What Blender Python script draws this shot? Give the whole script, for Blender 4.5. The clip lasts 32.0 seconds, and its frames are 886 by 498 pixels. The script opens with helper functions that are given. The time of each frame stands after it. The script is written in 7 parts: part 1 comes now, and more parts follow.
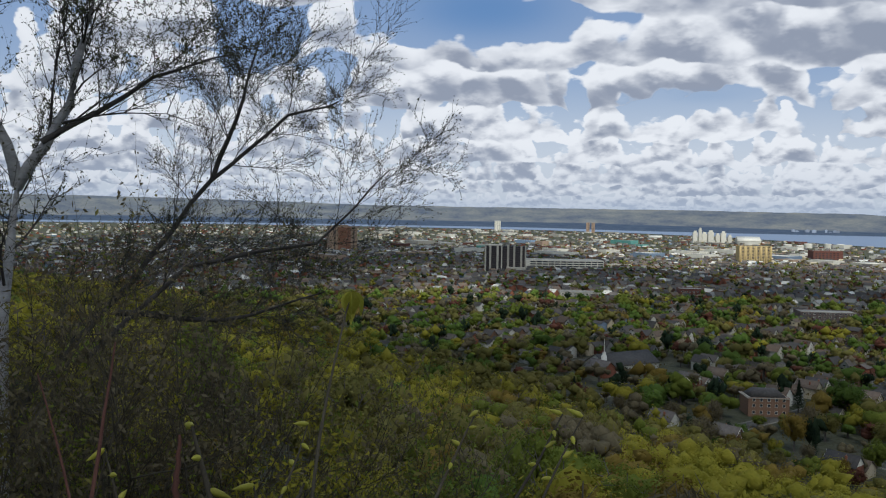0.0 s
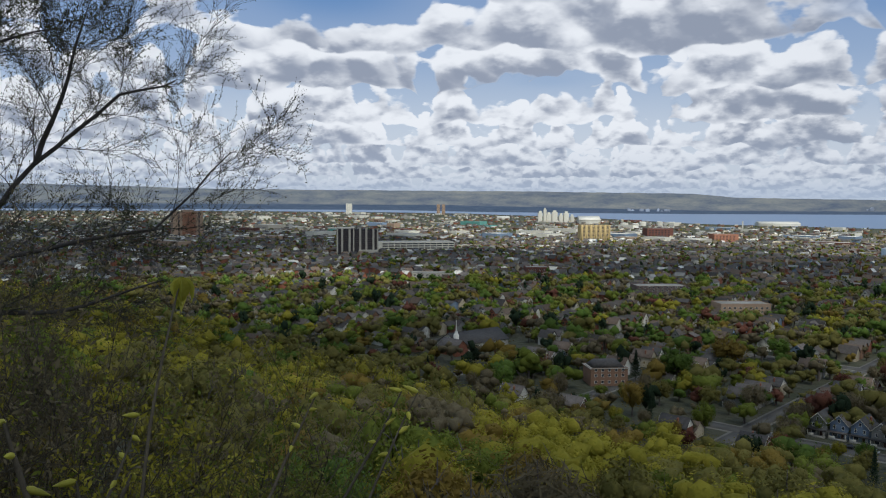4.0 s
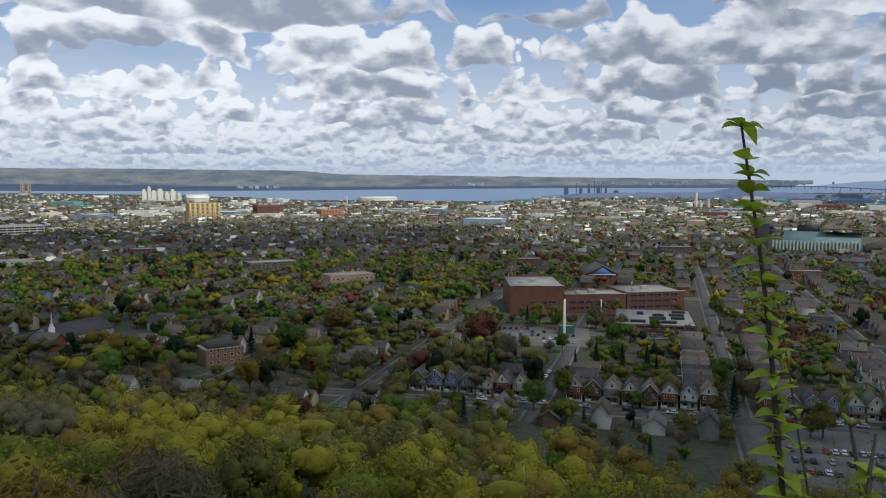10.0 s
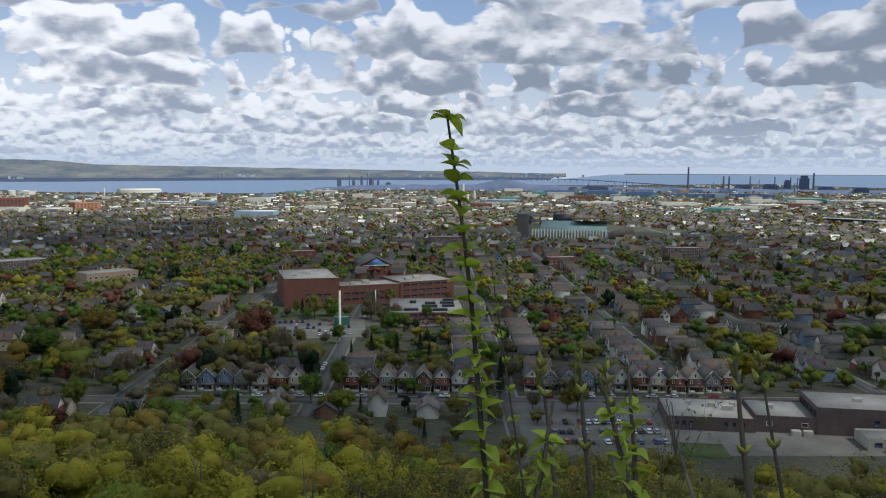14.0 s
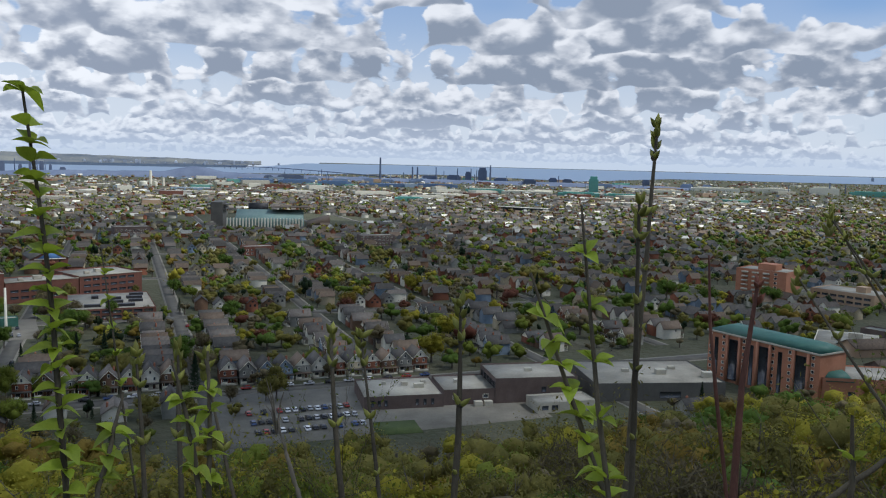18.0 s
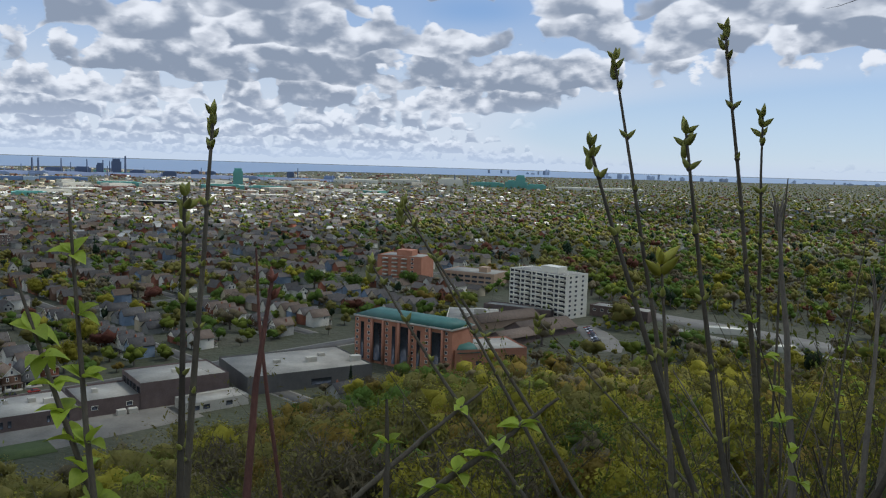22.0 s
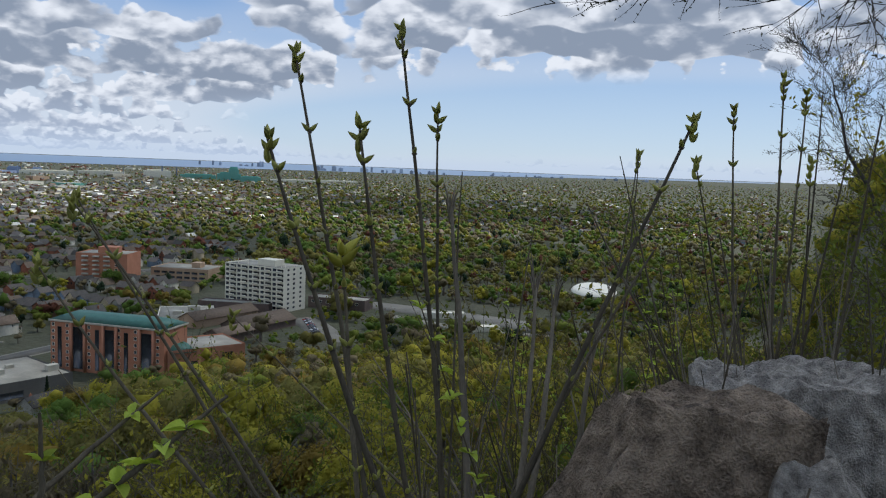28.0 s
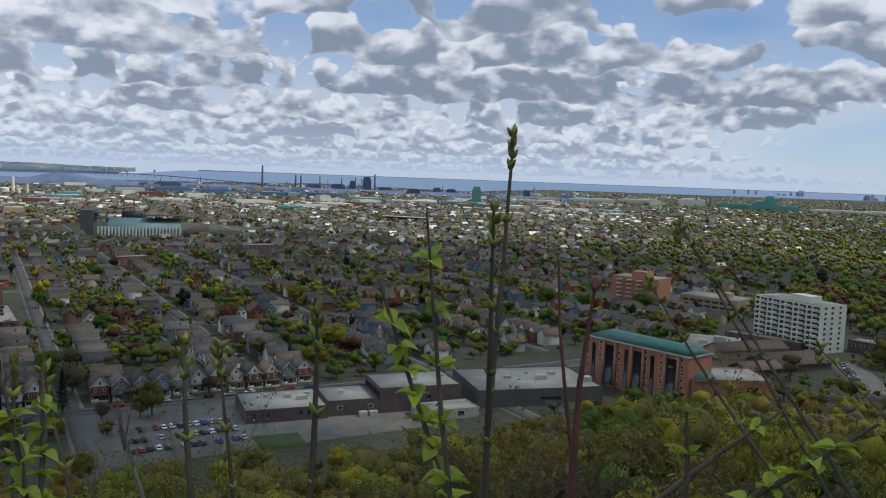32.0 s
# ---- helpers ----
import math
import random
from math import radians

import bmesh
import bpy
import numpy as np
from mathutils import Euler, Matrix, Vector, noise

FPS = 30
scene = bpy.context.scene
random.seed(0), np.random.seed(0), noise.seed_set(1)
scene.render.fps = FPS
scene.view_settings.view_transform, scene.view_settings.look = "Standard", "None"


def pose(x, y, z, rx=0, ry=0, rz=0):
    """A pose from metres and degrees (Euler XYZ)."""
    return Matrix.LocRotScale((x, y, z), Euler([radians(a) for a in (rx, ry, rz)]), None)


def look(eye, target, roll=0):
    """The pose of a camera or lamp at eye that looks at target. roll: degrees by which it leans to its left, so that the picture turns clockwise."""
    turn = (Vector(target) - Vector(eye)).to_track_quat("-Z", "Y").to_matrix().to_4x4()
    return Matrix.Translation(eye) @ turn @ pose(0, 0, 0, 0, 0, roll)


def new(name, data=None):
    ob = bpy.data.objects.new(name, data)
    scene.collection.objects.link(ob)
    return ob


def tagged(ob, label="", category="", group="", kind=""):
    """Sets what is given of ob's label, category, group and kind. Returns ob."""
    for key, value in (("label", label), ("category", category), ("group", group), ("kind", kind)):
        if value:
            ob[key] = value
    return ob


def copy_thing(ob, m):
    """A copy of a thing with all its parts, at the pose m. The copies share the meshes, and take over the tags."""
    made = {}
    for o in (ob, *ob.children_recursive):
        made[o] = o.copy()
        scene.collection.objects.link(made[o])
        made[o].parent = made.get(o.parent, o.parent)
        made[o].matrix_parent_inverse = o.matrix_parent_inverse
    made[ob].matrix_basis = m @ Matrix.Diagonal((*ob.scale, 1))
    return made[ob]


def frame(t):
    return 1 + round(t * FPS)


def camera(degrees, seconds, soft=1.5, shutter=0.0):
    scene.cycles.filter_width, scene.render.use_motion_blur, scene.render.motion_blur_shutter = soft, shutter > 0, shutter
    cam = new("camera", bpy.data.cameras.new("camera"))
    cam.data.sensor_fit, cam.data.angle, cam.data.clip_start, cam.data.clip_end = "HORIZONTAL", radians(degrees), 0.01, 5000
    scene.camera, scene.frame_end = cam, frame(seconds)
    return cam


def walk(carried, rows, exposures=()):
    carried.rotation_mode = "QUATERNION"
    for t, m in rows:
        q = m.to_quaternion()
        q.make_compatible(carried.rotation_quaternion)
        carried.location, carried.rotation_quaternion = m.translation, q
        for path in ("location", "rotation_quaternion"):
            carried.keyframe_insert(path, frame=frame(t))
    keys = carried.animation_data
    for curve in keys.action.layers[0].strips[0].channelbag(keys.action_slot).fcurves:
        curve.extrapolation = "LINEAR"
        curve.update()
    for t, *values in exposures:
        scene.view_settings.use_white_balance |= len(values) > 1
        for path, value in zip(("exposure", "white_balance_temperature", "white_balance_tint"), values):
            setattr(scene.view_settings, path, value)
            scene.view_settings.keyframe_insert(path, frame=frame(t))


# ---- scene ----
cam = camera(57.11, 32.0, soft=1.15)
PATH = [
    (0.0, (0.025, 0.442, 92.002), (-1.186, 100.356, 88.023), 0.98),
    (0.5, (0.031, 0.436, 92.002), (-0.541, 100.338, 87.623), 0.24),
    (1.0, (0.036, 0.433, 92.002), (0.648, 100.315, 87.187), 0.27),
    (1.5, (0.044, 0.424, 92.001), (3.961, 100.226, 87.080), 0.12),
    (2.0, (0.051, 0.422, 92.002), (6.153, 100.103, 86.865), 0.28),
    (2.5, (0.061, 0.417, 92.005), (7.380, 100.016, 86.866), 0.32),
    (3.0, (0.064, 0.417, 92.003), (9.488, 99.830, 86.681), 0.17),
    (3.5, (0.069, 0.413, 92.002), (12.890, 99.429, 86.391), 0.29),
    (5.5, (0.101, 0.366, 91.999), (28.966, 95.866, 85.169), 0.23),
    (6.0, (0.107, 0.360, 91.999), (32.441, 94.718, 84.851), 0.24),
    (6.5, (0.126, 0.353, 92.000), (36.831, 93.072, 84.519), 0.21),
    (7.0, (0.146, 0.345, 92.001), (41.317, 91.169, 84.524), 0.20),
    (7.5, (0.160, 0.338, 92.002), (44.528, 89.619, 84.237), 0.02),
    (8.0, (0.178, 0.328, 92.003), (48.681, 87.405, 83.947), -0.24),
    (8.5, (0.190, 0.320, 92.005), (51.318, 85.878, 83.896), -0.20),
    (9.0, (0.188, 0.317, 92.004), (51.849, 85.530, 83.650), -0.21),
    (9.5, (0.192, 0.315, 92.004), (54.882, 83.610, 83.584), -0.07),
    (10.0, (0.206, 0.306, 92.006), (59.635, 80.275, 83.451), -0.05),
    (10.5, (0.228, 0.283, 92.008), (63.832, 76.960, 83.333), -0.04),
    (11.0, (0.240, 0.276, 92.007), (67.231, 73.997, 83.206), -0.10),
    (11.5, (0.249, 0.269, 92.007), (71.065, 70.317, 83.146), 0.17),
    (12.0, (0.254, 0.270, 92.006), (74.254, 66.929, 83.031), 0.23),
    (12.5, (0.256, 0.272, 92.004), (75.830, 65.115, 82.846), 0.33),
    (13.0, (0.258, 0.273, 92.002), (76.198, 64.659, 82.643), 0.21),
    (13.5, (0.269, 0.263, 92.002), (76.946, 63.766, 82.611), 0.24),
    (15.5, (0.326, 0.163, 91.993), (86.224, 50.398, 82.090), 0.38),
    (16.0, (0.330, 0.157, 91.993), (87.024, 48.947, 81.818), 0.23),
    (16.5, (0.345, 0.128, 91.993), (91.526, 39.920, 81.868), 0.58),
    (17.0, (0.350, 0.113, 91.994), (93.391, 35.317, 81.794), 0.93),
    (17.5, (0.348, 0.102, 91.993), (94.626, 31.775, 81.584), 1.16),
    (18.0, (0.366, 0.088, 91.993), (95.819, 28.054, 81.675), 1.47),
    (18.5, (0.389, 0.066, 91.995), (96.719, 24.821, 81.619), 1.42),
    (19.0, (0.386, 0.040, 91.995), (98.086, 18.657, 81.589), 1.39),
    (19.5, (0.392, 0.019, 91.995), (99.129, 12.015, 81.652), 1.50),
    (20.0, (0.400, 0.005, 91.994), (99.607, 7.206, 81.691), 1.66),
    (20.5, (0.422, -0.003, 91.992), (99.798, 3.910, 81.545), 1.61),
    (21.0, (0.447, -0.016, 91.991), (99.897, -1.459, 81.622), 1.69),
    (21.5, (0.450, -0.034, 91.993), (99.612, -7.902, 81.741), 1.71),
    (22.0, (0.453, -0.057, 91.993), (98.918, -14.297, 81.903), 1.76),
    (22.5, (0.460, -0.073, 91.992), (98.350, -17.858, 81.933), 1.78),
    (23.0, (0.461, -0.076, 91.995), (97.642, -21.340, 81.804), 1.72),
    (23.5, (0.452, -0.077, 91.995), (96.282, -26.783, 81.831), 1.91),
    (24.0, (0.454, -0.086, 91.995), (94.954, -31.187, 81.873), 2.18),
    (24.5, (0.459, -0.089, 91.997), (94.301, -33.116, 81.851), 1.97),
    (25.0, (0.459, -0.094, 91.998), (93.050, -36.489, 81.880), 2.11),
    (25.5, (0.448, -0.097, 91.999), (92.616, -37.559, 81.915), 2.08),
    (27.5, (0.444, -0.112, 91.997), (89.697, -44.086, 81.984), 2.01),
    (28.0, (0.434, -0.114, 91.997), (88.258, -46.907, 82.138), 2.21),
    (28.5, (0.435, -0.109, 91.996), (88.458, -46.545, 82.211), 2.18),
    (29.0, (0.448, -0.095, 91.996), (88.842, -45.794, 82.098), 2.27),
    (29.5, (0.448, -0.067, 91.997), (92.353, -38.117, 81.713), 2.55),
    (30.0, (0.442, -0.045, 91.998), (96.588, -25.559, 81.751), 1.98),
    (30.5, (0.424, -0.030, 91.997), (98.318, -18.634, 83.592), 2.23),
    (31.0, (0.410, -0.008, 92.000), (99.663, -8.909, 83.655), 1.77),
    (31.5, (0.385, 0.020, 92.001), (99.979, 2.615, 83.388), 1.84),
    (32.0, (0.377, 0.044, 91.990), (98.971, 14.277, 83.241), 2.08),
]
walk(cam, [(t, look(eye, target, roll)) for t, eye, target, roll in PATH],
     exposures=((0.0, -0.40, 5980.0, 11.0), (7.0, -0.35, 5980.0, 11.0), (12.0, -0.25, 5980.0, 11.0), (17.0, -0.09, 6000.0, 11.0), (22.0, -0.05, 5960.0, 11.0), (29.5, -0.07, 5960.0, 11.0), (31.0, -0.24, 5900.0, 11.0), (32.0, -0.24, 5900.0, 11.0)))

# ---- world, sun, cloud shade ----
H = 92.0                      # eye height above the lower city
SUN_AZ, SUN_EL = 168.0, 54.0  # compass angle from +y, and height


def build_world():
    world = bpy.data.worlds.new("sky")
    scene.world = world
    world.use_nodes = True
    nt = world.node_tree
    nt.nodes.clear()
    N, L = nt.nodes.new, nt.links.new

    def math_node(op, a, b=None, c=None):
        n = N("ShaderNodeMath")
        n.operation = op
        for k, v in enumerate((a, b, c)):
            if v is None:
                continue
            if isinstance(v, (int, float)):
                n.inputs[k].default_value = v
            else:
                L(v, n.inputs[k])
        return n.outputs[0]

    def ramp(v, lo, hi, a=0.0, b=1.0):
        n = N("ShaderNodeMapRange")
        n.interpolation_type = "SMOOTHSTEP"
        L(v, n.inputs[0])
        for k, q in zip((1, 2, 3, 4), (lo, hi, a, b)):
            n.inputs[k].default_value = q
        return n.outputs[0]

    def mix(fac, a, b):
        n = N("ShaderNodeMix")
        n.data_type = "RGBA"
        if isinstance(fac, (int, float)):
            n.inputs[0].default_value = fac
        else:
            L(fac, n.inputs[0])
        for k, v in ((6, a), (7, b)):
            if isinstance(v, tuple):
                n.inputs[k].default_value = (*v, 1)
            else:
                L(v, n.inputs[k])
        return n.outputs[2]

    tc = N("ShaderNodeTexCoord")
    sep = N("ShaderNodeSeparateXYZ")
    L(tc.outputs["Generated"], sep.inputs[0])
    x, y, z = sep.outputs
    flat = math_node("SQRT", math_node("ADD", math_node("MULTIPLY", x, x), math_node("MULTIPLY", y, y)))
    tan = math_node("DIVIDE", z, math_node("MAXIMUM", flat, 0.02))
    ex = math_node("DIVIDE", x, math_node("MAXIMUM", flat, 0.02))
    ey = math_node("DIVIDE", y, math_node("MAXIMUM", flat, 0.02))
    az = math_node("MULTIPLY", math_node("ARCTAN2", ex, ey), 57.2958)

    # clear gaps and thick patches of the cloud deck: bearing, height, half sizes, weight
    gaps = ((2, 0.25, 7, 0.045, -0.17), (-13, 0.20, 4, 0.03, -0.1), (17, 0.145, 4, 0.014, -0.1), (22, 0.21, 7, 0.035, 0.1),
            (40, 0.215, 8, 0.025, -0.14), (77, 0.19, 3.0, 0.018, -0.1), (100, 0.185, 5, 0.022, -0.16), (86, 0.165, 6, 0.03, 0.1),
            (106, 0.145, 4, 0.014, -0.1), (101, 0.10, 7, 0.03, 0.06), (113, 0.04, 10, 0.03, -0.25), (135, 0.065, 22, 0.045, -0.42),
            (128, 0.175, 16, 0.025, 0.1))
    bias = None
    for a0, t0, sa, st, w in gaps:
        da = math_node("POWER", math_node("ABSOLUTE", math_node("DIVIDE", math_node("SUBTRACT", az, a0), sa)), 2.0)
        dt = math_node("POWER", math_node("ABSOLUTE", math_node("DIVIDE", math_node("SUBTRACT", tan, t0), st)), 2.0)
        g = math_node("MULTIPLY", math_node("EXPONENT", math_node("MULTIPLY", math_node("ADD", da, dt), -1.0)), w)
        bias = g if bias is None else math_node("ADD", bias, g)
    turn = math_node("MULTIPLY", az, 1 / 57.2958)

    def billow(tall, seed, rise):
        """Heaped vapour over bearing and height: broad lumps with rounded heads of a third of their size."""
        up = math_node("ADD", tan, rise * tall)
        at, near = N("ShaderNodeCombineXYZ"), N("ShaderNodeCombineXYZ")
        L(math_node("MULTIPLY_ADD", turn, 0.42 / tall, seed), at.inputs[0])
        L(math_node("MULTIPLY", up, 0.85 / tall), at.inputs[1])
        lump, head = N("ShaderNodeTexNoise"), N("ShaderNodeTexVoronoi")
        lump.noise_dimensions = head.voronoi_dimensions = "2D"
        lump.inputs["Scale"].default_value, lump.inputs["Detail"].default_value, lump.inputs["Roughness"].default_value = 1.0, 6.0, 0.56
        L(at.outputs[0], lump.inputs["Vector"])
        L(math_node("MULTIPLY_ADD", turn, 2.1 / tall, math_node("MULTIPLY_ADD", lump.outputs["Fac"], 2.2, seed * 3.0)), near.inputs[0])
        L(math_node("MULTIPLY_ADD", up, 2.9 / tall, math_node("MULTIPLY", lump.outputs["Fac"], -1.6)), near.inputs[1])
        head.feature, head.normalize = "F1", True
        head.inputs["Scale"].default_value, head.inputs["Detail"].default_value, head.inputs["Roughness"].default_value = 1.0, 1.5, 0.5
        L(near.outputs[0], head.inputs["Vector"])
        return math_node("ADD", math_node("MULTIPLY_ADD", lump.outputs["Fac"], 2.6, -1.3), math_node("MULTIPLY_ADD", head.outputs["Distance"], -1.0, 0.32))

    # rows of cumulus, the nearer drawn over the farther: flat grey feet, heaped white heads
    low = ramp(tan, 0.0, 0.10)
    sunward = ramp(math_node("ABSOLUTE", az), 15.0, 75.0)      # clouds towards the sun show their shaded side
    shade = mix(low, (0.47, 0.53, 0.63), mix(sunward, (0.40, 0.44, 0.52), (0.29, 0.335, 0.405)))
    bright = mix(low, (0.80, 0.84, 0.88), mix(sunward, (1.12, 1.12, 1.10), (0.88, 0.885, 0.89)))
    mask, cloud = ramp(tan, 0.0, 0.18, 0.85, 0.18), mix(0.75, shade, bright)
    for k, (foot, tall, fill) in enumerate(((0.008, 0.020, 0.62), (0.018, 0.027, 0.62), (0.031, 0.036, 0.60), (0.047, 0.048, 0.58), (0.070, 0.064, 0.55), (0.100, 0.084, 0.50), (0.140, 0.108, 0.42), (0.19, 0.14, 0.36), (0.26, 0.18, 0.40), (0.36, 0.4, 0.45))):
        seed = 7.3 * k + 1.7
        here, above = billow(tall, seed, 0.0), billow(tall, seed, 0.16)
        wave = N("ShaderNodeTexNoise")
        wave.noise_dimensions = "1D"
        wave.inputs["Detail"].default_value = 1.0
        L(math_node("MULTIPLY_ADD", turn, 0.30 / tall, seed), wave.inputs["W"])
        heap = math_node("SUBTRACT", wave.outputs["Fac"], 0.5)
        rise = math_node("DIVIDE", math_node("SUBTRACT", tan, math_node("MULTIPLY_ADD", heap, tall * 0.5, foot)), tall)
        fall = math_node("ADD", math_node("MULTIPLY", math_node("MAXIMUM", rise, 0.0), -1.0), math_node("MULTIPLY", math_node("MINIMUM", rise, 0.0), 7.0))
        body = math_node("ADD", math_node("ADD", here, fall), math_node("MULTIPLY_ADD", heap, 1.6, fill))
        body = math_node("ADD", body, math_node("MULTIPLY", bias, 6.0))
        solid = ramp(body, -0.03, 0.16)
        lit = math_node("ADD", math_node("MULTIPLY_ADD", rise, 0.66, 0.20), math_node("MULTIPLY", math_node("SUBTRACT", here, above), 1.35))
        lit = math_node("ADD", math_node("ADD", lit, ramp(body, 0.0, 0.5, 0.22, 0.0)), math_node("MULTIPLY_ADD", sunward, -0.22, 0.16))
        cloud = mix(solid, cloud, mix(ramp(lit, 0.0, 0.85), shade, bright))
        mask = math_node("MAXIMUM", mask, solid)
    cloud = mix(ramp(tan, 0.002, 0.035, 0.7, 0.0), cloud, (0.56, 0.65, 0.77))
    mask = math_node("MULTIPLY", mask, ramp(bias, -0.2, -0.04))

    sky = N("ShaderNodeTexSky")
    sky.sky_type, sky.sun_disc = "NISHITA", False
    sky.sun_elevation, sky.sun_rotation = radians(SUN_EL), radians(SUN_AZ)
    sky.altitude, sky.air_density, sky.dust_density, sky.ozone_density = 150, 1.0, 0.0, 3.0
    b_sky, b_cloud, b_mix = N("ShaderNodeBackground"), N("ShaderNodeBackground"), N("ShaderNodeMixShader")
    b_sky.inputs[1].default_value, b_cloud.inputs[1].default_value = 0.10, 0.99
    air = mix(ramp(tan, 0.0, 0.28), (5.6, 6.7, 7.9), (1.5, 3.2, 6.2))
    L(mix(0.75, sky.outputs[0], air), b_sky.inputs[0])
    L(cloud, b_cloud.inputs[0])
    L(mask, b_mix.inputs[0])
    L(b_sky.outputs[0], b_mix.inputs[1])
    L(b_cloud.outputs[0], b_mix.inputs[2])
    out = N("ShaderNodeOutputWorld")
    L(b_mix.outputs[0], out.inputs[0])


build_world()
sun = new("sun", bpy.data.lights.new("sun", "SUN"))
sun.data.energy, sun.data.angle, sun.data.color = 4.8, radians(0.6), (1.0, 0.95, 0.87)
_a, _e = radians(SUN_AZ), radians(SUN_EL)
SUN_DIR = Vector((math.sin(_a) * math.cos(_e), math.cos(_a) * math.cos(_e), math.sin(_e)))
sun.matrix_world = look(Vector((0, 0, 3000)) + SUN_DIR * 100, (0, 0, 3000))


# ---- materials ----
def surface(name, c1, c2, scale=1.0, rough=0.85, bump=0.0, metal=0.0, vary=0.0, island=0.0, spec=0.3, translucent=0.0, stretch=(1, 1, 1)):
    """A procedural surface: two tones mixed by noise at two scales, fine relief, and a change of value from object to object or island to island."""
    m = bpy.data.materials.new(name)
    m.use_nodes = True
    nt = m.node_tree
    N, L = nt.nodes.new, nt.links.new
    bsdf = nt.nodes["Principled BSDF"]
    bsdf.inputs["Roughness"].default_value, bsdf.inputs["Metallic"].default_value = rough, metal
    bsdf.inputs["Specular IOR Level"].default_value = spec
    tc, mp = N("ShaderNodeTexCoord"), N("ShaderNodeMapping")
    mp.inputs["Scale"].default_value = stretch
    L(tc.outputs["Object"], mp.inputs[0])
    big, fine, add = N("ShaderNodeTexNoise"), N("ShaderNodeTexNoise"), N("ShaderNodeMath")
    for n, s, d in ((big, scale, 4.0), (fine, scale * 9.0, 3.0)):
        n.inputs["Scale"].default_value, n.inputs["Detail"].default_value = s, d
        L(mp.outputs[0], n.inputs["Vector"])
    add.operation = "MULTIPLY_ADD"
    L(fine.outputs["Fac"], add.inputs[0])
    add.inputs[1].default_value = 0.45
    L(big.outputs["Fac"], add.inputs[2])
    rng, mix = N("ShaderNodeMapRange"), N("ShaderNodeMix")
    L(add.outputs[0], rng.inputs[0])
    rng.inputs[1].default_value, rng.inputs[2].default_value = 0.5, 0.95
    mix.data_type = "RGBA"
    mix.inputs[6].default_value, mix.inputs[7].default_value = (*c1, 1), (*c2, 1)
    L(rng.outputs[0], mix.inputs[0])
    colour = mix.outputs[2]
    for amount, node, socket in ((vary, "ShaderNodeObjectInfo", "Random"), (island, "ShaderNodeNewGeometry", "Random Per Island")):
        if amount:
            info, r2, hsv = N(node), N("ShaderNodeMapRange"), N("ShaderNodeHueSaturation")
            L(info.outputs[socket], r2.inputs[0])
            r2.inputs[3].default_value, r2.inputs[4].default_value = 1 - amount, 1 + amount
            L(colour, hsv.inputs["Color"])
            L(r2.outputs[0], hsv.inputs["Value"])
            colour = hsv.outputs[0]
    L(colour, bsdf.inputs["Base Color"])
    if bump:
        b = N("ShaderNodeBump")
        b.inputs["Strength"].default_value, b.inputs["Distance"].default_value = bump, 0.4 / scale
        L(add.outputs[0], b.inputs["Height"])
        L(b.outputs[0], bsdf.inputs["Normal"])
    if translucent:
        t, ms = N("ShaderNodeBsdfTranslucent"), N("ShaderNodeMixShader")
        L(colour, t.inputs[0])
        ms.inputs[0].default_value = translucent
        L(bsdf.outputs[0], ms.inputs[1])
        L(t.outputs[0], ms.inputs[2])
        L(ms.outputs[0], nt.nodes["Material Output"].inputs[0])
    return m


def leaf_mat(name, c1, c2):
    return surface(name, c1, c2, scale=0.14, rough=0.85, bump=0.3, vary=0.2, island=0.11, spec=0.08, translucent=0.28)


LEAF = {
    "yellow": leaf_mat("leaf_yellow_green", (0.215, 0.200, 0.022), (0.310, 0.272, 0.034)),
    "lime": leaf_mat("leaf_lime", (0.110, 0.140, 0.020), (0.176, 0.204, 0.032)),
    "green": leaf_mat("leaf_green", (0.069, 0.120, 0.020), (0.120, 0.175, 0.032)),
    "olive": leaf_mat("leaf_olive", (0.129, 0.124, 0.032), (0.202, 0.175, 0.046)),
    "bare": leaf_mat("twigs_bare", (0.115, 0.095, 0.052), (0.185, 0.155, 0.085)),
    "orange": leaf_mat("leaf_orange_brown", (0.160, 0.115, 0.022), (0.225, 0.160, 0.034)),
    "russet": leaf_mat("leaf_russet", (0.110, 0.041, 0.028), (0.156, 0.069, 0.041)),
    "conifer": leaf_mat("needles_dark", (0.017, 0.031, 0.017), (0.032, 0.051, 0.023)),
}
BARK = surface("bark", (0.085, 0.07, 0.055), (0.17, 0.15, 0.125), 2.0, 0.9, 0.4)
ROOF_MATS = [surface("shingle_dark", (0.060, 0.056, 0.050), (0.100, 0.094, 0.082), 0.8, 0.9, 0.2, vary=0.25, island=0.3),
             surface("shingle_brown", (0.114, 0.085, 0.060), (0.172, 0.130, 0.092), 0.8, 0.9, 0.2, vary=0.25, island=0.3),
             surface("shingle_grey", (0.105, 0.092, 0.078), (0.165, 0.146, 0.122), 0.8, 0.9, 0.2, vary=0.25, island=0.3)]
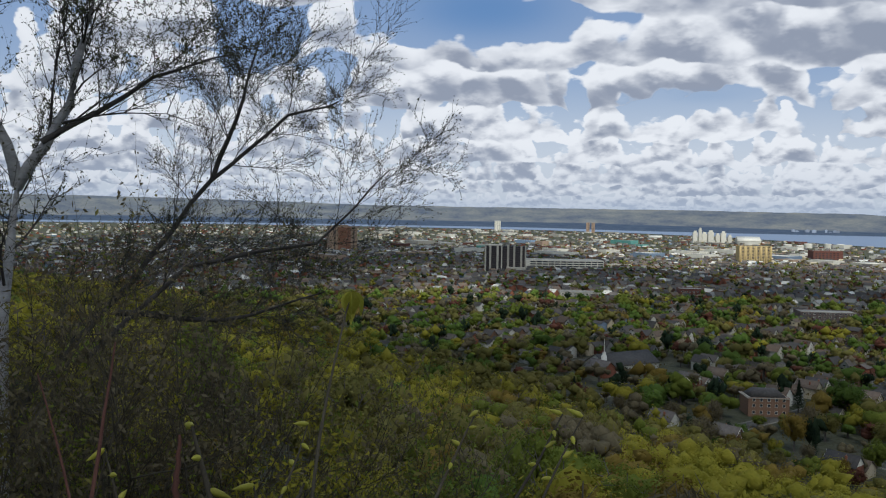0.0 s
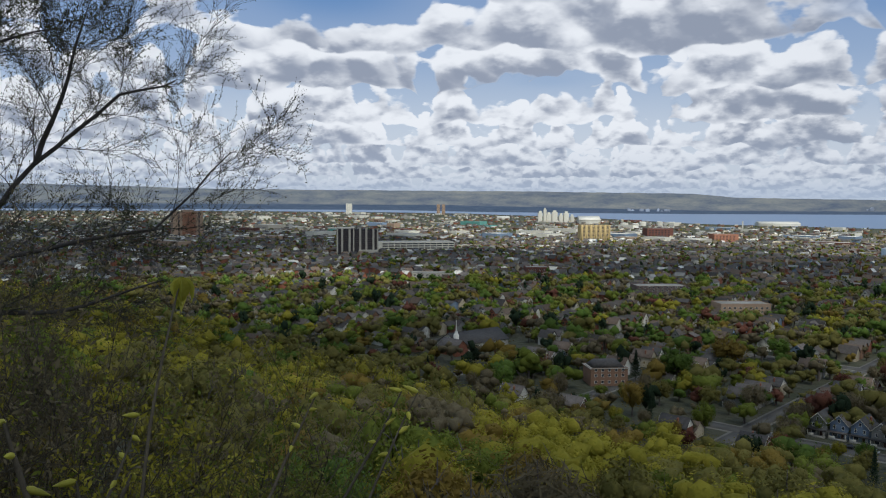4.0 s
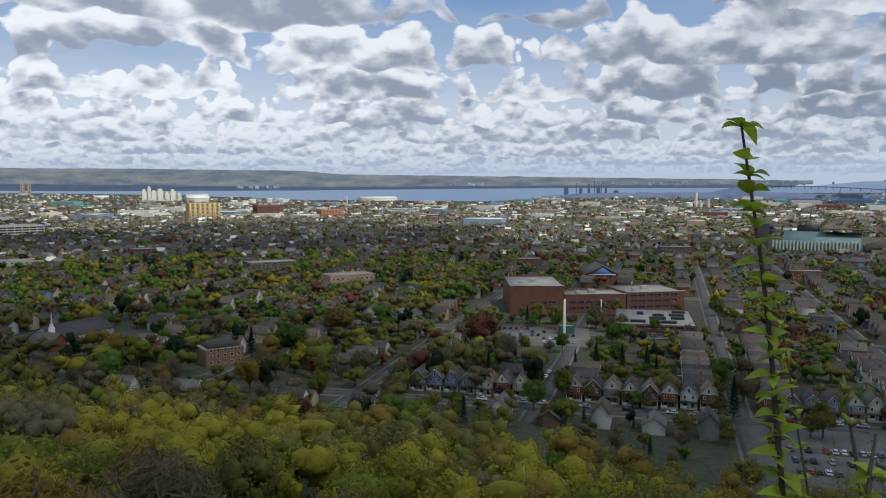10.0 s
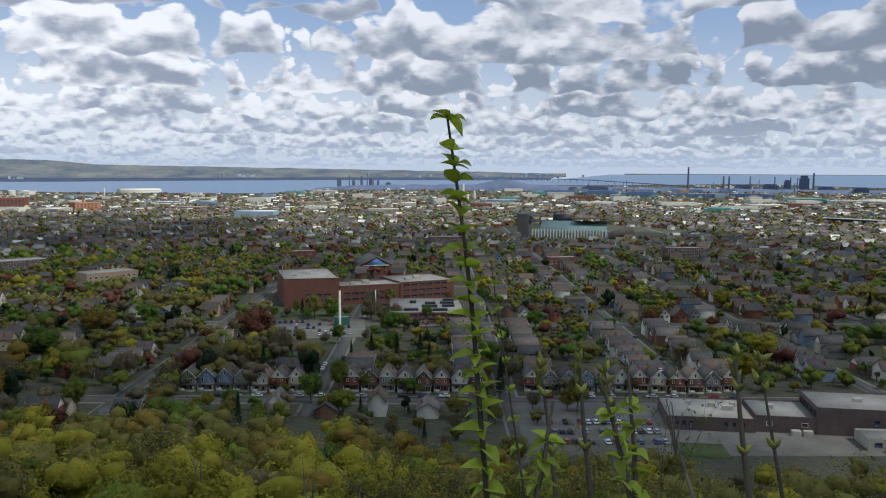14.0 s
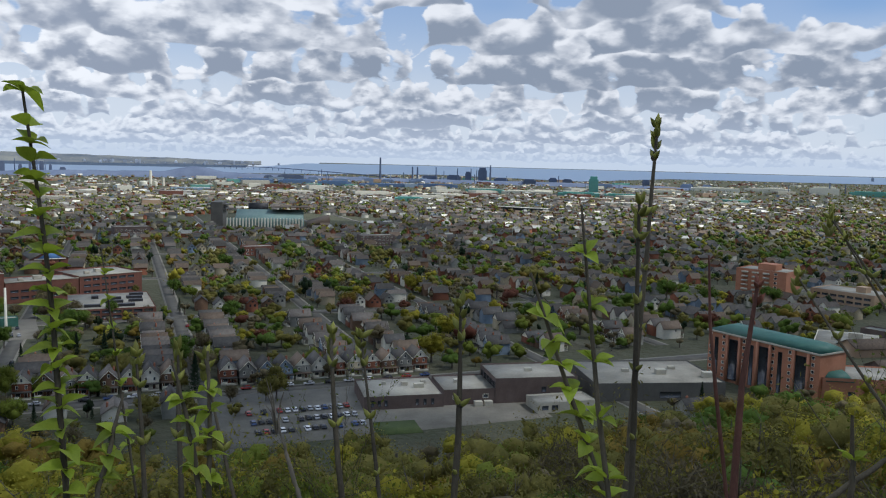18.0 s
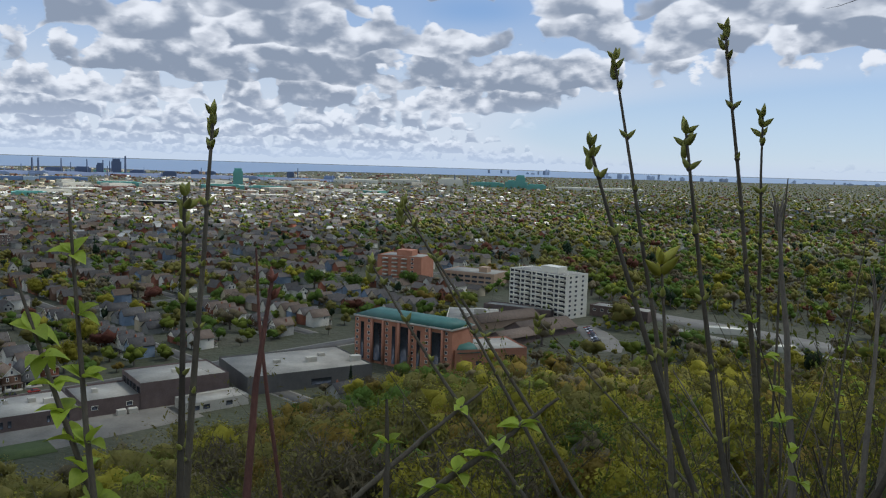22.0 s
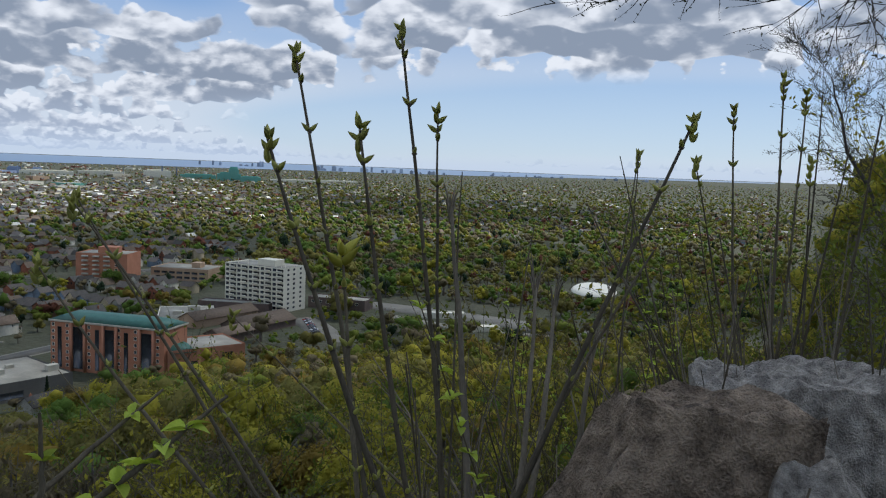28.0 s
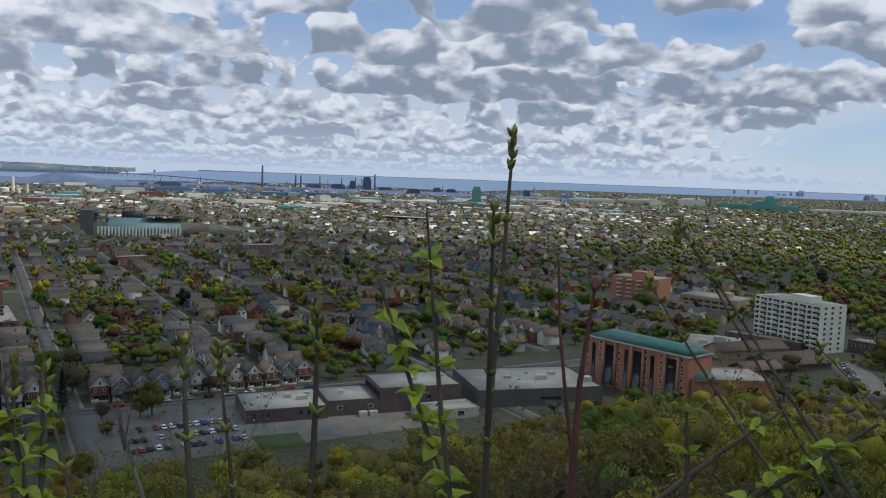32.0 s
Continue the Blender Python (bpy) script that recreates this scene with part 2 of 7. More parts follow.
WALL_MATS = [surface("brick_red", (0.208, 0.075, 0.042), (0.302, 0.120, 0.067), 1.5, 0.9, 0.2, vary=0.2, island=0.25),
             surface("brick_brown", (0.146, 0.085, 0.050), (0.218, 0.130, 0.080), 1.5, 0.9, 0.2, vary=0.2, island=0.25),
             surface("siding_white", (0.572, 0.560, 0.470), (0.707, 0.680, 0.563), 0.7, 0.6, 0.05, vary=0.12, island=0.15),
             surface("siding_blue", (0.16, 0.22, 0.29), (0.22, 0.29, 0.36), 0.7, 0.6, 0.05, vary=0.2, island=0.2),
             surface("stucco_cream", (0.437, 0.370, 0.235), (0.541, 0.470, 0.319), 0.9, 0.9, 0.1, vary=0.15, island=0.2),
             surface("siding_grey", (0.229, 0.230, 0.202), (0.312, 0.310, 0.269), 0.7, 0.6, 0.05, vary=0.2, island=0.2)]
TRIM = surface("paint_white", (0.686, 0.660, 0.546), (0.811, 0.780, 0.638), 1.0, 0.5, 0.03)
GLASS = surface("window_glass", (0.025, 0.03, 0.037), (0.05, 0.057, 0.066), 0.3, 0.12, spec=0.6, vary=0.4)
CONCRETE = surface("concrete", (0.354, 0.340, 0.277), (0.478, 0.450, 0.361), 0.3, 0.9, 0.1, vary=0.1)
WHITE_CONC = surface("white_concrete", (0.582, 0.560, 0.454), (0.707, 0.680, 0.554), 0.2, 0.85, 0.05, vary=0.1)
GRAVEL_ROOF = surface("gravel_roof", (0.250, 0.240, 0.200), (0.370, 0.355, 0.290), 0.12, 0.95, 0.1, vary=0.1)
ASPHALT = surface("asphalt", (0.135, 0.128, 0.105), (0.208, 0.197, 0.160), 0.12, 0.9, 0.05)
ROAD_MAT = surface("worn_asphalt_road", (0.073, 0.070, 0.060), (0.120, 0.113, 0.092), 0.15, 0.9, 0.05)
KERB = surface("pavement_concrete", (0.177, 0.168, 0.134), (0.260, 0.245, 0.197), 0.5, 0.9, 0.05)
BRICK_DK = surface("brick_dark_red", (0.130, 0.056, 0.040), (0.185, 0.080, 0.056), 0.25, 0.9, 0.08)
BRICK_OR = surface("brick_orange", (0.34, 0.15, 0.085), (0.43, 0.20, 0.12), 0.2, 0.9, 0.08)
BRICK_BN = surface("brick_dark_brown", (0.095, 0.07, 0.06), (0.145, 0.11, 0.095), 0.25, 0.9, 0.08)
COPPER = surface("green_metal_roof", (0.035, 0.11, 0.085), (0.06, 0.16, 0.125), 0.25, 0.55, 0.05)
BLACK = surface("dark_panel", (0.022, 0.023, 0.026), (0.04, 0.041, 0.045), 0.3, 0.5)
YELLOW_BR = surface("brick_buff", (0.47, 0.35, 0.15), (0.57, 0.44, 0.21), 0.2, 0.9, 0.05)
TAN_BR = surface("brick_tan", (0.33, 0.23, 0.15), (0.41, 0.30, 0.20), 0.2, 0.9, 0.05)
# distance haze is mixed into this blue-grey of steelworks, heaps and bridge
STEEL_HAZE = surface("haze_tinted_steel", (0.085, 0.11, 0.165), (0.13, 0.16, 0.22), 0.02, 0.8)
TEAL = surface("teal_cladding", (0.11, 0.30, 0.25), (0.16, 0.38, 0.31), 0.02, 0.6)
WORKS_GREY = surface("dark_grey_cladding", (0.085, 0.083, 0.075), (0.125, 0.12, 0.105), 0.1, 0.8)
# far steel paled towards blue: the haze sits in its base colour
FAR_STEEL = surface("haze_pale_steel", (0.20, 0.26, 0.36), (0.26, 0.32, 0.42), 0.02, 0.8)
GRASS = surface("grass", (0.05, 0.075, 0.022), (0.085, 0.11, 0.036), 0.2, 0.95, 0.2)

# ---- mesh tools ----
def mesh_of(name, verts, groups, mats):
    """A mesh from an array of points and groups of (faces as an n x k array, material number)."""
    me = bpy.data.meshes.new(name)
    verts = np.asarray(verts, dtype=np.float32)
    groups = [(np.asarray(f, dtype=np.int32), m) for f, m in groups if len(f)]
    me.vertices.add(len(verts))
    me.vertices.foreach_set("co", verts.ravel())
    loops = np.concatenate([f.ravel() for f, _ in groups])
    total = np.concatenate([np.full(len(f), f.shape[1], dtype=np.int32) for f, _ in groups])
    start = np.concatenate([[0], np.cumsum(total)[:-1]]).astype(np.int32)
    which = np.concatenate([np.full(len(f), m, dtype=np.int32) if np.isscalar(m) else np.asarray(m, dtype=np.int32) for f, m in groups])
    me.loops.add(len(loops))
    me.loops.foreach_set("vertex_index", loops)
    me.polygons.add(len(total))
    me.polygons.foreach_set("loop_start", start)
    me.polygons.foreach_set("loop_total", total)
    for m in mats:
        me.materials.append(m)
    me.polygons.foreach_set("material_index", which)
    me.update(calc_edges=True)
    return me


def part(name, me, parent=None, m=None, label=""):
    """Links a mesh as one object under a thing or a part."""
    ob = new(name, me)
    if parent is not None:
        ob.parent = parent
    if m is not None:
        ob.matrix_basis = m
    if label:
        ob["label"] = label
    return ob


def bm_mesh(name, bm, mats):
    me = bpy.data.meshes.new(name)
    bm.to_mesh(me)
    bm.free()
    for m in mats:
        me.materials.append(m)
    return me


BOX_F = np.array([(0, 3, 2, 1), (4, 5, 6, 7), (0, 1, 5, 4), (1, 2, 6, 5), (2, 3, 7, 6), (3, 0, 4, 7)])


def box_verts(x0, y0, z0, x1, y1, z1):
    return [(x0, y0, z0), (x1, y0, z0), (x1, y1, z0), (x0, y1, z0), (x0, y0, z1), (x1, y0, z1), (x1, y1, z1), (x0, y1, z1)]


def boxes(name, rows, mats, bevel=0.0):
    """One mesh of several boxes: rows of (x0, y0, z0, x1, y1, z1, material number); bevel rounds their edges."""
    if bevel:
        bm = bmesh.new()
        for x0, y0, z0, x1, y1, z1, k in rows:
            made = bmesh.ops.create_cube(bm, size=1.0, matrix=Matrix.LocRotScale(((x0 + x1) / 2, (y0 + y1) / 2, (z0 + z1) / 2), None, (x1 - x0, y1 - y0, z1 - z0)))
            for f in {f for v in made["verts"] for f in v.link_faces}:
                f.material_index = k
        bmesh.ops.bevel(bm, geom=bm.edges[:], offset=bevel, segments=1, affect="EDGES")
        return bm_mesh(name, bm, mats)
    v, f, w = [], [], []
    for x0, y0, z0, x1, y1, z1, k in rows:
        f.append(BOX_F + len(v))
        v += box_verts(x0, y0, z0, x1, y1, z1)
        w += [k] * 6
    return mesh_of(name, v, [(np.concatenate(f), w)], mats)


def tube(points, radii, sides=6):
    """A tapered tube along points: its vertices and four-sided faces."""
    pts = [Vector(p) for p in points]
    verts, faces = [], []
    for i, (p, r) in enumerate(zip(pts, radii)):
        way = (pts[min(i + 1, len(pts) - 1)] - pts[max(i - 1, 0)]).normalized()
        a = way.orthogonal().normalized() if abs(way.z) > 0.9 else way.cross(Vector((0, 0, 1))).normalized()
        b = way.cross(a)
        for k in range(sides):
            t = 2 * math.pi * k / sides
            verts.append(p + (a * math.cos(t) + b * math.sin(t)) * r)
        if i:
            o = (i - 1) * sides
            for k in range(sides):
                j = (k + 1) % sides
                faces.append((o + k, o + j, o + sides + j, o + sides + k))
    return verts, faces


class Tubes:
    """Gathers tubes into one mesh."""

    def __init__(self):
        self.v, self.f, self.w = [], [], []

    def add(self, points, radii, sides=6, mat=0):
        v, f = tube(points, radii, sides)
        o = len(self.v)
        self.v += v
        self.f += [tuple(i + o for i in q) for q in f]
        self.w += [mat] * len(f)

    def mesh(self, name, mats):
        me = mesh_of(name, [tuple(p) for p in self.v], [(np.array(self.f), self.w)], mats)
        me.polygons.foreach_set("use_smooth", [True] * len(me.polygons))
        return me


# ---- ground ----
TOE = ((-180, 100), (-45, 1400), (-29, 1200), (-21, 900), (-12, 640), (-4, 480), (2, 425), (10, 380), (20, 320), (32, 290), (45, 264), (55, 238),
       (65, 232), (75, 240), (85, 268), (92, 305), (100, 338), (110, 362), (120, 382), (130, 400), (140, 520), (150, 900), (180, 1200))


def toe(az):
    return np.interp(az, [a for a, _ in TOE], [b for _, b in TOE])


def smooth(v, lo, hi):
    t = np.clip((v - lo) / (hi - lo), 0, 1)
    return t * t * (3 - 2 * t)


def bowl(d):
    """Height of the plain: level to 1800 m, then rising gently, as far ground is drawn in to fit within 5 km."""
    u = np.clip((d - 1800) / 3100, 0, 1)
    tan = H / 1800 * (1 - u) ** 1.72 + H / 60000 * u
    return np.where(d <= 1800, 0.0, H - d * tan)


def shrink(d):
    """True size over drawn size at that distance."""
    u = np.clip((d - 1800) / 3100, 0, 1)
    tan = H / 1800 * (1 - u) ** 1.72 + H / 60000 * u
    return np.where(d <= 1800, 1.0, d * tan / H)


def height(x, y):
    x, y = np.asarray(x, float), np.asarray(y, float)
    d, az = np.hypot(x, y), np.degrees(np.arctan2(x, y))
    t = toe(az)
    k = np.clip((t - d) / (t - 16), 0, 1)
    talus = 70 * k ** 1.35
    near = 90.4 - 18.5 * smooth(d, 2.6, 17)
    z = np.where(d < 17, near, talus * 71.9 / 70)
    z = np.where(d > t, bowl(d), np.where(d < 17, near, np.maximum(talus, 0) * 1.027))
    up = np.maximum(smooth(az, 141, 147), 1 - smooth(az, -60, -42))
    plateau = 90.4 + 2.5 * np.sin(x * 0.02) * np.sin(y * 0.017) * smooth(d, 20, 120)
    return np.where(d < 2.6, 90.4, z * (1 - up) + plateau * up)


def polar_sheet(rs, azs, lift, zfun):
    """Points and faces of a sheet on a grid of distances and bearings."""
    R, A = np.meshgrid(rs, np.radians(azs), indexing="ij")
    x, y = R * np.sin(A), R * np.cos(A)
    v = np.stack([x, y, zfun(x, y) + lift], -1).reshape(-1, 3)
    n, m = len(rs), len(azs)
    i = (np.arange(n - 1)[:, None] * m + np.arange(m - 1)[None, :]).ravel()
    return v, np.stack([i, i + m, i + m + 1, i + 1], 1)


def ground_material():
    m = surface("ground_earth", (0.045, 0.052, 0.024), (0.088, 0.083, 0.052), 0.03, 0.95, 0.3)
    nt = m.node_tree
    N, L = nt.nodes.new, nt.links.new
    bsdf = nt.nodes["Principled BSDF"]
    base = bsdf.inputs["Base Color"].links[0].from_socket
    geo, vor, mix, pos = N("ShaderNodeNewGeometry"), N("ShaderNodeTexNoise"), N("ShaderNodeMix"), N("ShaderNodeMapRange")
    vor.inputs["Scale"].default_value, vor.inputs["Detail"].default_value = 0.018, 6
    L(geo.outputs["Position"], vor.inputs["Vector"])
    L(vor.outputs["Fac"], pos.inputs[0])
    pos.inputs[1].default_value, pos.inputs[2].default_value = 0.46, 0.60
    mix.data_type = "RGBA"
    mix.inputs[7].default_value = (0.062, 0.066, 0.036, 1)
    L(pos.outputs[0], mix.inputs[0])
    L(base, mix.inputs[6])
    L(mix.outputs[2], bsdf.inputs["Base Color"])
    return m


rs = np.concatenate([[0.05, 1.2, 2.6, 4, 6, 8, 11, 14, 17, 21, 26, 32], np.geomspace(40, 1700, 60), np.linspace(1760, 4900, 60)])
v, f = polar_sheet(rs, np.linspace(-180, 180, 289), 0.0, height)
ground = tagged(new("ground", mesh_of("ground", v, [(f, 0)], [ground_material()])), "wooded escarpment slope and city plain reaching the horizon", "ground", kind="structure")
ground.data.polygons.foreach_set("use_smooth", [True] * len(ground.data.polygons))


# ---- water, far shore ----
WATER = bpy.data.materials.new("bay_water")
WATER.use_nodes = True
_n = WATER.node_tree.nodes
_b = _n["Principled BSDF"]
_b.inputs["Base Color"].default_value, _b.inputs["Roughness"].default_value = (0.135, 0.195, 0.275, 1), 0.45
_w, _u = _n.new("ShaderNodeTexNoise"), _n.new("ShaderNodeBump")
_w.inputs["Scale"].default_value, _u.inputs["Strength"].default_value = 0.05, 0.15
WATER.node_tree.links.new(_w.outputs["Fac"], _u.inputs["Height"])
WATER.node_tree.links.new(_u.outputs[0], _b.inputs["Normal"])


def reach(tan):
    """Distance at which the plain is seen that far below the level."""
    ds = np.linspace(500, 4900, 4000)
    return float(np.interp(tan, ((H - bowl(ds)) / ds)[::-1], ds[::-1]))


NEAR_SHORE = ((-40, 0.0130), (-6.5, 0.0136), (6, 0.0146), (11.6, 0.0158), (19, 0.0190), (27, 0.0253), (35, 0.0272), (40, 0.0275), (44, 0.0227), (55, 0.0205),
              (58.5, 0.0165), (65, 0.0155), (73, 0.0128), (83, 0.0165), (89, 0.0106), (100, 0.0100), (120, 0.0080), (131, 0.0046), (140, 0.0035))
FAR_SHORE = ((-40, 0.0110), (6, 0.0118), (12, 0.0134), (19, 0.0139), (27, 0.0138), (44, 0.0113), (55, 0.0108), (60, 0.0098), (64, 0.0030), (70, 0.0022), (140, 0.0022))
azs = np.linspace(-40, 140, 361)
dn = np.array([reach(t) for t in np.interp(azs, *zip(*NEAR_SHORE))])
df = np.array([reach(t) for t in np.interp(azs, *zip(*FAR_SHORE))])
_co = np.empty(len(ground.data.vertices) * 3, np.float32)
ground.data.vertices.foreach_get("co", _co)
_co = _co.reshape(-1, 3)
_d, _az = np.hypot(_co[:, 0], _co[:, 1]), np.degrees(np.arctan2(_co[:, 0], _co[:, 1]))
_far = np.interp(_az, azs, df)
_co[:, 2] -= np.where((_az > -62) & (_az < 64), 90 * smooth(_d, _far - 40, _far + 120), 0)   # the sheet dips below the far hills
ground.data.vertices.foreach_set("co", _co.ravel())
ground.data.update()
rows = []
for k in np.linspace(0, 1, 14):
    d = dn + (df - dn) * k
    rows.append(np.stack([d * np.sin(np.radians(azs)), d * np.cos(np.radians(azs)), bowl(d) + 0.8], -1))
v = np.concatenate(rows)
i = (np.arange(13)[:, None] * 361 + np.arange(360)[None, :]).ravel()
tagged(new("water", mesh_of("water", v, [(np.stack([i, i + 361, i + 362, i + 1], 1), 0)], [WATER])), "blue-grey bay and lake water with small ripples", "water", kind="structure")

HILL_TOP = ((-60, 0.018), (-19, 0.0166), (-12, 0.0148), (-6, 0.0126), (16, 0.0122), (26.5, 0.0102), (28, 0.0085), (29.5, 0.0058), (38, 0.0040), (47, 0.0018), (54, 0.0), (60, -0.0018), (66, -0.0035))


def ridge(name, label, a0, a1, d, top, foot, mat, rough, at_shore):
    """A far range of hills as a solid with a sloping wooded face."""
    az = np.linspace(a0, a1, 300)
    t = np.interp(az, *zip(*top)) + np.array([noise.fractal(Vector((a * 0.9, 3.1, 0)), 0.6, 2.0, 5) for a in az]) * rough
    A = np.radians(az)
    rows = []
    for k, (dd, frac) in enumerate(((d - 260, 0.0), (d - 170, 0.3), (d - 90, 0.62), (d - 20, 0.93), (d, 1.0), (d + 120, 1.0))):
        low = np.interp(az, *zip(*foot))
        wob = np.array([noise.fractal(Vector((a * 0.35, k * 2.7, 9)), 0.6, 2.0, 4) for a in az]) * 0.0012 * (0 < k < 4)
        ang = low + (t - low) * frac + wob
        if k == 0 and at_shore:
            dd = np.array([reach(max(-q, 0.0016)) for q in low]) + 6.0
        elif k == 0:
            ang = low + 0.0030
        rows.append(np.stack([dd * np.sin(A), dd * np.cos(A), H + dd * ang], -1))
    v = np.concatenate(rows)
    n = len(az)
    i = (np.arange(5)[:, None] * n + np.arange(n - 1)[None, :]).ravel()
    return tagged(new(name, mesh_of(name, v, [(np.stack([i, i + 1, i + n + 1, i + n], 1), 0)], [mat])), label, "hills", kind="structure")


# distance haze and sunlit tan patches are painted into the hill colour
HILLS = surface("haze_tinted_hills", (0.065, 0.085, 0.115), (0.185, 0.19, 0.165), 0.007, 1.0, stretch=(1, 1, 5))
# the dark blue of haze and shade is put into the shore colour
SHORE_MAT = surface("haze_tinted_shore", (0.028, 0.048, 0.082), (0.06, 0.085, 0.115), 0.02, 1.0)
ridge("backdrop_hills", "long wooded ridge beyond the bay, haze painted into its colour", -60, 61, 4750, HILL_TOP, tuple((a, -t) for a, t in FAR_SHORE), HILLS, 0.0006, False)
ridge("backdrop_shore", "far shore tree line, dark blue haze painted into its colour", -60, 60, 4470, ((-60, -0.0050), (10, -0.0050), (20, -0.0076), (28, -0.0095), (34, -0.0092), (45, -0.0078), (56, -0.0074), (64, -0.0064), (66, -0.0064)),
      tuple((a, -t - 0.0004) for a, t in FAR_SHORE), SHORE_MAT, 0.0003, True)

# ---- unseen clouds added overhead to shade the slope and the near city ----
def shade_cloud():
    m = bpy.data.materials.new("cloud_vapour")
    m.use_nodes = True
    nt = m.node_tree
    nt.nodes.clear()
    N, L = nt.nodes.new, nt.links.new
    clear, thin, white, both, ms, out = N("ShaderNodeBsdfTransparent"), N("ShaderNodeBsdfTranslucent"), N("ShaderNodeBsdfDiffuse"), N("ShaderNodeMixShader"), N("ShaderNodeMixShader"), N("ShaderNodeOutputMaterial")
    thin.inputs[0].default_value = (0.9, 0.92, 0.95, 1)
    tc, ns, rg = N("ShaderNodeTexCoord"), N("ShaderNodeTexNoise"), N("ShaderNodeMapRange")
    L(tc.outputs["Object"], ns.inputs["Vector"])
    ns.inputs["Scale"].default_value, ns.inputs["Detail"].default_value = 0.0022, 5
    L(ns.outputs["Fac"], rg.inputs[0])
    for k, q in zip((1, 2, 3, 4), (0.3, 0.6, 0.44, 0.74)):
        rg.inputs[k].default_value = q
    L(rg.outputs[0], ms.inputs[0])
    L(clear.outputs[0], ms.inputs[1])
    both.inputs[0].default_value = 0.45
    L(thin.outputs[0], both.inputs[1])
    L(white.outputs[0], both.inputs[2])
    L(both.outputs[0], ms.inputs[2])
    L(ms.outputs[0], out.inputs[0])
    drift = Vector((SUN_DIR.x, SUN_DIR.y)) / SUN_DIR.z
    # overlapping clouds deepen the shade over the left slope and plain
    for name, z, x0, y0, ax, ay, seed in (("cloud", 1250, 380, 260, 820, 820, 3), ("cloud", 1400, 480, 1180, 420, 330, 31), ("cloud", 1250, -480, 1750, 900, 950, 8), ("cloud", 1400, -650, 1750, 800, 900, 41), ("cloud", 1500, -60, 230, 360, 360, 21), ("cloud", 1600, 1500, -900, 500, 420, 11)):
        n, a = 26, np.linspace(0, 2 * np.pi, 73)[:-1]
        edge = np.array([1 + 0.35 * noise.fractal(Vector((math.cos(t) * 1.6, math.sin(t) * 1.6, seed)), 0.5, 2.0, 5) for t in a])
        pts, faces = [], []
        for k in range(n):
            for t, e in zip(a, edge):
                q = (k + 0.2) / (n - 0.8)
                x, y = ax * e * q * math.cos(t), ay * e * q * math.sin(t)
                puff = 90 * math.sqrt(max(0, 1 - q * q)) + 45 * (1 - q) * noise.fractal(Vector((x * 0.004, y * 0.004, seed)), 0.5, 2.0, 4)
                pts.append((x, y, puff))
        for k in range(n - 1):
            for j in range(72):
                o, p = k * 72 + j, k * 72 + (j + 1) % 72
                faces.append((o, o + 72, p + 72, p))
        ob = new(name, mesh_of(name, pts, [(np.array(faces), 0)], [m]))
        ob.location = (x0 + drift.x * z, y0 + drift.y * z, z)
        tagged(ob, "broad white cloud added out of view to shade the city", "cloud", kind="structure")


shade_cloud()


# ---- trees ----
rng = np.random.default_rng(7)


def ball(level):
    bm = bmesh.new()
    bmesh.ops.create_icosphere(bm, subdivisions=level, radius=1.0)
    v = np.array([tuple(p.co) for p in bm.verts])
    f = np.array([[p.index for p in q.verts] for q in bm.faces])
    bm.free()
    return v, f


OCTA = np.array([(1, 0, 0), (0, 1, 0), (-1, 0, 0), (0, -1, 0), (0, 0, 1), (0, 0, -1)], float), np.array([(0, 1, 4), (1, 2, 4), (2, 3, 4), (3, 0, 4), (1, 0, 5), (2, 1, 5), (3, 2, 5), (0, 3, 5)])
BALLS = {0: OCTA, 1: ball(1), 2: ball(2)}


def leaf_quads(centre, radius, tall, n, size, rng, lobes=7, level=1, core=0.72):
    """Crowns of many lobes: an uneven leafy mass for each lobe and n leaf sprays over them. Gives points, sprays (4 to a face) and mass faces."""
    k = len(centre)
    dims = np.stack([radius, radius, tall], -1)
    lob = rng.normal(size=(k, lobes, 3))
    lob /= np.linalg.norm(lob, axis=2)[..., None]
    lob[..., 2] = lob[..., 2] * 0.75 + 0.12
    reach = rng.uniform(0.38, 0.68, size=(k, lobes, 1)) * (1.0 if lobes < 8 else 1.12)
    girth = rng.uniform(0.38, 0.56, size=(k, lobes)) * (1.0 if lobes < 8 else 0.8)
    lob = lob * reach
    lob[:, 0] *= 0.15
    girth[:, 0] = 0.6
    pick = rng.integers(0, lobes, size=(k, n))
    rows = np.arange(k)[:, None]
    d = rng.normal(size=(k, n, 3))
    d[..., 2] += 0.35
    d /= np.linalg.norm(d, axis=2)[..., None]
    p = lob[rows, pick] + d * (girth[rows, pick] * rng.uniform(0.74, 1.2, size=(k, n)))[..., None]
    p = p * dims[:, None, :] + centre[:, None, :]
    nrm = d + rng.normal(size=d.shape) * 0.28
    nrm /= np.linalg.norm(nrm, axis=2)[..., None]
    a = np.cross(nrm, rng.normal(size=nrm.shape))
    a /= np.linalg.norm(a, axis=2)[..., None]
    b = np.cross(nrm, a)
    s = (size[:, None] * rng.uniform(0.45, 1.2, size=(k, n)))[..., None]
    q = np.stack([p - a * s, p - b * s * 0.6, p + a * s, p + b * s * 0.6], 2).reshape(-1, 3)
    bv, bf = BALLS[level]
    wob = 1 + rng.normal(size=(k, lobes, len(bv), 1)) * 0.28
    m = lob[:, :, None, :] + bv[None, None] * wob * (girth * core)[..., None, None]
    m = m * dims[:, None, None, :] + centre[:, None, None, :]
    mf = (np.arange(k * lobes)[:, None, None] * len(bv) + bf[None]).reshape(-1, 3)
    return q, m.reshape(-1, 3), mf


def quads_of(v):
    return np.arange(len(v)).reshape(-1, 4)


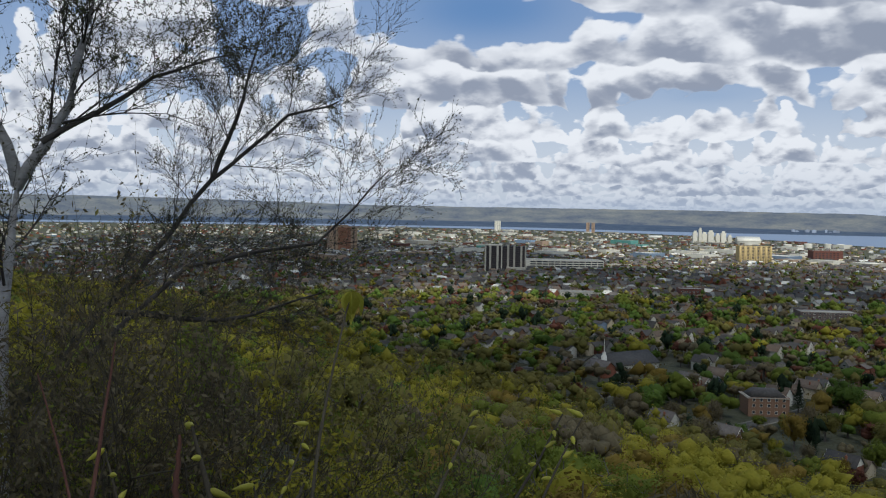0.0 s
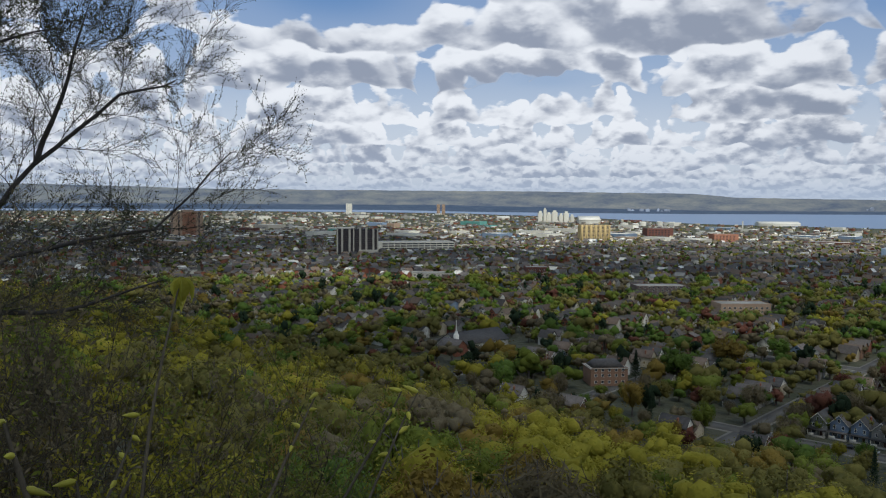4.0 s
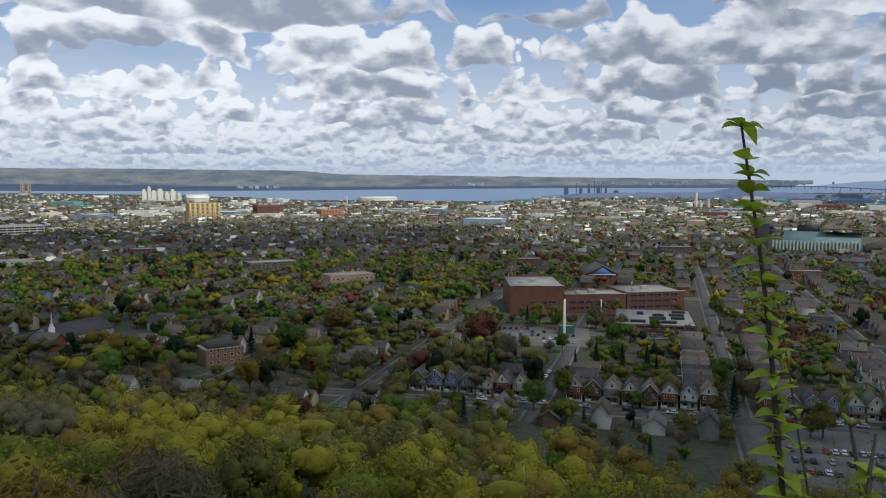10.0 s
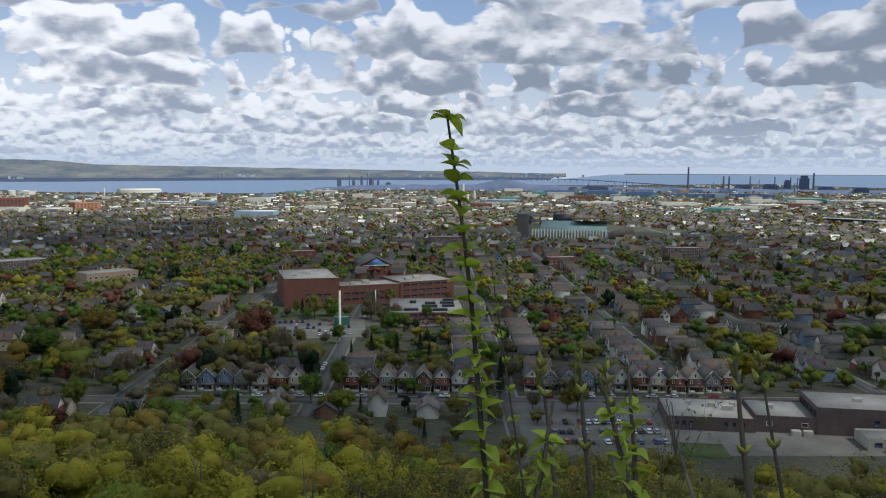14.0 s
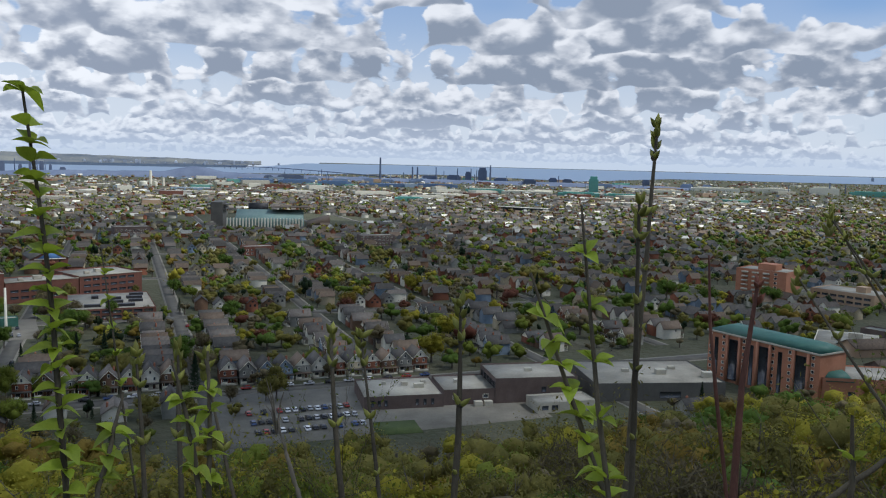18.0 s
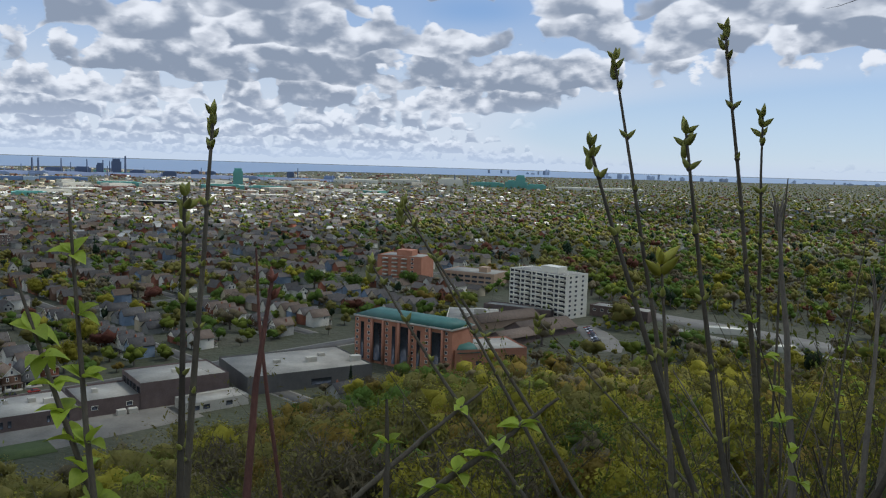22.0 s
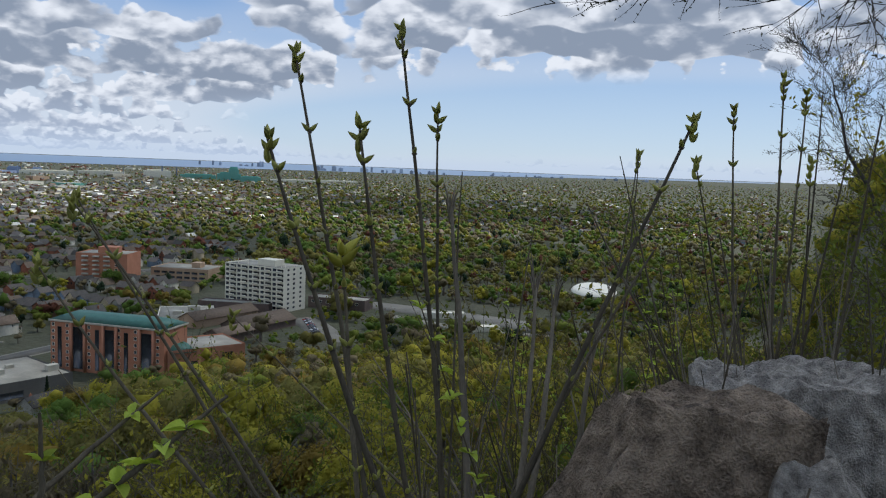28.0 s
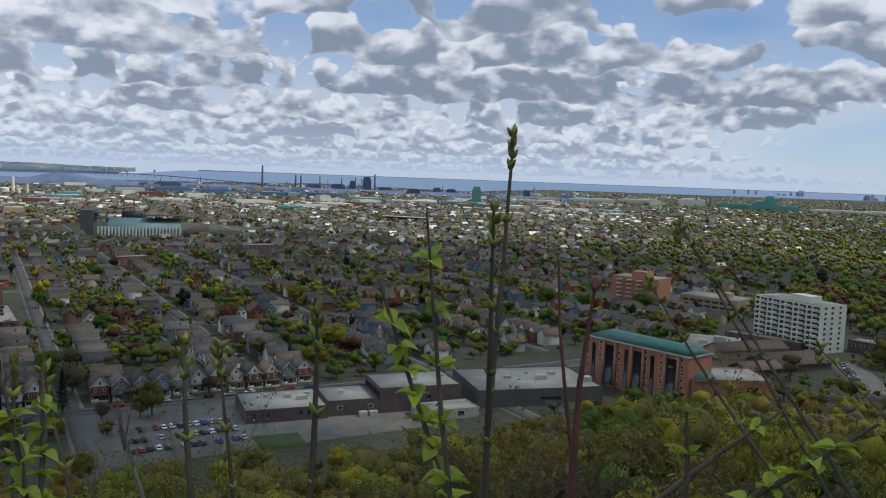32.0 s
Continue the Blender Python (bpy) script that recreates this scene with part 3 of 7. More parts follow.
LEAF_KEYS = list(LEAF)
LEAF_LIST = [LEAF[k] for k in LEAF_KEYS]


def tree_stuff(name, label, x, y, r, tall, kinds, n, leaf, rng, lift=None, trunks=False, lobes=6, level=1, core=0.72):
    """Many trees as one object: crowns of leaf sprays, each tree in one foliage colour."""
    z = height(x, y) if lift is None else lift
    slim = kinds == LEAF_KEYS.index("conifer")
    r, tall = np.where(slim, r * 0.6, r), np.where(slim, tall * 1.15, tall)
    c = np.stack([x, y, z + tall * 0.98], -1)
    q, m, mf = leaf_quads(c, r, tall, n, leaf, rng, lobes, level, core)
    # leafless trees carry long thin twigs over a smaller mass
    bare = kinds == LEAF_KEYS.index("bare")
    if bare.any() and n > 10:
        t = q.reshape(len(x), n, 4, 3)
        b = t[bare]
        mid = b.mean(2, keepdims=True)
        ax = (b[:, :, 2:3] - b[:, :, 0:1]) * 0.9 + np.array([0, 0, 1.0]) * leaf[bare][:, None, None, None] * 1.6
        wd = (b[:, :, 3:4] - b[:, :, 1:2]) * 0.16
        t[bare] = np.concatenate([mid - ax * 0.5, mid - wd, mid + ax * 0.5, mid + wd], 2)
        q = t.reshape(-1, 3)
        mm = m.reshape(len(x), -1, 3)
        mm[bare] = (mm[bare] - c[bare][:, None, :]) * 0.72 + c[bare][:, None, :]
        m = mm.reshape(-1, 3)
    v = np.concatenate([q, m])
    groups = [(quads_of(q), np.repeat(kinds, n)), (mf + len(q), np.repeat(kinds, len(mf) // len(x)))]
    mats = LEAF_LIST + [BARK]
    if trunks:
        t = np.maximum(r * 0.06, 0.1)
        off = np.array([(-1, -1), (1, -1), (1, 1), (-1, 1)])
        lo = np.concatenate([np.stack([x, y], -1)[:, None, :] + off * t[:, None, None], np.repeat((z - 0.5)[:, None, None], 4, 1)], 2)
        hi = np.concatenate([np.stack([x, y], -1)[:, None, :] + off * t[:, None, None] * 0.6, np.repeat((z + tall * 1.3)[:, None, None], 4, 1)], 2)
        tv = np.concatenate([lo, hi], 1)
        base = len(v) + np.arange(len(x))[:, None] * 8
        tf = np.concatenate([base + np.array(q) for q in ((0, 1, 5, 4), (1, 2, 6, 5), (2, 3, 7, 6), (3, 0, 4, 7))])
        v = np.concatenate([v, tv.reshape(-1, 3)])
        groups.append((tf, len(LEAF_LIST)))
    me = mesh_of(name, v, groups, mats)
    return tagged(new(name, me), label, "trees", kind="stuff")


def tree_kind(key, seed, radius, tall, n, leaf, bare=False, conifer=False):
    """One tree with a tapered trunk, limbs and a crown, standing at the origin; copied later."""
    r = np.random.default_rng(seed)
    rnd = random.Random(seed)
    root = new("tree")
    tb = Tubes()
    top = tall * (2.1 if not conifer else 2.3)
    tb.add([(0, 0, -0.6), (0.1, 0, tall * 0.5), (0.15, 0.1, tall), (0.1, 0.2, top)], [radius * 0.075, radius * 0.06, radius * 0.045, 0.03], 7)
    for k in range(0 if conifer else 9):
        a, h = rnd.uniform(0, 6.28), tall * rnd.uniform(0.5, 1.25)
        out = radius * rnd.uniform(0.45, 0.8)
        e = (math.cos(a) * out, math.sin(a) * out, h + tall * rnd.uniform(0.35, 0.8))
        mid = (e[0] * 0.45, e[1] * 0.45, h + (e[2] - h) * 0.35)
        tb.add([(0.1, 0.05, h), mid, e], [radius * 0.03, radius * 0.02, 0.02], 5)
        for j in range(3):
            q = Vector(mid).lerp(Vector(e), rnd.uniform(0.2, 0.9))
            tb.add([q, q + Vector((rnd.uniform(-1, 1), rnd.uniform(-1, 1), rnd.uniform(0.2, 1))) * radius * 0.4], [radius * 0.012, 0.01], 4)
    part("trunk", tb.mesh("trunk", [BARK]), root)
    if conifer:
        h = r.uniform(0, 1, n) ** 0.8
        a = r.uniform(0, 6.283, n)
        rad = radius * (1 - h) * (0.75 + 0.25 * np.sin(h * 60)) * r.uniform(0.55, 1.0, n)
        p = np.stack([rad * np.cos(a), rad * np.sin(a), tall * 0.3 + h * tall * 2.1], -1)
        out = np.stack([np.cos(a), np.sin(a), np.full(n, -0.35)], -1)
        side = np.stack([-np.sin(a), np.cos(a), np.zeros(n)], -1)
        s = leaf * r.uniform(0.7, 1.4, n)[:, None]
        v = np.stack([p - out * s, p - side * s * 0.5, p + out * s, p + side * s * 0.5], 1).reshape(-1, 3)
    else:
        q, m, mf = leaf_quads(np.array([(0, 0, tall * 1.15)]), np.array([radius]), np.array([tall]), n, np.array([leaf]), r, 26, 1, 0.58)
        if bare:
            # fine twigs rather than leaves: long thin slivers over a smaller mass
            t = q.reshape(-1, 4, 3)
            c = t.mean(1, keepdims=True)
            ax = (t[:, 2:3] - t[:, 0:1]) * 1.9 + np.array([0, 0, leaf * 1.3])
            wd = (t[:, 3:4] - t[:, 1:2]) * 0.2
            q = np.concatenate([c - ax * 0.5, c - wd, c + ax * 0.5, c + wd], 1).reshape(-1, 3)
            m = m * np.array([0.8, 0.8, 0.92])
        v = np.concatenate([q, m])
        me = mesh_of("crown", v, [(quads_of(q), 0), (mf + len(q), 0)], [LEAF[key]])
        part("crown", me, root)
        return root
    part("crown", mesh_of("crown", v, [(quads_of(v), 0)], [LEAF[key]]), root)
    return root


TREE_LABEL = {"yellow": "deciduous tree with fresh yellow-green spring leaves", "lime": "deciduous tree in light lime-green young leaf", "green": "full round tree in mid-green leaf",
              "olive": "tree with sparse olive-brown budding crown", "bare": "still leafless tree with fine grey-brown twigs", "orange": "tree with orange-brown budding flowers",
              "russet": "broad tree with dark russet red leaves", "conifer": "dark green pointed conifer"}
TREE_PROTO = {}
for key, bare, con in (("yellow", 0, 0), ("lime", 0, 0), ("green", 0, 0), ("olive", 0, 0), ("bare", 1, 0), ("orange", 0, 0), ("russet", 0, 0), ("conifer", 0, 1)):
    TREE_PROTO[key] = [tree_kind(key, 20 + i * 31 + LEAF_KEYS.index(key), 4.6 if not con else 2.6, 4.8 if not con else 5.2, 2700 if not bare else 1700, 0.26 if not bare else 0.40, bare, con) for i in range(2)]
    for p in TREE_PROTO[key]:
        tagged(p, TREE_LABEL[key], "tree")

# the two axes of the street grid
U, V = np.array((math.sin(radians(52)), math.cos(radians(52)))), np.array((math.sin(radians(142)), math.cos(radians(142))))
STREET0, STREET_GAP, CROSS0, CROSS_GAP = 29.5, 78.5, 322.0, 165.0
# round plots kept free for large buildings, lots and lawns: x, y, radius
PLOTS = ((90, 1393, 48), (208, 1508, 80), (-274, 2030, 60), (657, 1775, 60), (870, 1898, 50), (945, 1712, 45), (112, 492, 34), (150, 384, 17), (400, 425, 52), (455, 385, 52),
         (480, 420, 52), (424, 335, 48), (325, 345, 44), (296, 100, 40), (262, 100, 46), (285, 60, 40), (325, 52, 34), (370, 10, 46), (392, -50, 52), (535, -150, 48), (665, -60, 34), (636, -112, 34),
         (452, -112, 42), (500, -135, 40), (420, -150, 26), (455, -235, 50), (430, -270, 40), (498, -405, 42), (1130, 590, 150), (281, 340, 10), (300, 300, 22), (372, 375, 30),
         (1000, 700, 60), (1003, 550, 62), (345, 620, 30), (345, 760, 36), (360, 616, 34), (290, 240, 1), (1640, 310, 60))


def clear_of_plots(x, y, pad=0.0):
    ok = np.ones(len(x), bool)
    for px, py, pr in PLOTS:
        ok &= np.hypot(x - px, y - py) > pr + pad
    return ok


def jitter_field(step, d0, d1, a0, a1, rng):
    n = int(2 * d1 / step) + 2
    g = (np.arange(n) - n / 2) * step
    x, y = np.meshgrid(g, g)
    x, y = x.ravel() + rng.uniform(-0.45, 0.45, x.size) * step, y.ravel() + rng.uniform(-0.45, 0.45, x.size) * step
    d, az = np.hypot(x, y), np.degrees(np.arctan2(x, y))
    ok = (d > d0) & (d < d1) & (az > a0) & (az < a1)
    return x[ok], y[ok], d[ok], az[ok]


def pick(names, weights, n, rng):
    w = np.array(weights, float)
    return np.array([LEAF_KEYS.index(q) for q in names])[rng.choice(len(names), size=n, p=w / w.sum())]


def plant(keys, x, y, z, scale, rng):
    """Copies of the prototype trees as things of their own."""
    for k, px, py, pz, s in zip(keys, x, y, z, scale):
        proto = TREE_PROTO[LEAF_KEYS[k]][int(rng.integers(0, 2))]
        made = copy_thing(proto, pose(px, py, pz, 0, 0, rng.uniform(0, 360)))
        made.scale = (s * rng.uniform(0.9, 1.15), s * rng.uniform(0.9, 1.15), s * rng.uniform(0.9, 1.2))


# woods on the slope: the nearest as things, the rest as one mass
x, y, d, az = jitter_field(11.2, 24, 1300, -34, 146, rng)
t = toe(az)
ok = (d < t - 4) & clear_of_plots(x, y, -6) & ((d > 42) | (rng.uniform(size=len(x)) < 0.5)) & ((az < 136) | ((d > 90) & (d < 300)))
x, y, d, az, t = x[ok], y[ok], d[ok], az[ok], t[ok]
kinds = pick(("yellow", "lime", "olive", "orange", "bare", "green"), (30, 13, 30, 14, 10, 6), len(x), rng)
patch = np.array([noise.noise(Vector((a * 0.02, b * 0.02, 4))) for a, b in zip(x, y)])
hue = np.array([noise.noise(Vector((a * 0.011, b * 0.011, 17))) for a, b in zip(x, y)])
kinds = np.where((hue > 0.18) & (rng.uniform(size=len(x)) < 0.55), LEAF_KEYS.index("yellow"), np.where((hue < -0.18) & (rng.uniform(size=len(x)) < 0.55), LEAF_KEYS.index("olive"), kinds))
kinds = np.where((patch > 0.22) & (rng.uniform(size=len(x)) < 0.6), LEAF_KEYS.index("bare"), kinds)
size = rng.uniform(0.8, 1.5, len(x)) * (0.85 + 0.25 * smooth(d, 40, 160)) * (1 + 0.25 * smooth(d, 300, 400))
size *= 0.55 + 0.45 * smooth(d, 24, 75)
order = np.argsort(d + rng.uniform(0, 120, len(d)))
near, rest = order[:140], order[140:]
plant(kinds[near], x[near], y[near], height(x[near], y[near]) - 0.5, size[near], rng)
for name, sel, n, leaf, lobes, level in (("slope_woods", rest[d[rest] < 330], 520, 0.25, 7, 1), ("far_slope_woods", rest[(d[rest] >= 330) & (d[rest] < 720)], 150, 0.45, 6, 0),
                                         ("farthest_slope_woods", rest[d[rest] >= 720], 26, 1.0, 4, 0)):
    tree_stuff(name, "dense budding spring woods in yellow-green and brown covering the slope", x[sel], y[sel], size[sel] * 5.9, size[sel] * 5.4, kinds[sel], n, size[sel] * leaf, rng, trunks=True, lobes=lobes, level=level, core=0.62)

# large single trees that stand out among the roofs
for key, px, py, s, hs in (("russet", 281.5, 341, 2.4, 1.95), ("orange", 229.5, 410, 2.4, 1.85), ("green", 186, 381, 2.4, 1.85), ("green", 219, 234, 1.2, 1.3), ("russet", 251, 345, 1.2, 1.2), ("yellow", 357, 109, 1.5, 1.5),
                           ("yellow", 405, 114, 1.7, 1.6), ("yellow", 551, 183, 1.7, 1.4), ("green", 241, 426, 1.7, 1.4), ("lime", 216, 213, 1.1, 1.1), ("green", 305, 267, 1.3, 1.2), ("green", 309, 210, 1.4, 1.4), ("lime", 294, 268, 1.2, 1.2),
                           ("orange", 463, 195, 1.5, 1.3), ("russet", 445, 190, 1.4, 1.2), ("green", 600, 366, 1.7, 1.3), ("green", 272, 430, 1.6, 1.4), ("green", 597, 8, 1.9, 1.5), ("green", 580, -20, 1.7, 1.4), ("green", 596, -61, 1.9, 1.5),
                           ("green", 408, 245, 1.4, 1.2), ("olive", 352, 372, 1.3, 1.5), ("lime", 362, 366, 1.0, 1.4), ("bare", 408, 374, 1.3, 1.3), ("olive", 418, 366, 1.2, 1.3), ("conifer", 285, 262, 1.3, 1.2), ("conifer", 292, 252, 1.2, 1.2),
                           ("conifer", 300, 244, 1.3, 1.2), ("conifer", 168, 392, 1.6, 1.3), ("conifer", 560, 95, 1.9, 1.5), ("green", 348, 300, 1.5, 1.3), ("bare", 295, 190, 1.5, 1.4), ("conifer", 270, 178, 1.5, 1.4)):
    made = copy_thing(TREE_PROTO[key][0], pose(px, py, 0, 0, 0, px * 7))
    made.scale = (s, s, hs)
# trees round the hospital lots
for px, py, pr, n in ((326, 345, 45, 22), (424, 330, 46, 14), (372, 372, 26, 8)):
    for k in range(n):
        a = 6.283 * k / n + rng.uniform(-0.12, 0.12)
        qx, qy = px + pr * math.cos(a), py + pr * math.sin(a)
        if (qx - 440) ** 2 + (qy - 405) ** 2 > 52 ** 2:
            plant(pick(("green", "olive", "lime", "bare", "conifer", "yellow"), (22, 24, 14, 26, 10, 6), 1, rng), [qx], [qy], [0.0], [rng.uniform(0.6, 1.1)], rng)
# trees of the city plain
x, y, d, az = jitter_field(10.0, 230, 930, -32, 141, rng)
u, v = x * U[0] + y * U[1], x * V[0] + y * V[1]
cell = (v - STREET0 + STREET_GAP / 2) % STREET_GAP - STREET_GAP / 2
cross = (u - CROSS0 + CROSS_GAP / 2) % CROSS_GAP - CROSS_GAP / 2
yard = ((rng.uniform(size=len(x)) < np.where(az < 45, 0.24, 0.10)) & (np.abs(cell) > 10)) | (np.abs(cell) > 20) | ((np.abs(cell) > 4.8) & (np.abs(cell) < 11)) | ((az < 42) & (np.abs(cell) > 5))
dense = np.array([noise.noise(Vector((a * 0.006, b * 0.006, 1))) for a, b in zip(x, y)])
ok = (d > toe(az) + 6) & clear_of_plots(x, y, 3) & yard & (np.abs(cross) > 7) & (rng.uniform(size=len(x)) < 0.66 + 0.5 * dense + 0.45 * (az < 45))
park = (az > 106) & (d > 560)          # wooded park ground
ok |= park & (rng.uniform(size=len(x)) < 0.72) & clear_of_plots(x, y, 3)
x, y, d, az = x[ok], y[ok], d[ok], az[ok]
kinds = pick(("green", "lime", "yellow", "olive", "bare", "russet", "orange", "conifer"), (20, 15, 6, 22, 24, 4, 3, 9), len(x), rng)
size = rng.uniform(0.6, 1.0, len(x)) * rng.choice((0.8, 1.0, 1.45), len(x), p=(0.3, 0.45, 0.25)) * np.where((az > 45) & (az < 100), 0.82, 1.0)
order = np.argsort(d + rng.uniform(0, 160, len(d)))
near, rest = order[:110], order[110:]
plant(kinds[near], x[near], y[near], np.zeros(len(near)), size[near], rng)
for name, sel, n, leaf, lobes, level in (("city_trees", rest[d[rest] < 560], 150, 0.5, 6, 1), ("farther_city_trees", rest[d[rest] >= 560], 60, 0.75, 6, 0)):
    tree_stuff(name, "mixed spring street and garden trees among the houses", x[sel], y[sel], size[sel] * 8.0, size[sel] * 6.2, kinds[sel], n, size[sel] * leaf, rng, trunks=True, lobes=lobes, level=level, core=0.72)
x, y, d, az = jitter_field(6.0, 360, 600, 96, 140, rng)
ok = (d > toe(az) - 2) & clear_of_plots(x, y, 0) & (rng.uniform(size=len(x)) < 0.5)
x, y, d, az = x[ok], y[ok], d[ok], az[ok]
kinds = pick(("olive", "lime", "yellow", "bare", "green"), (24, 16, 14, 30, 16), len(x), rng)
size = rng.uniform(0.3, 0.7, len(x))
tree_stuff("waste_ground_brush", "low budding brush and young trees by the railway", x, y, size * 4.7, size * 4.4, kinds, 20, size * 0.7, rng, trunks=False, lobes=5)
x, y, d, az = jitter_field(16.5, 930, 1850, -32, 143, rng)
ok = (rng.uniform(size=len(x)) < 0.68 + 0.2 * smooth(az, 84, 114) + 0.2 * ((az > 92) & (d < 1300))) & clear_of_plots(x, y, 4)
x, y, d, az = x[ok], y[ok], d[ok], az[ok]
kinds = pick(("green", "lime", "yellow", "olive", "bare", "russet", "conifer"), (24, 13, 5, 30, 20, 3, 8), len(x), rng)
size = rng.uniform(0.6, 1.15, len(x)) * (1.12 + 0.33 * smooth(az, 84, 114))
tree_stuff("distant_city_trees", "spring trees scattered over the distant streets", x, y, size * 6.2, size * 5.0, kinds, 6, size * 1.1, rng, lift=bowl(d), lobes=3, level=0)
x, y, d, az = jitter_field(24, 1850, 3900, -32, 143, rng)
lim = np.interp(az, azs, dn)
ok = (d < lim - 40) & (rng.uniform(size=len(x)) < 0.9 * smooth(az, 82, 116) + (1 - smooth(az, 82, 116)) * np.where(d > 2350, 0.3, 0.65))
x, y, d, az = x[ok], y[ok], d[ok], az[ok]
kinds = pick(("green", "lime", "yellow", "olive", "bare", "conifer"), (10, 24, 16, 30, 17, 3), len(x), rng)
size = rng.uniform(0.75, 1.4, len(x)) * shrink(d) * (1 + 0.4 * smooth(az, 84, 116))
tree_stuff("far_city_trees", "tiny far-off trees on the sunlit plain", x, y, size * 6.5, size * 4.6, kinds, 5, size * 1.7, rng, lift=bowl(d), lobes=1, level=0)


# ---- houses ----
def gable_wall(w, d, h, r):
    """Walls with two gables, the ridge running front to back."""
    v = [(-w / 2, -d / 2, 0), (w / 2, -d / 2, 0), (w / 2, d / 2, 0), (-w / 2, d / 2, 0), (-w / 2, -d / 2, h), (w / 2, -d / 2, h), (w / 2, d / 2, h), (-w / 2, d / 2, h), (0, -d / 2, r), (0, d / 2, r)]
    return v, [(1, 2, 6, 5), (3, 0, 4, 7), (0, 1, 5, 4), (2, 3, 7, 6)], [(4, 5, 8), (6, 7, 9)]


def slab(a, b, c, d, th):
    """A roof slope of that thickness on four corners."""
    lo = [Vector(p) for p in (a, b, c, d)]
    return [tuple(p) for p in lo] + [tuple(p + Vector((0, 0, th))) for p in lo]


def pane_mesh(name, w, h, frame_mat, glass, f=0.12, back=0.09, proud=0.05):
    """A window as one piece: a frame ring proud of the wall, and a pane set back in it; it faces -y, its foot at the origin."""
    def ring(ix, y):
        return [(-w / 2 + ix, y, ix), (w / 2 - ix, y, ix), (w / 2 - ix, y, h - ix), (-w / 2 + ix, y, h - ix)]
    v = ring(0, 0.01) + ring(0, -proud) + ring(f, -proud) + ring(f, -proud + back * 0.5)
    q = [tuple(a + b for a, b in zip((k, (k + 1) % 4, (k + 1) % 4, k), (o, o, o + 4, o + 4))) for o in (0, 4, 8) for k in range(4)]
    return mesh_of(name, v, [(q, 0), ([(12, 13, 14, 15)], 1)], [frame_mat, glass])


HOUSE_WIN = pane_mesh("window", 0.95, 1.5, TRIM, GLASS)
HOUSE_WIN_WIDE = pane_mesh("window", 1.9, 1.6, TRIM, GLASS)
DOOR_MAT = surface("painted_door", (0.09, 0.045, 0.035), (0.14, 0.08, 0.06), 1.0, 0.5, vary=0.3)
HOUSE_DOOR = boxes("door", [(-0.5, -0.06, 0, 0.5, 0.02, 2.1, 0), (-0.62, -0.04, 0, -0.5, 0.02, 2.2, 1), (0.5, -0.04, 0, 0.62, 0.02, 2.2, 1)], [DOOR_MAT, TRIM])
CHIMNEY = boxes("chimney", [(-0.4, -0.3, 0, 0.4, 0.3, 2.2, 0), (-0.48, -0.38, 2.2, 0.48, 0.38, 2.4, 0)], [WALL_MATS[0]])


_tb = Tubes()
_tb.add([(0, 0, -0.05), (0, 0, 0.5), (0, 0, 0.52)], [0.17, 0.13, 0.03], 8)
CHIMNEY_POT = _tb.mesh("chimney_pot", [BRICK_OR])


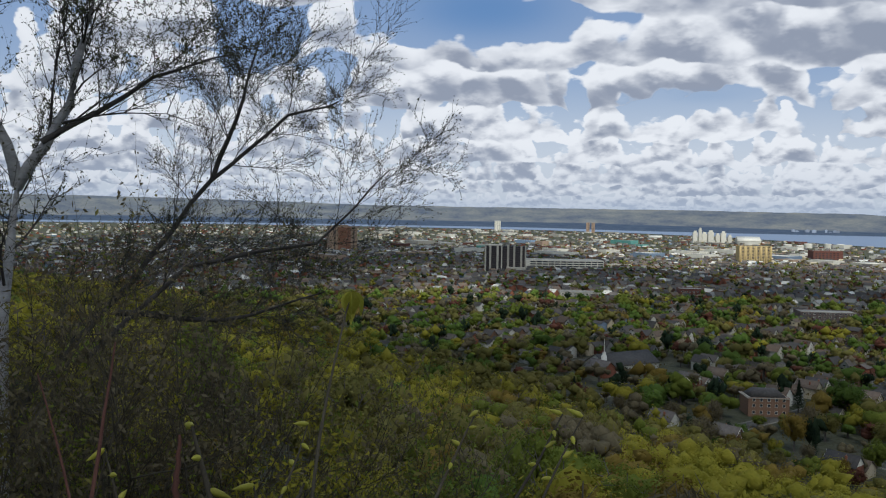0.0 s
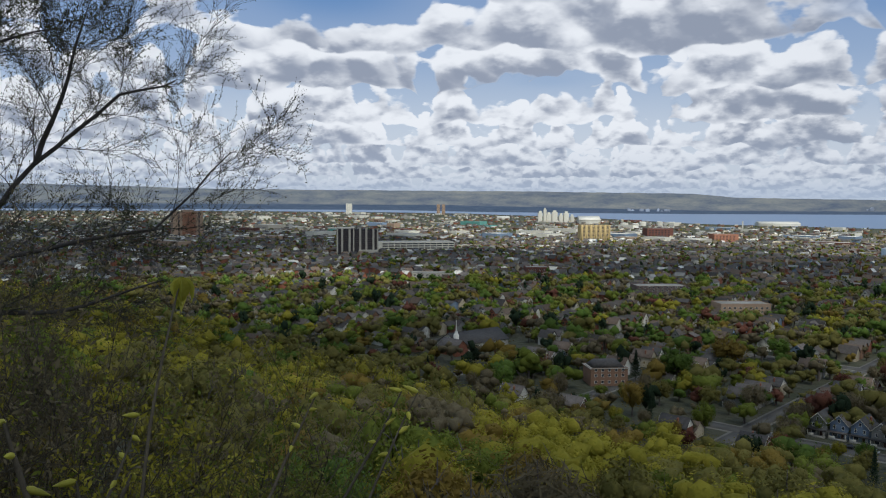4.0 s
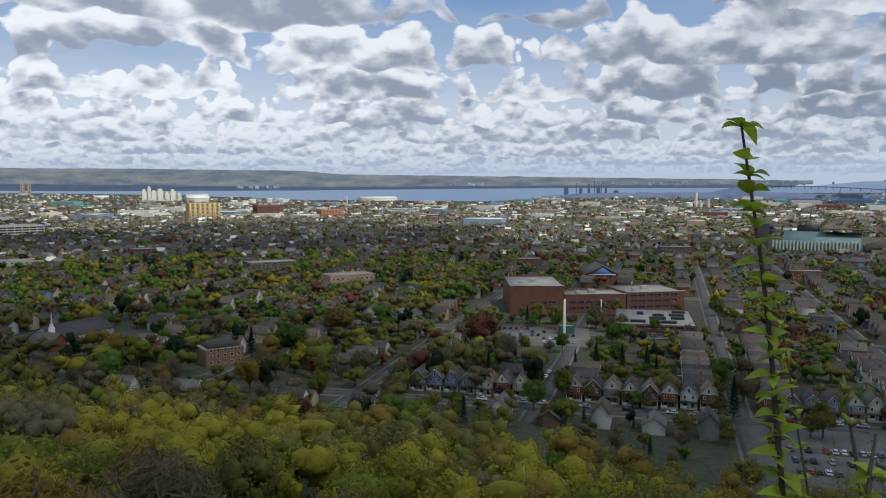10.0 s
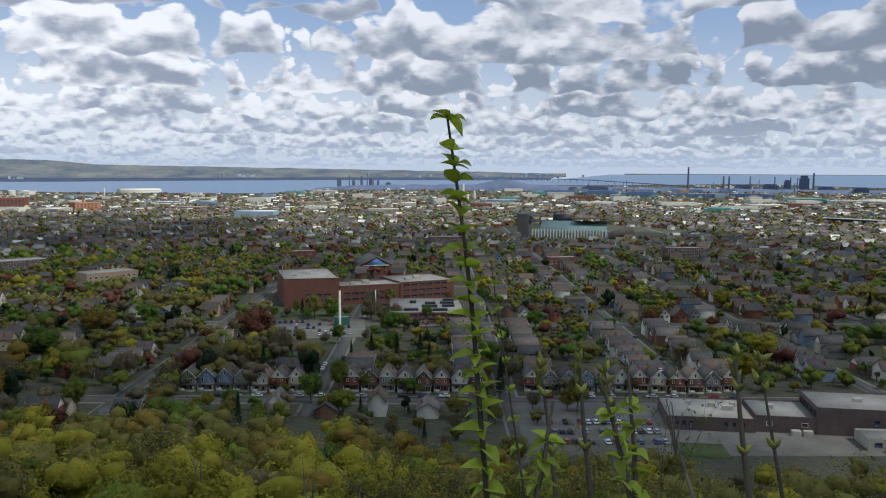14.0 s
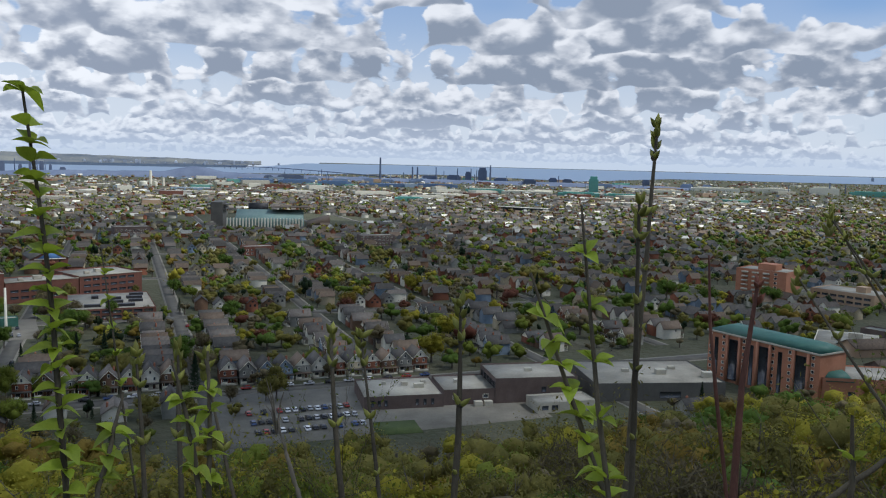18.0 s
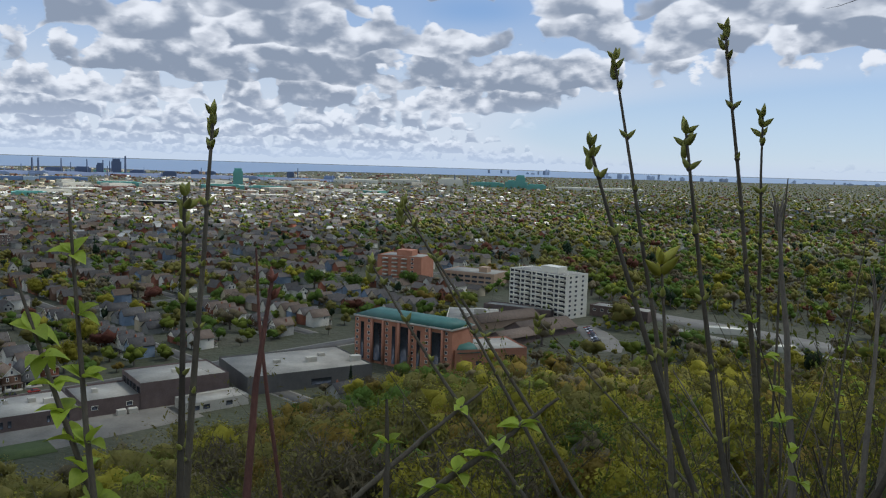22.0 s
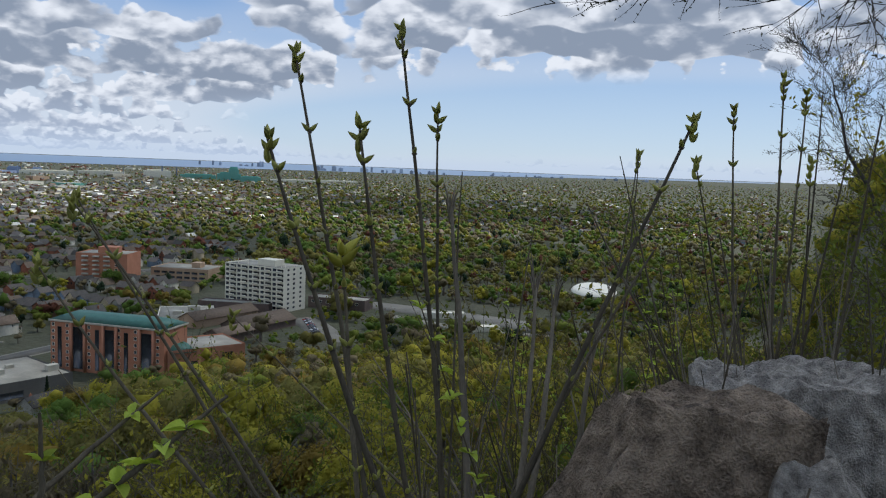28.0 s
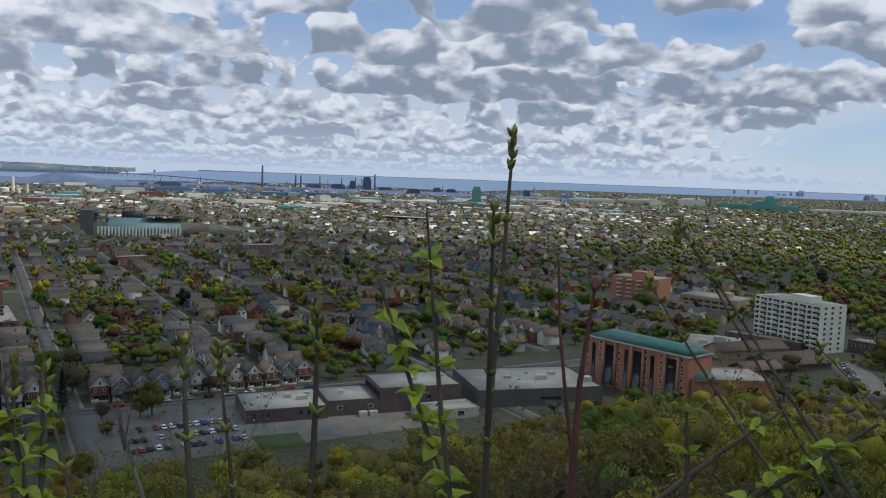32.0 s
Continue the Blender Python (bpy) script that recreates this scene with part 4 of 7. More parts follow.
def house_kind(kind, wall, roof, trim_gable):
    """A house at the origin facing -y, with walls, roof, porch, chimney, door and windows as parts."""
    root = new("house")
    w, d, h, r = {"tall": (6.6, 11.5, 5.9, 9.3), "wide": (9.0, 9.5, 5.4, 8.6), "low": (8.2, 11.5, 3.3, 6.2)}[kind]
    v, q, t = gable_wall(w, d, h, r)
    part("wall", mesh_of("wall", v, [(q, 0), (t, 1 if trim_gable else 0)], [WALL_MATS[wall], TRIM]), root)
    o, th = 0.45, 0.22
    sl = (r - h) / (w / 2)
    ends = [((s * (w / 2 + o), -d / 2 - o, h - o * sl), (0, -d / 2 - o, r), (0, d / 2 + o, r), (s * (w / 2 + o), d / 2 + o, h - o * sl)) for s in (-1, 1)]
    verts = slab(*ends[0], th) + slab(*ends[1], th)
    part("roof", mesh_of("roof", verts, [(np.concatenate([BOX_F, BOX_F + 8]), 0)], [ROOF_MATS[roof]]), root)
    part("bargeboard", mesh_of("bargeboard", [p for s in (-1, 1) for p in slab((s * (w / 2 + o), -d / 2 - o - 0.05, h - o * sl - 0.05), (0, -d / 2 - o - 0.05, r - 0.05), (0, -d / 2 - o - 0.005, r - 0.05), (s * (w / 2 + o), -d / 2 - o - 0.005, h - o * sl - 0.05), 0.26)],
                              [(np.concatenate([BOX_F, BOX_F + 8]), 0)], [TRIM]), root)
    pz = 2.75
    part("porch", boxes("porch", [(-w / 2, -d / 2 - 2.1, 0, w / 2, -d / 2 - 0.003, 0.55, 2), (-w / 2 + 0.1, -d / 2 - 2.0, 0.55, -w / 2 + 0.35, -d / 2 - 1.75, pz, 0), (w / 2 - 0.35, -d / 2 - 2.0, 0.55, w / 2 - 0.1, -d / 2 - 1.75, pz, 0),
                                  (-w / 2 + 0.35, -d / 2 - 1.95, 0.55, -0.8, -d / 2 - 1.85, 1.4, 0), (-w / 2 - 0.2, -d / 2 - 2.3, pz, w / 2 + 0.2, -d / 2 - 0.003, pz + 0.3, 1)], [TRIM, ROOF_MATS[roof], CONCRETE]), root)
    stack = part("chimney", CHIMNEY, root, pose(w * 0.28, d * 0.15, h + 0.6))
    part("chimney_pot", CHIMNEY_POT, stack, pose(0, 0, 2.4))
    part("door", HOUSE_DOOR, root, pose(w * 0.22, -d / 2, 0.55))
    part("window", HOUSE_WIN_WIDE, root, pose(-w * 0.2, -d / 2, 0.95))
    if kind != "low":
        for k in (-0.24, 0.24):
            part("window", HOUSE_WIN, root, pose(w * k, -d / 2, 3.75))
    part("window", HOUSE_WIN, root, pose(0, -d / 2, h + 0.5 if kind != "low" else h + 0.6))
    for s in (-1, 1):
        for yy in (-d * 0.2,):
            part("window", HOUSE_WIN, root, pose(s * w / 2, yy, 3.7 if kind != "low" else 1.3, 0, 0, 90 * s))
    return root


WALL_WORD = ("red brick", "brown brick", "white clapboard", "blue-grey clapboard", "cream stucco", "grey clapboard")
ROOF_WORD = ("dark grey shingle", "brown shingle", "pale grey shingle")
KIND_WORD = {"tall": "tall narrow gabled house", "wide": "wide two-storey gabled house", "low": "low gabled bungalow"}
HOUSE_PROTO = {}


def house(kind, wall, roof, x, y, turn, z=0.0):
    """A house of that kind on its lot; the meshes of alike houses are shared."""
    key = (kind, wall, roof)
    m = pose(x, y, z, 0, 0, turn)
    if key not in HOUSE_PROTO:
        ob = house_kind(kind, wall, roof, (wall + roof) % 2 == 0 and wall != 2)
        tagged(ob, f"{KIND_WORD[kind]}, {WALL_WORD[wall]}, {ROOF_WORD[roof]} roof, porch", "house", "houses of the lower city")
        HOUSE_PROTO[key] = ob
        ob.matrix_basis = m
        return ob
    return copy_thing(HOUSE_PROTO[key], m)


def uv(u, v):
    p = U * u + V * v
    return float(p[0]), float(p[1])


TURN_U = -52.0                 # turn that sets a front towards -u
# the row on the street below the slope, gables towards the camera
rows = []
k = 0
for v in np.arange(-104, 128, 7.6):
    if abs(v - STREET0) < 8 or abs(v - STREET0 + STREET_GAP) < 8:
        continue
    wall = (5, 3, 3, 5, 2, 0, 4, 0, 1, 5, 0, 1, 0, 2, 1, 0)[k % 16]
    rows.append(("tall", wall, (0, 2, 0, 0, 1)[k % 5], *uv(341 + 1.2 * math.sin(k), v), TURN_U))
    k += 1
for v in np.arange(-60, 24, 19):
    rows.append((("low", "tall")[k % 2], (2, 5, 4, 1, 2)[k % 5], (2, 0, 1)[k % 3], *uv(303 + 2 * math.sin(k * 2), v), TURN_U + 180))
    k += 1
lots = []
for s in range(-9, 10):
    vs = STREET0 + STREET_GAP * s
    for side in (-1, 1):
        lots += [(uu, vs + side * 15.5, side, s) for uu in np.arange(200, 900, 9.2)]
for c in range(0, 4):
    us = CROSS0 + CROSS_GAP * c
    if c:
        lots += [(us + 12, vv, 2, c) for vv in np.arange(-560, 560, 9.6)] 
lots = np.array(lots)
rl = np.random.default_rng(5)
lots[:, 0] += rl.uniform(-0.7, 0.7, len(lots))
P = lots[:, :1] * U + lots[:, 1:2] * V
d, az = np.hypot(P[:, 0], P[:, 1]), np.degrees(np.arctan2(P[:, 0], P[:, 1]))
cross = (lots[:, 0] - CROSS0 + CROSS_GAP / 2) % CROSS_GAP - CROSS_GAP / 2
cell = (lots[:, 1] - STREET0 + STREET_GAP / 2) % STREET_GAP - STREET_GAP / 2
ok = (d > toe(az) + 14) & (d < 930) & (az > -30) & (az < 104) & clear_of_plots(P[:, 0], P[:, 1], 7) & (rl.uniform(size=len(P)) < 0.82)
ok &= np.where(np.abs(lots[:, 2]) == 1, (np.abs(cross) > 21) & (np.abs(lots[:, 0] - 341) > 12), np.abs(cell) > 24)
ok &= ~((lots[:, 0] < 352) & (lots[:, 1] > -110) & (lots[:, 1] < 130))
P, lots, d = P[ok], lots[ok], d[ok]
order = np.argsort(d)
things, rest = order[:122], order[122:]
for kind, wall, roof, hx, hy, turn in rows:
    house(kind, wall, roof, hx, hy, turn)
pr = random.Random(4)
for i in things:
    side = lots[i, 2]
    turn = TURN_U + {1: 90, -1: -90, 2: 0}[int(side)]
    house(("tall", "wide", "tall", "low")[pr.randrange(4)], pr.choice((0, 1, 2, 5, 4, 3)), pr.randrange(3), float(P[i, 0]), float(P[i, 1]), turn)


def house_stuff(name, label, x, y, z, turn, w, dp, h, r, wall, roof, dark=False):
    """Many small gabled houses as one mesh, with eaves and a few windows."""
    c, s = np.cos(turn), np.sin(turn)
    k = len(x)
    base = np.array([(-1, -1, 0), (1, -1, 0), (1, 1, 0), (-1, 1, 0), (-1, -1, 1), (1, -1, 1), (1, 1, 1), (-1, 1, 1)], float)
    lx, ly = base[:, 0] * w[:, None] / 2, base[:, 1] * dp[:, None] / 2
    lz = base[:, 2] * h[:, None]
    gx, gy, gz2 = np.zeros((k, 2)), np.array([-1, 1]) * dp[:, None] / 2, np.repeat(r[:, None], 2, 1)
    o = w * 0.06
    sl = (r - h) / (w / 2)
    rx = np.stack([-(w / 2 + o), 0 * w, 0 * w, -(w / 2 + o), (w / 2 + o), 0 * w, 0 * w, (w / 2 + o)], 1)
    ry = np.tile(np.array([-1, -1, 1, 1, -1, -1, 1, 1.0]), (k, 1)) * (dp / 2 + o)[:, None]
    top, eave = r + 0.15, h - o * sl + 0.15
    rz = np.stack([eave, top, top, eave, eave, top, top, eave], 1)
    wx = np.array([-0.3, -0.12, -0.12, -0.3, 0.12, 0.3, 0.3, 0.12, -0.1, 0.1, 0.1, -0.1])[None, :] * w[:, None]
    wy = np.full((k, 12), -1.0) * (dp / 2 + 0.05)[:, None]
    wz = np.array([0.58, 0.58, 0.84, 0.84, 0.58, 0.58, 0.84, 0.84, 1.06, 1.06, 1.22, 1.22])[None, :] * h[:, None]
    X = np.concatenate([lx, gx, rx, wx], 1)
    Y = np.concatenate([ly, gy, ry, wy], 1)
    Z = np.concatenate([lz, gz2, rz, wz], 1)
    W = np.stack([x[:, None] + X * c[:, None] - Y * s[:, None], y[:, None] + X * s[:, None] + Y * c[:, None], z[:, None] + Z], -1)
    n = X.shape[1]
    b = np.arange(k)[:, None] * n
    quads = np.concatenate([b + np.array(q) for q in ((1, 2, 6, 5), (3, 0, 4, 7), (0, 1, 5, 4), (2, 3, 7, 6))])
    tris = np.concatenate([b + np.array(q) for q in ((4, 5, 8), (6, 7, 9))])
    rf = np.concatenate([b + np.array(q) for q in ((10, 13, 12, 11), (14, 15, 16, 17))])
    wn = np.concatenate([b + np.array(q) for q in ((18, 19, 20, 21), (22, 23, 24, 25), (26, 27, 28, 29))])
    nw = len(WALL_MATS)
    groups = [(quads, np.tile(wall, 4)), (tris, np.tile(wall, 2)), (rf, np.tile(roof + nw, 2))] + ([] if dark else [(wn, nw + len(ROOF_MATS))])
    return tagged(new(name, mesh_of(name, W.reshape(-1, 3), groups, WALL_MATS + ROOF_MATS + [GLASS])), label, "houses", kind="stuff")


m = len(rest)
turn = np.radians(TURN_U + np.array([{1: 90, -1: -90, 2: 0}[int(q)] for q in lots[rest, 2]]))
turn = np.where(rl.uniform(size=m) < 0.2, turn + np.pi / 2, turn)
house_stuff("mid_city_houses", "rows of gabled brick and clapboard houses along the streets", P[rest, 0], P[rest, 1], np.zeros(m), turn, rl.uniform(6.2, 8.5, m), rl.uniform(9, 12, m), rl.uniform(4.6, 6.2, m), rl.uniform(7.6, 9.4, m),
            rl.choice(6, m, p=(0.24, 0.14, 0.26, 0.08, 0.16, 0.12)), rl.choice(3, m, p=(0.4, 0.25, 0.35)))
x, y, d, az = jitter_field(15.0, 930, 1850, -32, 143, rl)
ok = (rl.uniform(size=len(x)) < np.where((az > 92) & (d < 1250), 0.05, 0.42 - 0.25 * smooth(az, 84, 114))) & clear_of_plots(x, y, 8)
x, y, d = x[ok], y[ok], d[ok]
m = len(x)
house_stuff("distant_houses", "crowded roofs of distant houses", x, y, bowl(d), radians(TURN_U) + rl.integers(0, 4, m) * np.pi / 2, rl.uniform(6.5, 9, m), rl.uniform(9, 13, m), rl.uniform(4.4, 6.2, m), rl.uniform(7.2, 9.4, m),
            rl.choice(6, m, p=(0.28, 0.20, 0.18, 0.05, 0.17, 0.12)), rl.choice((0, 1, 2, -4, -1), m, p=(0.38, 0.24, 0.28, 0.04, 0.06)), True)
x, y, d, az = jitter_field(19.5, 1850, 3900, -32, 143, rl)
lim = np.interp(az, azs, dn)
ok = (d < lim - 60) & (rl.uniform(size=len(x)) < np.where(d > 2350, 0.2, 0.42) * (1 - 0.72 * smooth(az, 84, 118)))
x, y, d = x[ok], y[ok], d[ok]
m, s = len(x), shrink(d)
house_stuff("far_houses", "tiny pale far-off houses on the sunlit plain", x, y, bowl(d), radians(TURN_U) + rl.integers(0, 4, m) * np.pi / 2, rl.uniform(8, 13, m) * s, rl.uniform(10, 18, m) * s, rl.uniform(4.4, 6.5, m) * s, rl.uniform(7, 9.4, m) * s,
            rl.choice(6, m, p=(0.20, 0.14, 0.24, 0.04, 0.24, 0.14)), rl.choice((0, 1, 2, -4, -2, -1), m, p=(0.26, 0.24, 0.22, 0.09, 0.10, 0.09)), True)

# ---- large buildings ----
def frame_of(p1, p2):
    """The pose at the middle of a front from p1 to p2, x along it and y away from the viewer; and its width."""
    dx, dy = p2[0] - p1[0], p2[1] - p1[1]
    d = math.hypot((p1[0] + p2[0]) / 2, (p1[1] + p2[1]) / 2)
    return pose((p1[0] + p2[0]) / 2, (p1[1] + p2[1]) / 2, float(bowl(d)), 0, 0, math.degrees(math.atan2(dy, dx))), math.hypot(dx, dy)


def shell(w, depth, h, mat, x0=None, y0=0.0, parapet=0.6):
    """Outer walls with a parapet, as one piece."""
    x0 = -w / 2 if x0 is None else x0
    bm = bmesh.new()
    bmesh.ops.create_cube(bm, size=1.0, matrix=Matrix.LocRotScale((x0 + w / 2, y0 + depth / 2, h / 2 - 0.4), None, (w, depth, h + 0.8)))
    top = max(bm.faces, key=lambda f: f.calc_center_median().z)
    bmesh.ops.inset_region(bm, faces=[top], thickness=min(0.4, w * 0.1))
    top = [f for f in bm.faces if f.normal.z > 0.9 and all(abs(v.co.z - h) < 0.01 for v in f.verts)]
    inner = max(top, key=lambda f: f.calc_area())
    bmesh.ops.translate(bm, verts=inner.verts, vec=(0, 0, -parapet))
    return bm_mesh("wall", bm, [mat])


def building(name, label, category, p1, p2, depth, h, wall, roof=None, parapet=0.6, at=None):
    m, w = frame_of(p1, p2)
    root = new(name)
    root.matrix_basis = m
    tagged(root, label, category)
    part("wall", shell(w, depth, h, wall, parapet=parapet), root)
    part("roof", boxes("roof", [(-w / 2 + 0.41, 0.41, h - parapet, w / 2 - 0.41, depth - 0.41, h - parapet + 0.06, 0)], [roof or GRAVEL_ROOF]), root)
    return root, w


def grid(root, mesh, name, xs, zs, y=0.0, side=0):
    """Copies of one window mesh over a facade; side -1 or 1 puts them on an end wall at x = y, where xs run in depth."""
    for z in zs:
        for x in xs:
            part(name, mesh, root, pose(x, y, z) if not side else pose(y, x, z, 0, 0, 90 * side))


def roof_units(root, rows, h):
    """Ventilation boxes on a flat roof: x, y, width, depth, height."""
    for x, y, w, d, k in rows:
        part("roof_unit", boxes("roof_unit", [(x - w / 2, y - d / 2, h - 0.6, x + w / 2, y + d / 2, h + k, 0)], [CONCRETE], 0.08), root)


WIN = {k: pane_mesh("window", *k[:2], BLACK if k[2] else TRIM, GLASS) for k in ((1.4, 1.5, 0), (2.2, 1.6, 0), (2.6, 1.7, 1), (1.2, 2.4, 1), (4.6, 1.7, 1), (3.6, 6.0, 1), (2.0, 2.2, 1))}

# tall tower with dark glass between white fins
root, w = building("tower_block", "dark glass tower block with broad white vertical fins", "building", (55.3, 1395), (125.1, 1391.6), 32, 43, BLACK, parapet=1.0)
for k, (fx, fw) in enumerate(((-34.2, 2.6), (-26, 3.4), (-13.5, 3.6), (-6.5, 2.2), (4.5, 3.6), (15, 3.4), (27, 3.4), (34.2, 2.6))):
    part("fin", boxes("fin", [(fx - fw / 2, -1.4, 0, fx + fw / 2, 0.0, 43.6 + (k % 3), 0)], [CONCRETE], 0.15), root)
for z in np.arange(4.0, 41, 3.2):
    part("spandrel", boxes("spandrel", [(-w / 2, -0.3, z, w / 2, -0.003, z + 0.7, 0)], [BRICK_BN]), root)
part("podium", boxes("podium", [(2, -10, -0.5, 33, -1.5, 8, 0)], [CONCRETE], 0.2), root)
root, w = building("parking_garage", "long pale concrete parking garage with open decks", "building", (136, 1503), (281, 1514), 52, 15, WHITE_CONC, CONCRETE)
# dark boxes on the wall stand in for the shade inside the decks
for k in range(3):
    for x in np.arange(-60, 70, 11.5):
        part("opening", boxes("opening", [(x - 5, -0.35, 2.5 + k * 4.2, x + 5, -0.003, 4.6 + k * 4.2, 0)], [BLACK]), root)

# apartment towers near and across the plain
root, w = building("apartment_tower", "tall peach apartment tower with brown balconies", "building", (-307, 2020), (-241, 2044), 30, 62, TAN_BR)
for k in range(19):
    part("balcony", boxes("balcony", [(-14, -2.0, 2.5 + k * 3.1, 18, -0.003, 3.7 + k * 3.1, 0)], [BRICK_OR], 0.05), root)
    part("window", WIN[4.6, 1.7, 1], root, pose(-22, 0, 2.6 + k * 3.1))
    part("window", WIN[4.6, 1.7, 1], root, pose(26, 0, 2.6 + k * 3.1))
part("plant_room", boxes("plant_room", [(-12, 8, 61, 14, 24, 66, 0)], [TAN_BR], 0.1), root)
root, w = building("apartment_block", "buff yellow brick apartment block with rows of balconies", "building", (622.6, 1776.5), (692, 1773), 26, 39, YELLOW_BR)
for k in range(12):
    for x in (-27, -16, -5, 6, 17, 28):
        part("window", WIN[4.6, 1.7, 1], root, pose(x, 0, 1.8 + k * 3.1))
for x in (-32.5, -21.5, -10.5, 0.5, 11.5, 22.5, 33):
    part("pier", boxes("pier", [(x - 1.2, -0.8, 0, x + 1.2, -0.003, 39.4, 0)], [YELLOW_BR]), root)
for p1, p2, dp, h, mt in (((838.5, 1902), (904, 1895), 40, 26, BRICK_DK), ((917, 1714), (974, 1710), 30, 20, BRICK_OR)):
    root, w = building("brick_block", "long red-brown brick block with a flat roof", "building", p1, p2, dp, h, mt)
    grid(root, WIN[4.6, 1.7, 1], "window", np.arange(-w / 2 + 6, w / 2 - 4, 8), np.arange(2.5, h - 3, 4.2))
root, w = building("white_tower", "slim white tower block above the harbour", "building", (168, 3303), (192, 3303), 18, 43, WHITE_CONC)
grid(root, WIN[2.6, 1.7, 1], "window", (-8, 0, 8), np.arange(3, 40, 5))
for x in (539, 560):
    root, w = building("slab_tower", "slim grey-brown slab tower near the bay", "building", (x - 6, 3272), (x + 6, 3269), 12, 42, TAN_BR)
    grid(root, WIN[2.6, 1.7, 1], "window", (-3, 3), np.arange(3, 39, 5))

# harbour sheds, silos and tanks
for k, (x, y, w0, h) in enumerate(((812, 2740, 14, 34), (828, 2738, 10, 44), (842, 2735, 16, 30), (862, 2732, 18, 36), (884, 2729, 14, 26), (902, 2726, 16, 33), (922, 2722, 12, 22))):
    root, w = building("grain_elevator", "white grain elevator tower at the harbour", "building", (x - w0 / 2, y), (x + w0 / 2, y - 2), 18, h, WHITE_CONC)
    part("head_house", boxes("head_house", [(-w0 * 0.3, 3, h - 0.5, w0 * 0.3, 12, h + 6, 0)], [WHITE_CONC], 0.2), root)


def gabled_hall(name, label, category, p1, p2, depth, h, ridge, wall, roof, along=True):
    """A hall with a pitched roof; along: the ridge runs with the front."""
    m, w = frame_of(p1, p2)
    root = new(name)
    root.matrix_basis = m
    tagged(root, label, category)
    o = 0.6
    if along:
        v, q, t = gable_wall(depth, w, h, ridge)
        spin = pose(0, depth / 2, 0, 0, 0, 90)
        a, b = depth, w
    else:
        v, q, t = gable_wall(w, depth, h, ridge)
        spin = pose(0, depth / 2, 0)
        a, b = w, depth
    part("wall", mesh_of("wall", v, [(q, 0), (t, 0)], [wall]), root, spin)
    sl = (ridge - h) / (a / 2)
    verts = []
    for s in (-1, 1):
        verts += slab((s * (a / 2 + o), -b / 2 - o, h - o * sl), (0, -b / 2 - o, ridge), (0, b / 2 + o, ridge), (s * (a / 2 + o), b / 2 + o, h - o * sl), 0.3)
    part("roof", mesh_of("roof", verts, [(np.concatenate([BOX_F, BOX_F + 8]), 0)], [roof]), root, spin)
    return root, w


gabled_hall("harbour_shed", "large white pitched shed by the harbour", "shed", (915, 2627), (985, 2615), 60, 14, 27, WHITE_CONC, WHITE_CONC)
gabled_hall("harbour_shed", "long low white-roofed shed by the bay", "shed", (1433, 2390), (1554, 2355), 60, 9, 15, WHITE_CONC, WHITE_CONC)
gabled_hall("harbour_shed", "low pale harbour shed", "shed", (700, 2922), (745, 2912), 40, 8, 13, WHITE_CONC, WHITE_CONC)


def cylinder_thing(name, label, category, x, y, r, h, mat, r2=None, rim=None):
    d = math.hypot(x, y)
    tb = Tubes()
    r2 = r if r2 is None else r2
    tb.add([(0, 0, -1), (0, 0, h)], [r, r2], 20)
    tb.add([(0, 0, h), (0, 0, h + r2 * 0.12), (0, 0, h + r2 * 0.16)], [r2, r2 * 0.75, 0.02], 20)
    ob = new(name, tb.mesh(name, [mat]))
    ob.location = (x, y, float(bowl(d)))
    return tagged(ob, label, category)


for x, y, r, h in ((1010, 2470, 13, 11), (1040, 2450, 11, 10), (1085, 2500, 12, 12), (1130, 2470, 10, 14), (1180, 2490, 12, 11)):
    cylinder_thing("storage_tank", "white round storage tank", "tank", x, y, r, h, WHITE_CONC)

# sheds and works spread over the sunlit industrial plain
ri = np.random.default_rng(12)
placed = []
tries = 0
while len(placed) < 170 and tries < 4000:
    tries += 1
    a = ri.uniform(-10, 100)
    lim = float(np.interp(a, azs, dn))
    d = ri.uniform(1500, 3450)
    if d > lim - 70 or (d < 1850 and ri.uniform() < 0.6) or (a > 60 and d < 2050):
        continue
    x, y = d * math.sin(radians(a)), d * math.cos(radians(a))
    w0, dp = ri.uniform(25, 110) * float(shrink(d)), ri.uniform(25, 70) * float(shrink(d))
    if any(math.hypot(x - px, y - py) < (w0 + pw) * 0.62 for px, py, pw in placed) or not clear_of_plots(np.array([x]), np.array([y]), w0 * 0.6)[0]:
        continue
    placed.append((x, y, w0))
    k = int(ri.choice(6, p=(0.36, 0.24, 0.14, 0.12, 0.08, 0.06)))
    wall = (WHITE_CONC, CONCRETE, TAN_BR, BRICK_DK, WALL_MATS[3], TEAL)[k]
    h = ri.uniform(7, 15) * float(shrink(d))
    turn = radians(TURN_U)
    ex, ey = math.cos(turn) * w0 / 2, math.sin(turn) * w0 / 2
    word = ("white", "grey concrete", "tan brick", "red brick", "blue-grey clad", "teal-clad")[k]
    building("warehouse", f"flat-roofed {word} warehouse on the industrial plain", "warehouse", (x - ex, y - ey), (x + ex, y + ey), dp, h, wall, (GRAVEL_ROOF, WHITE_CONC, GRAVEL_ROOF)[k % 3])

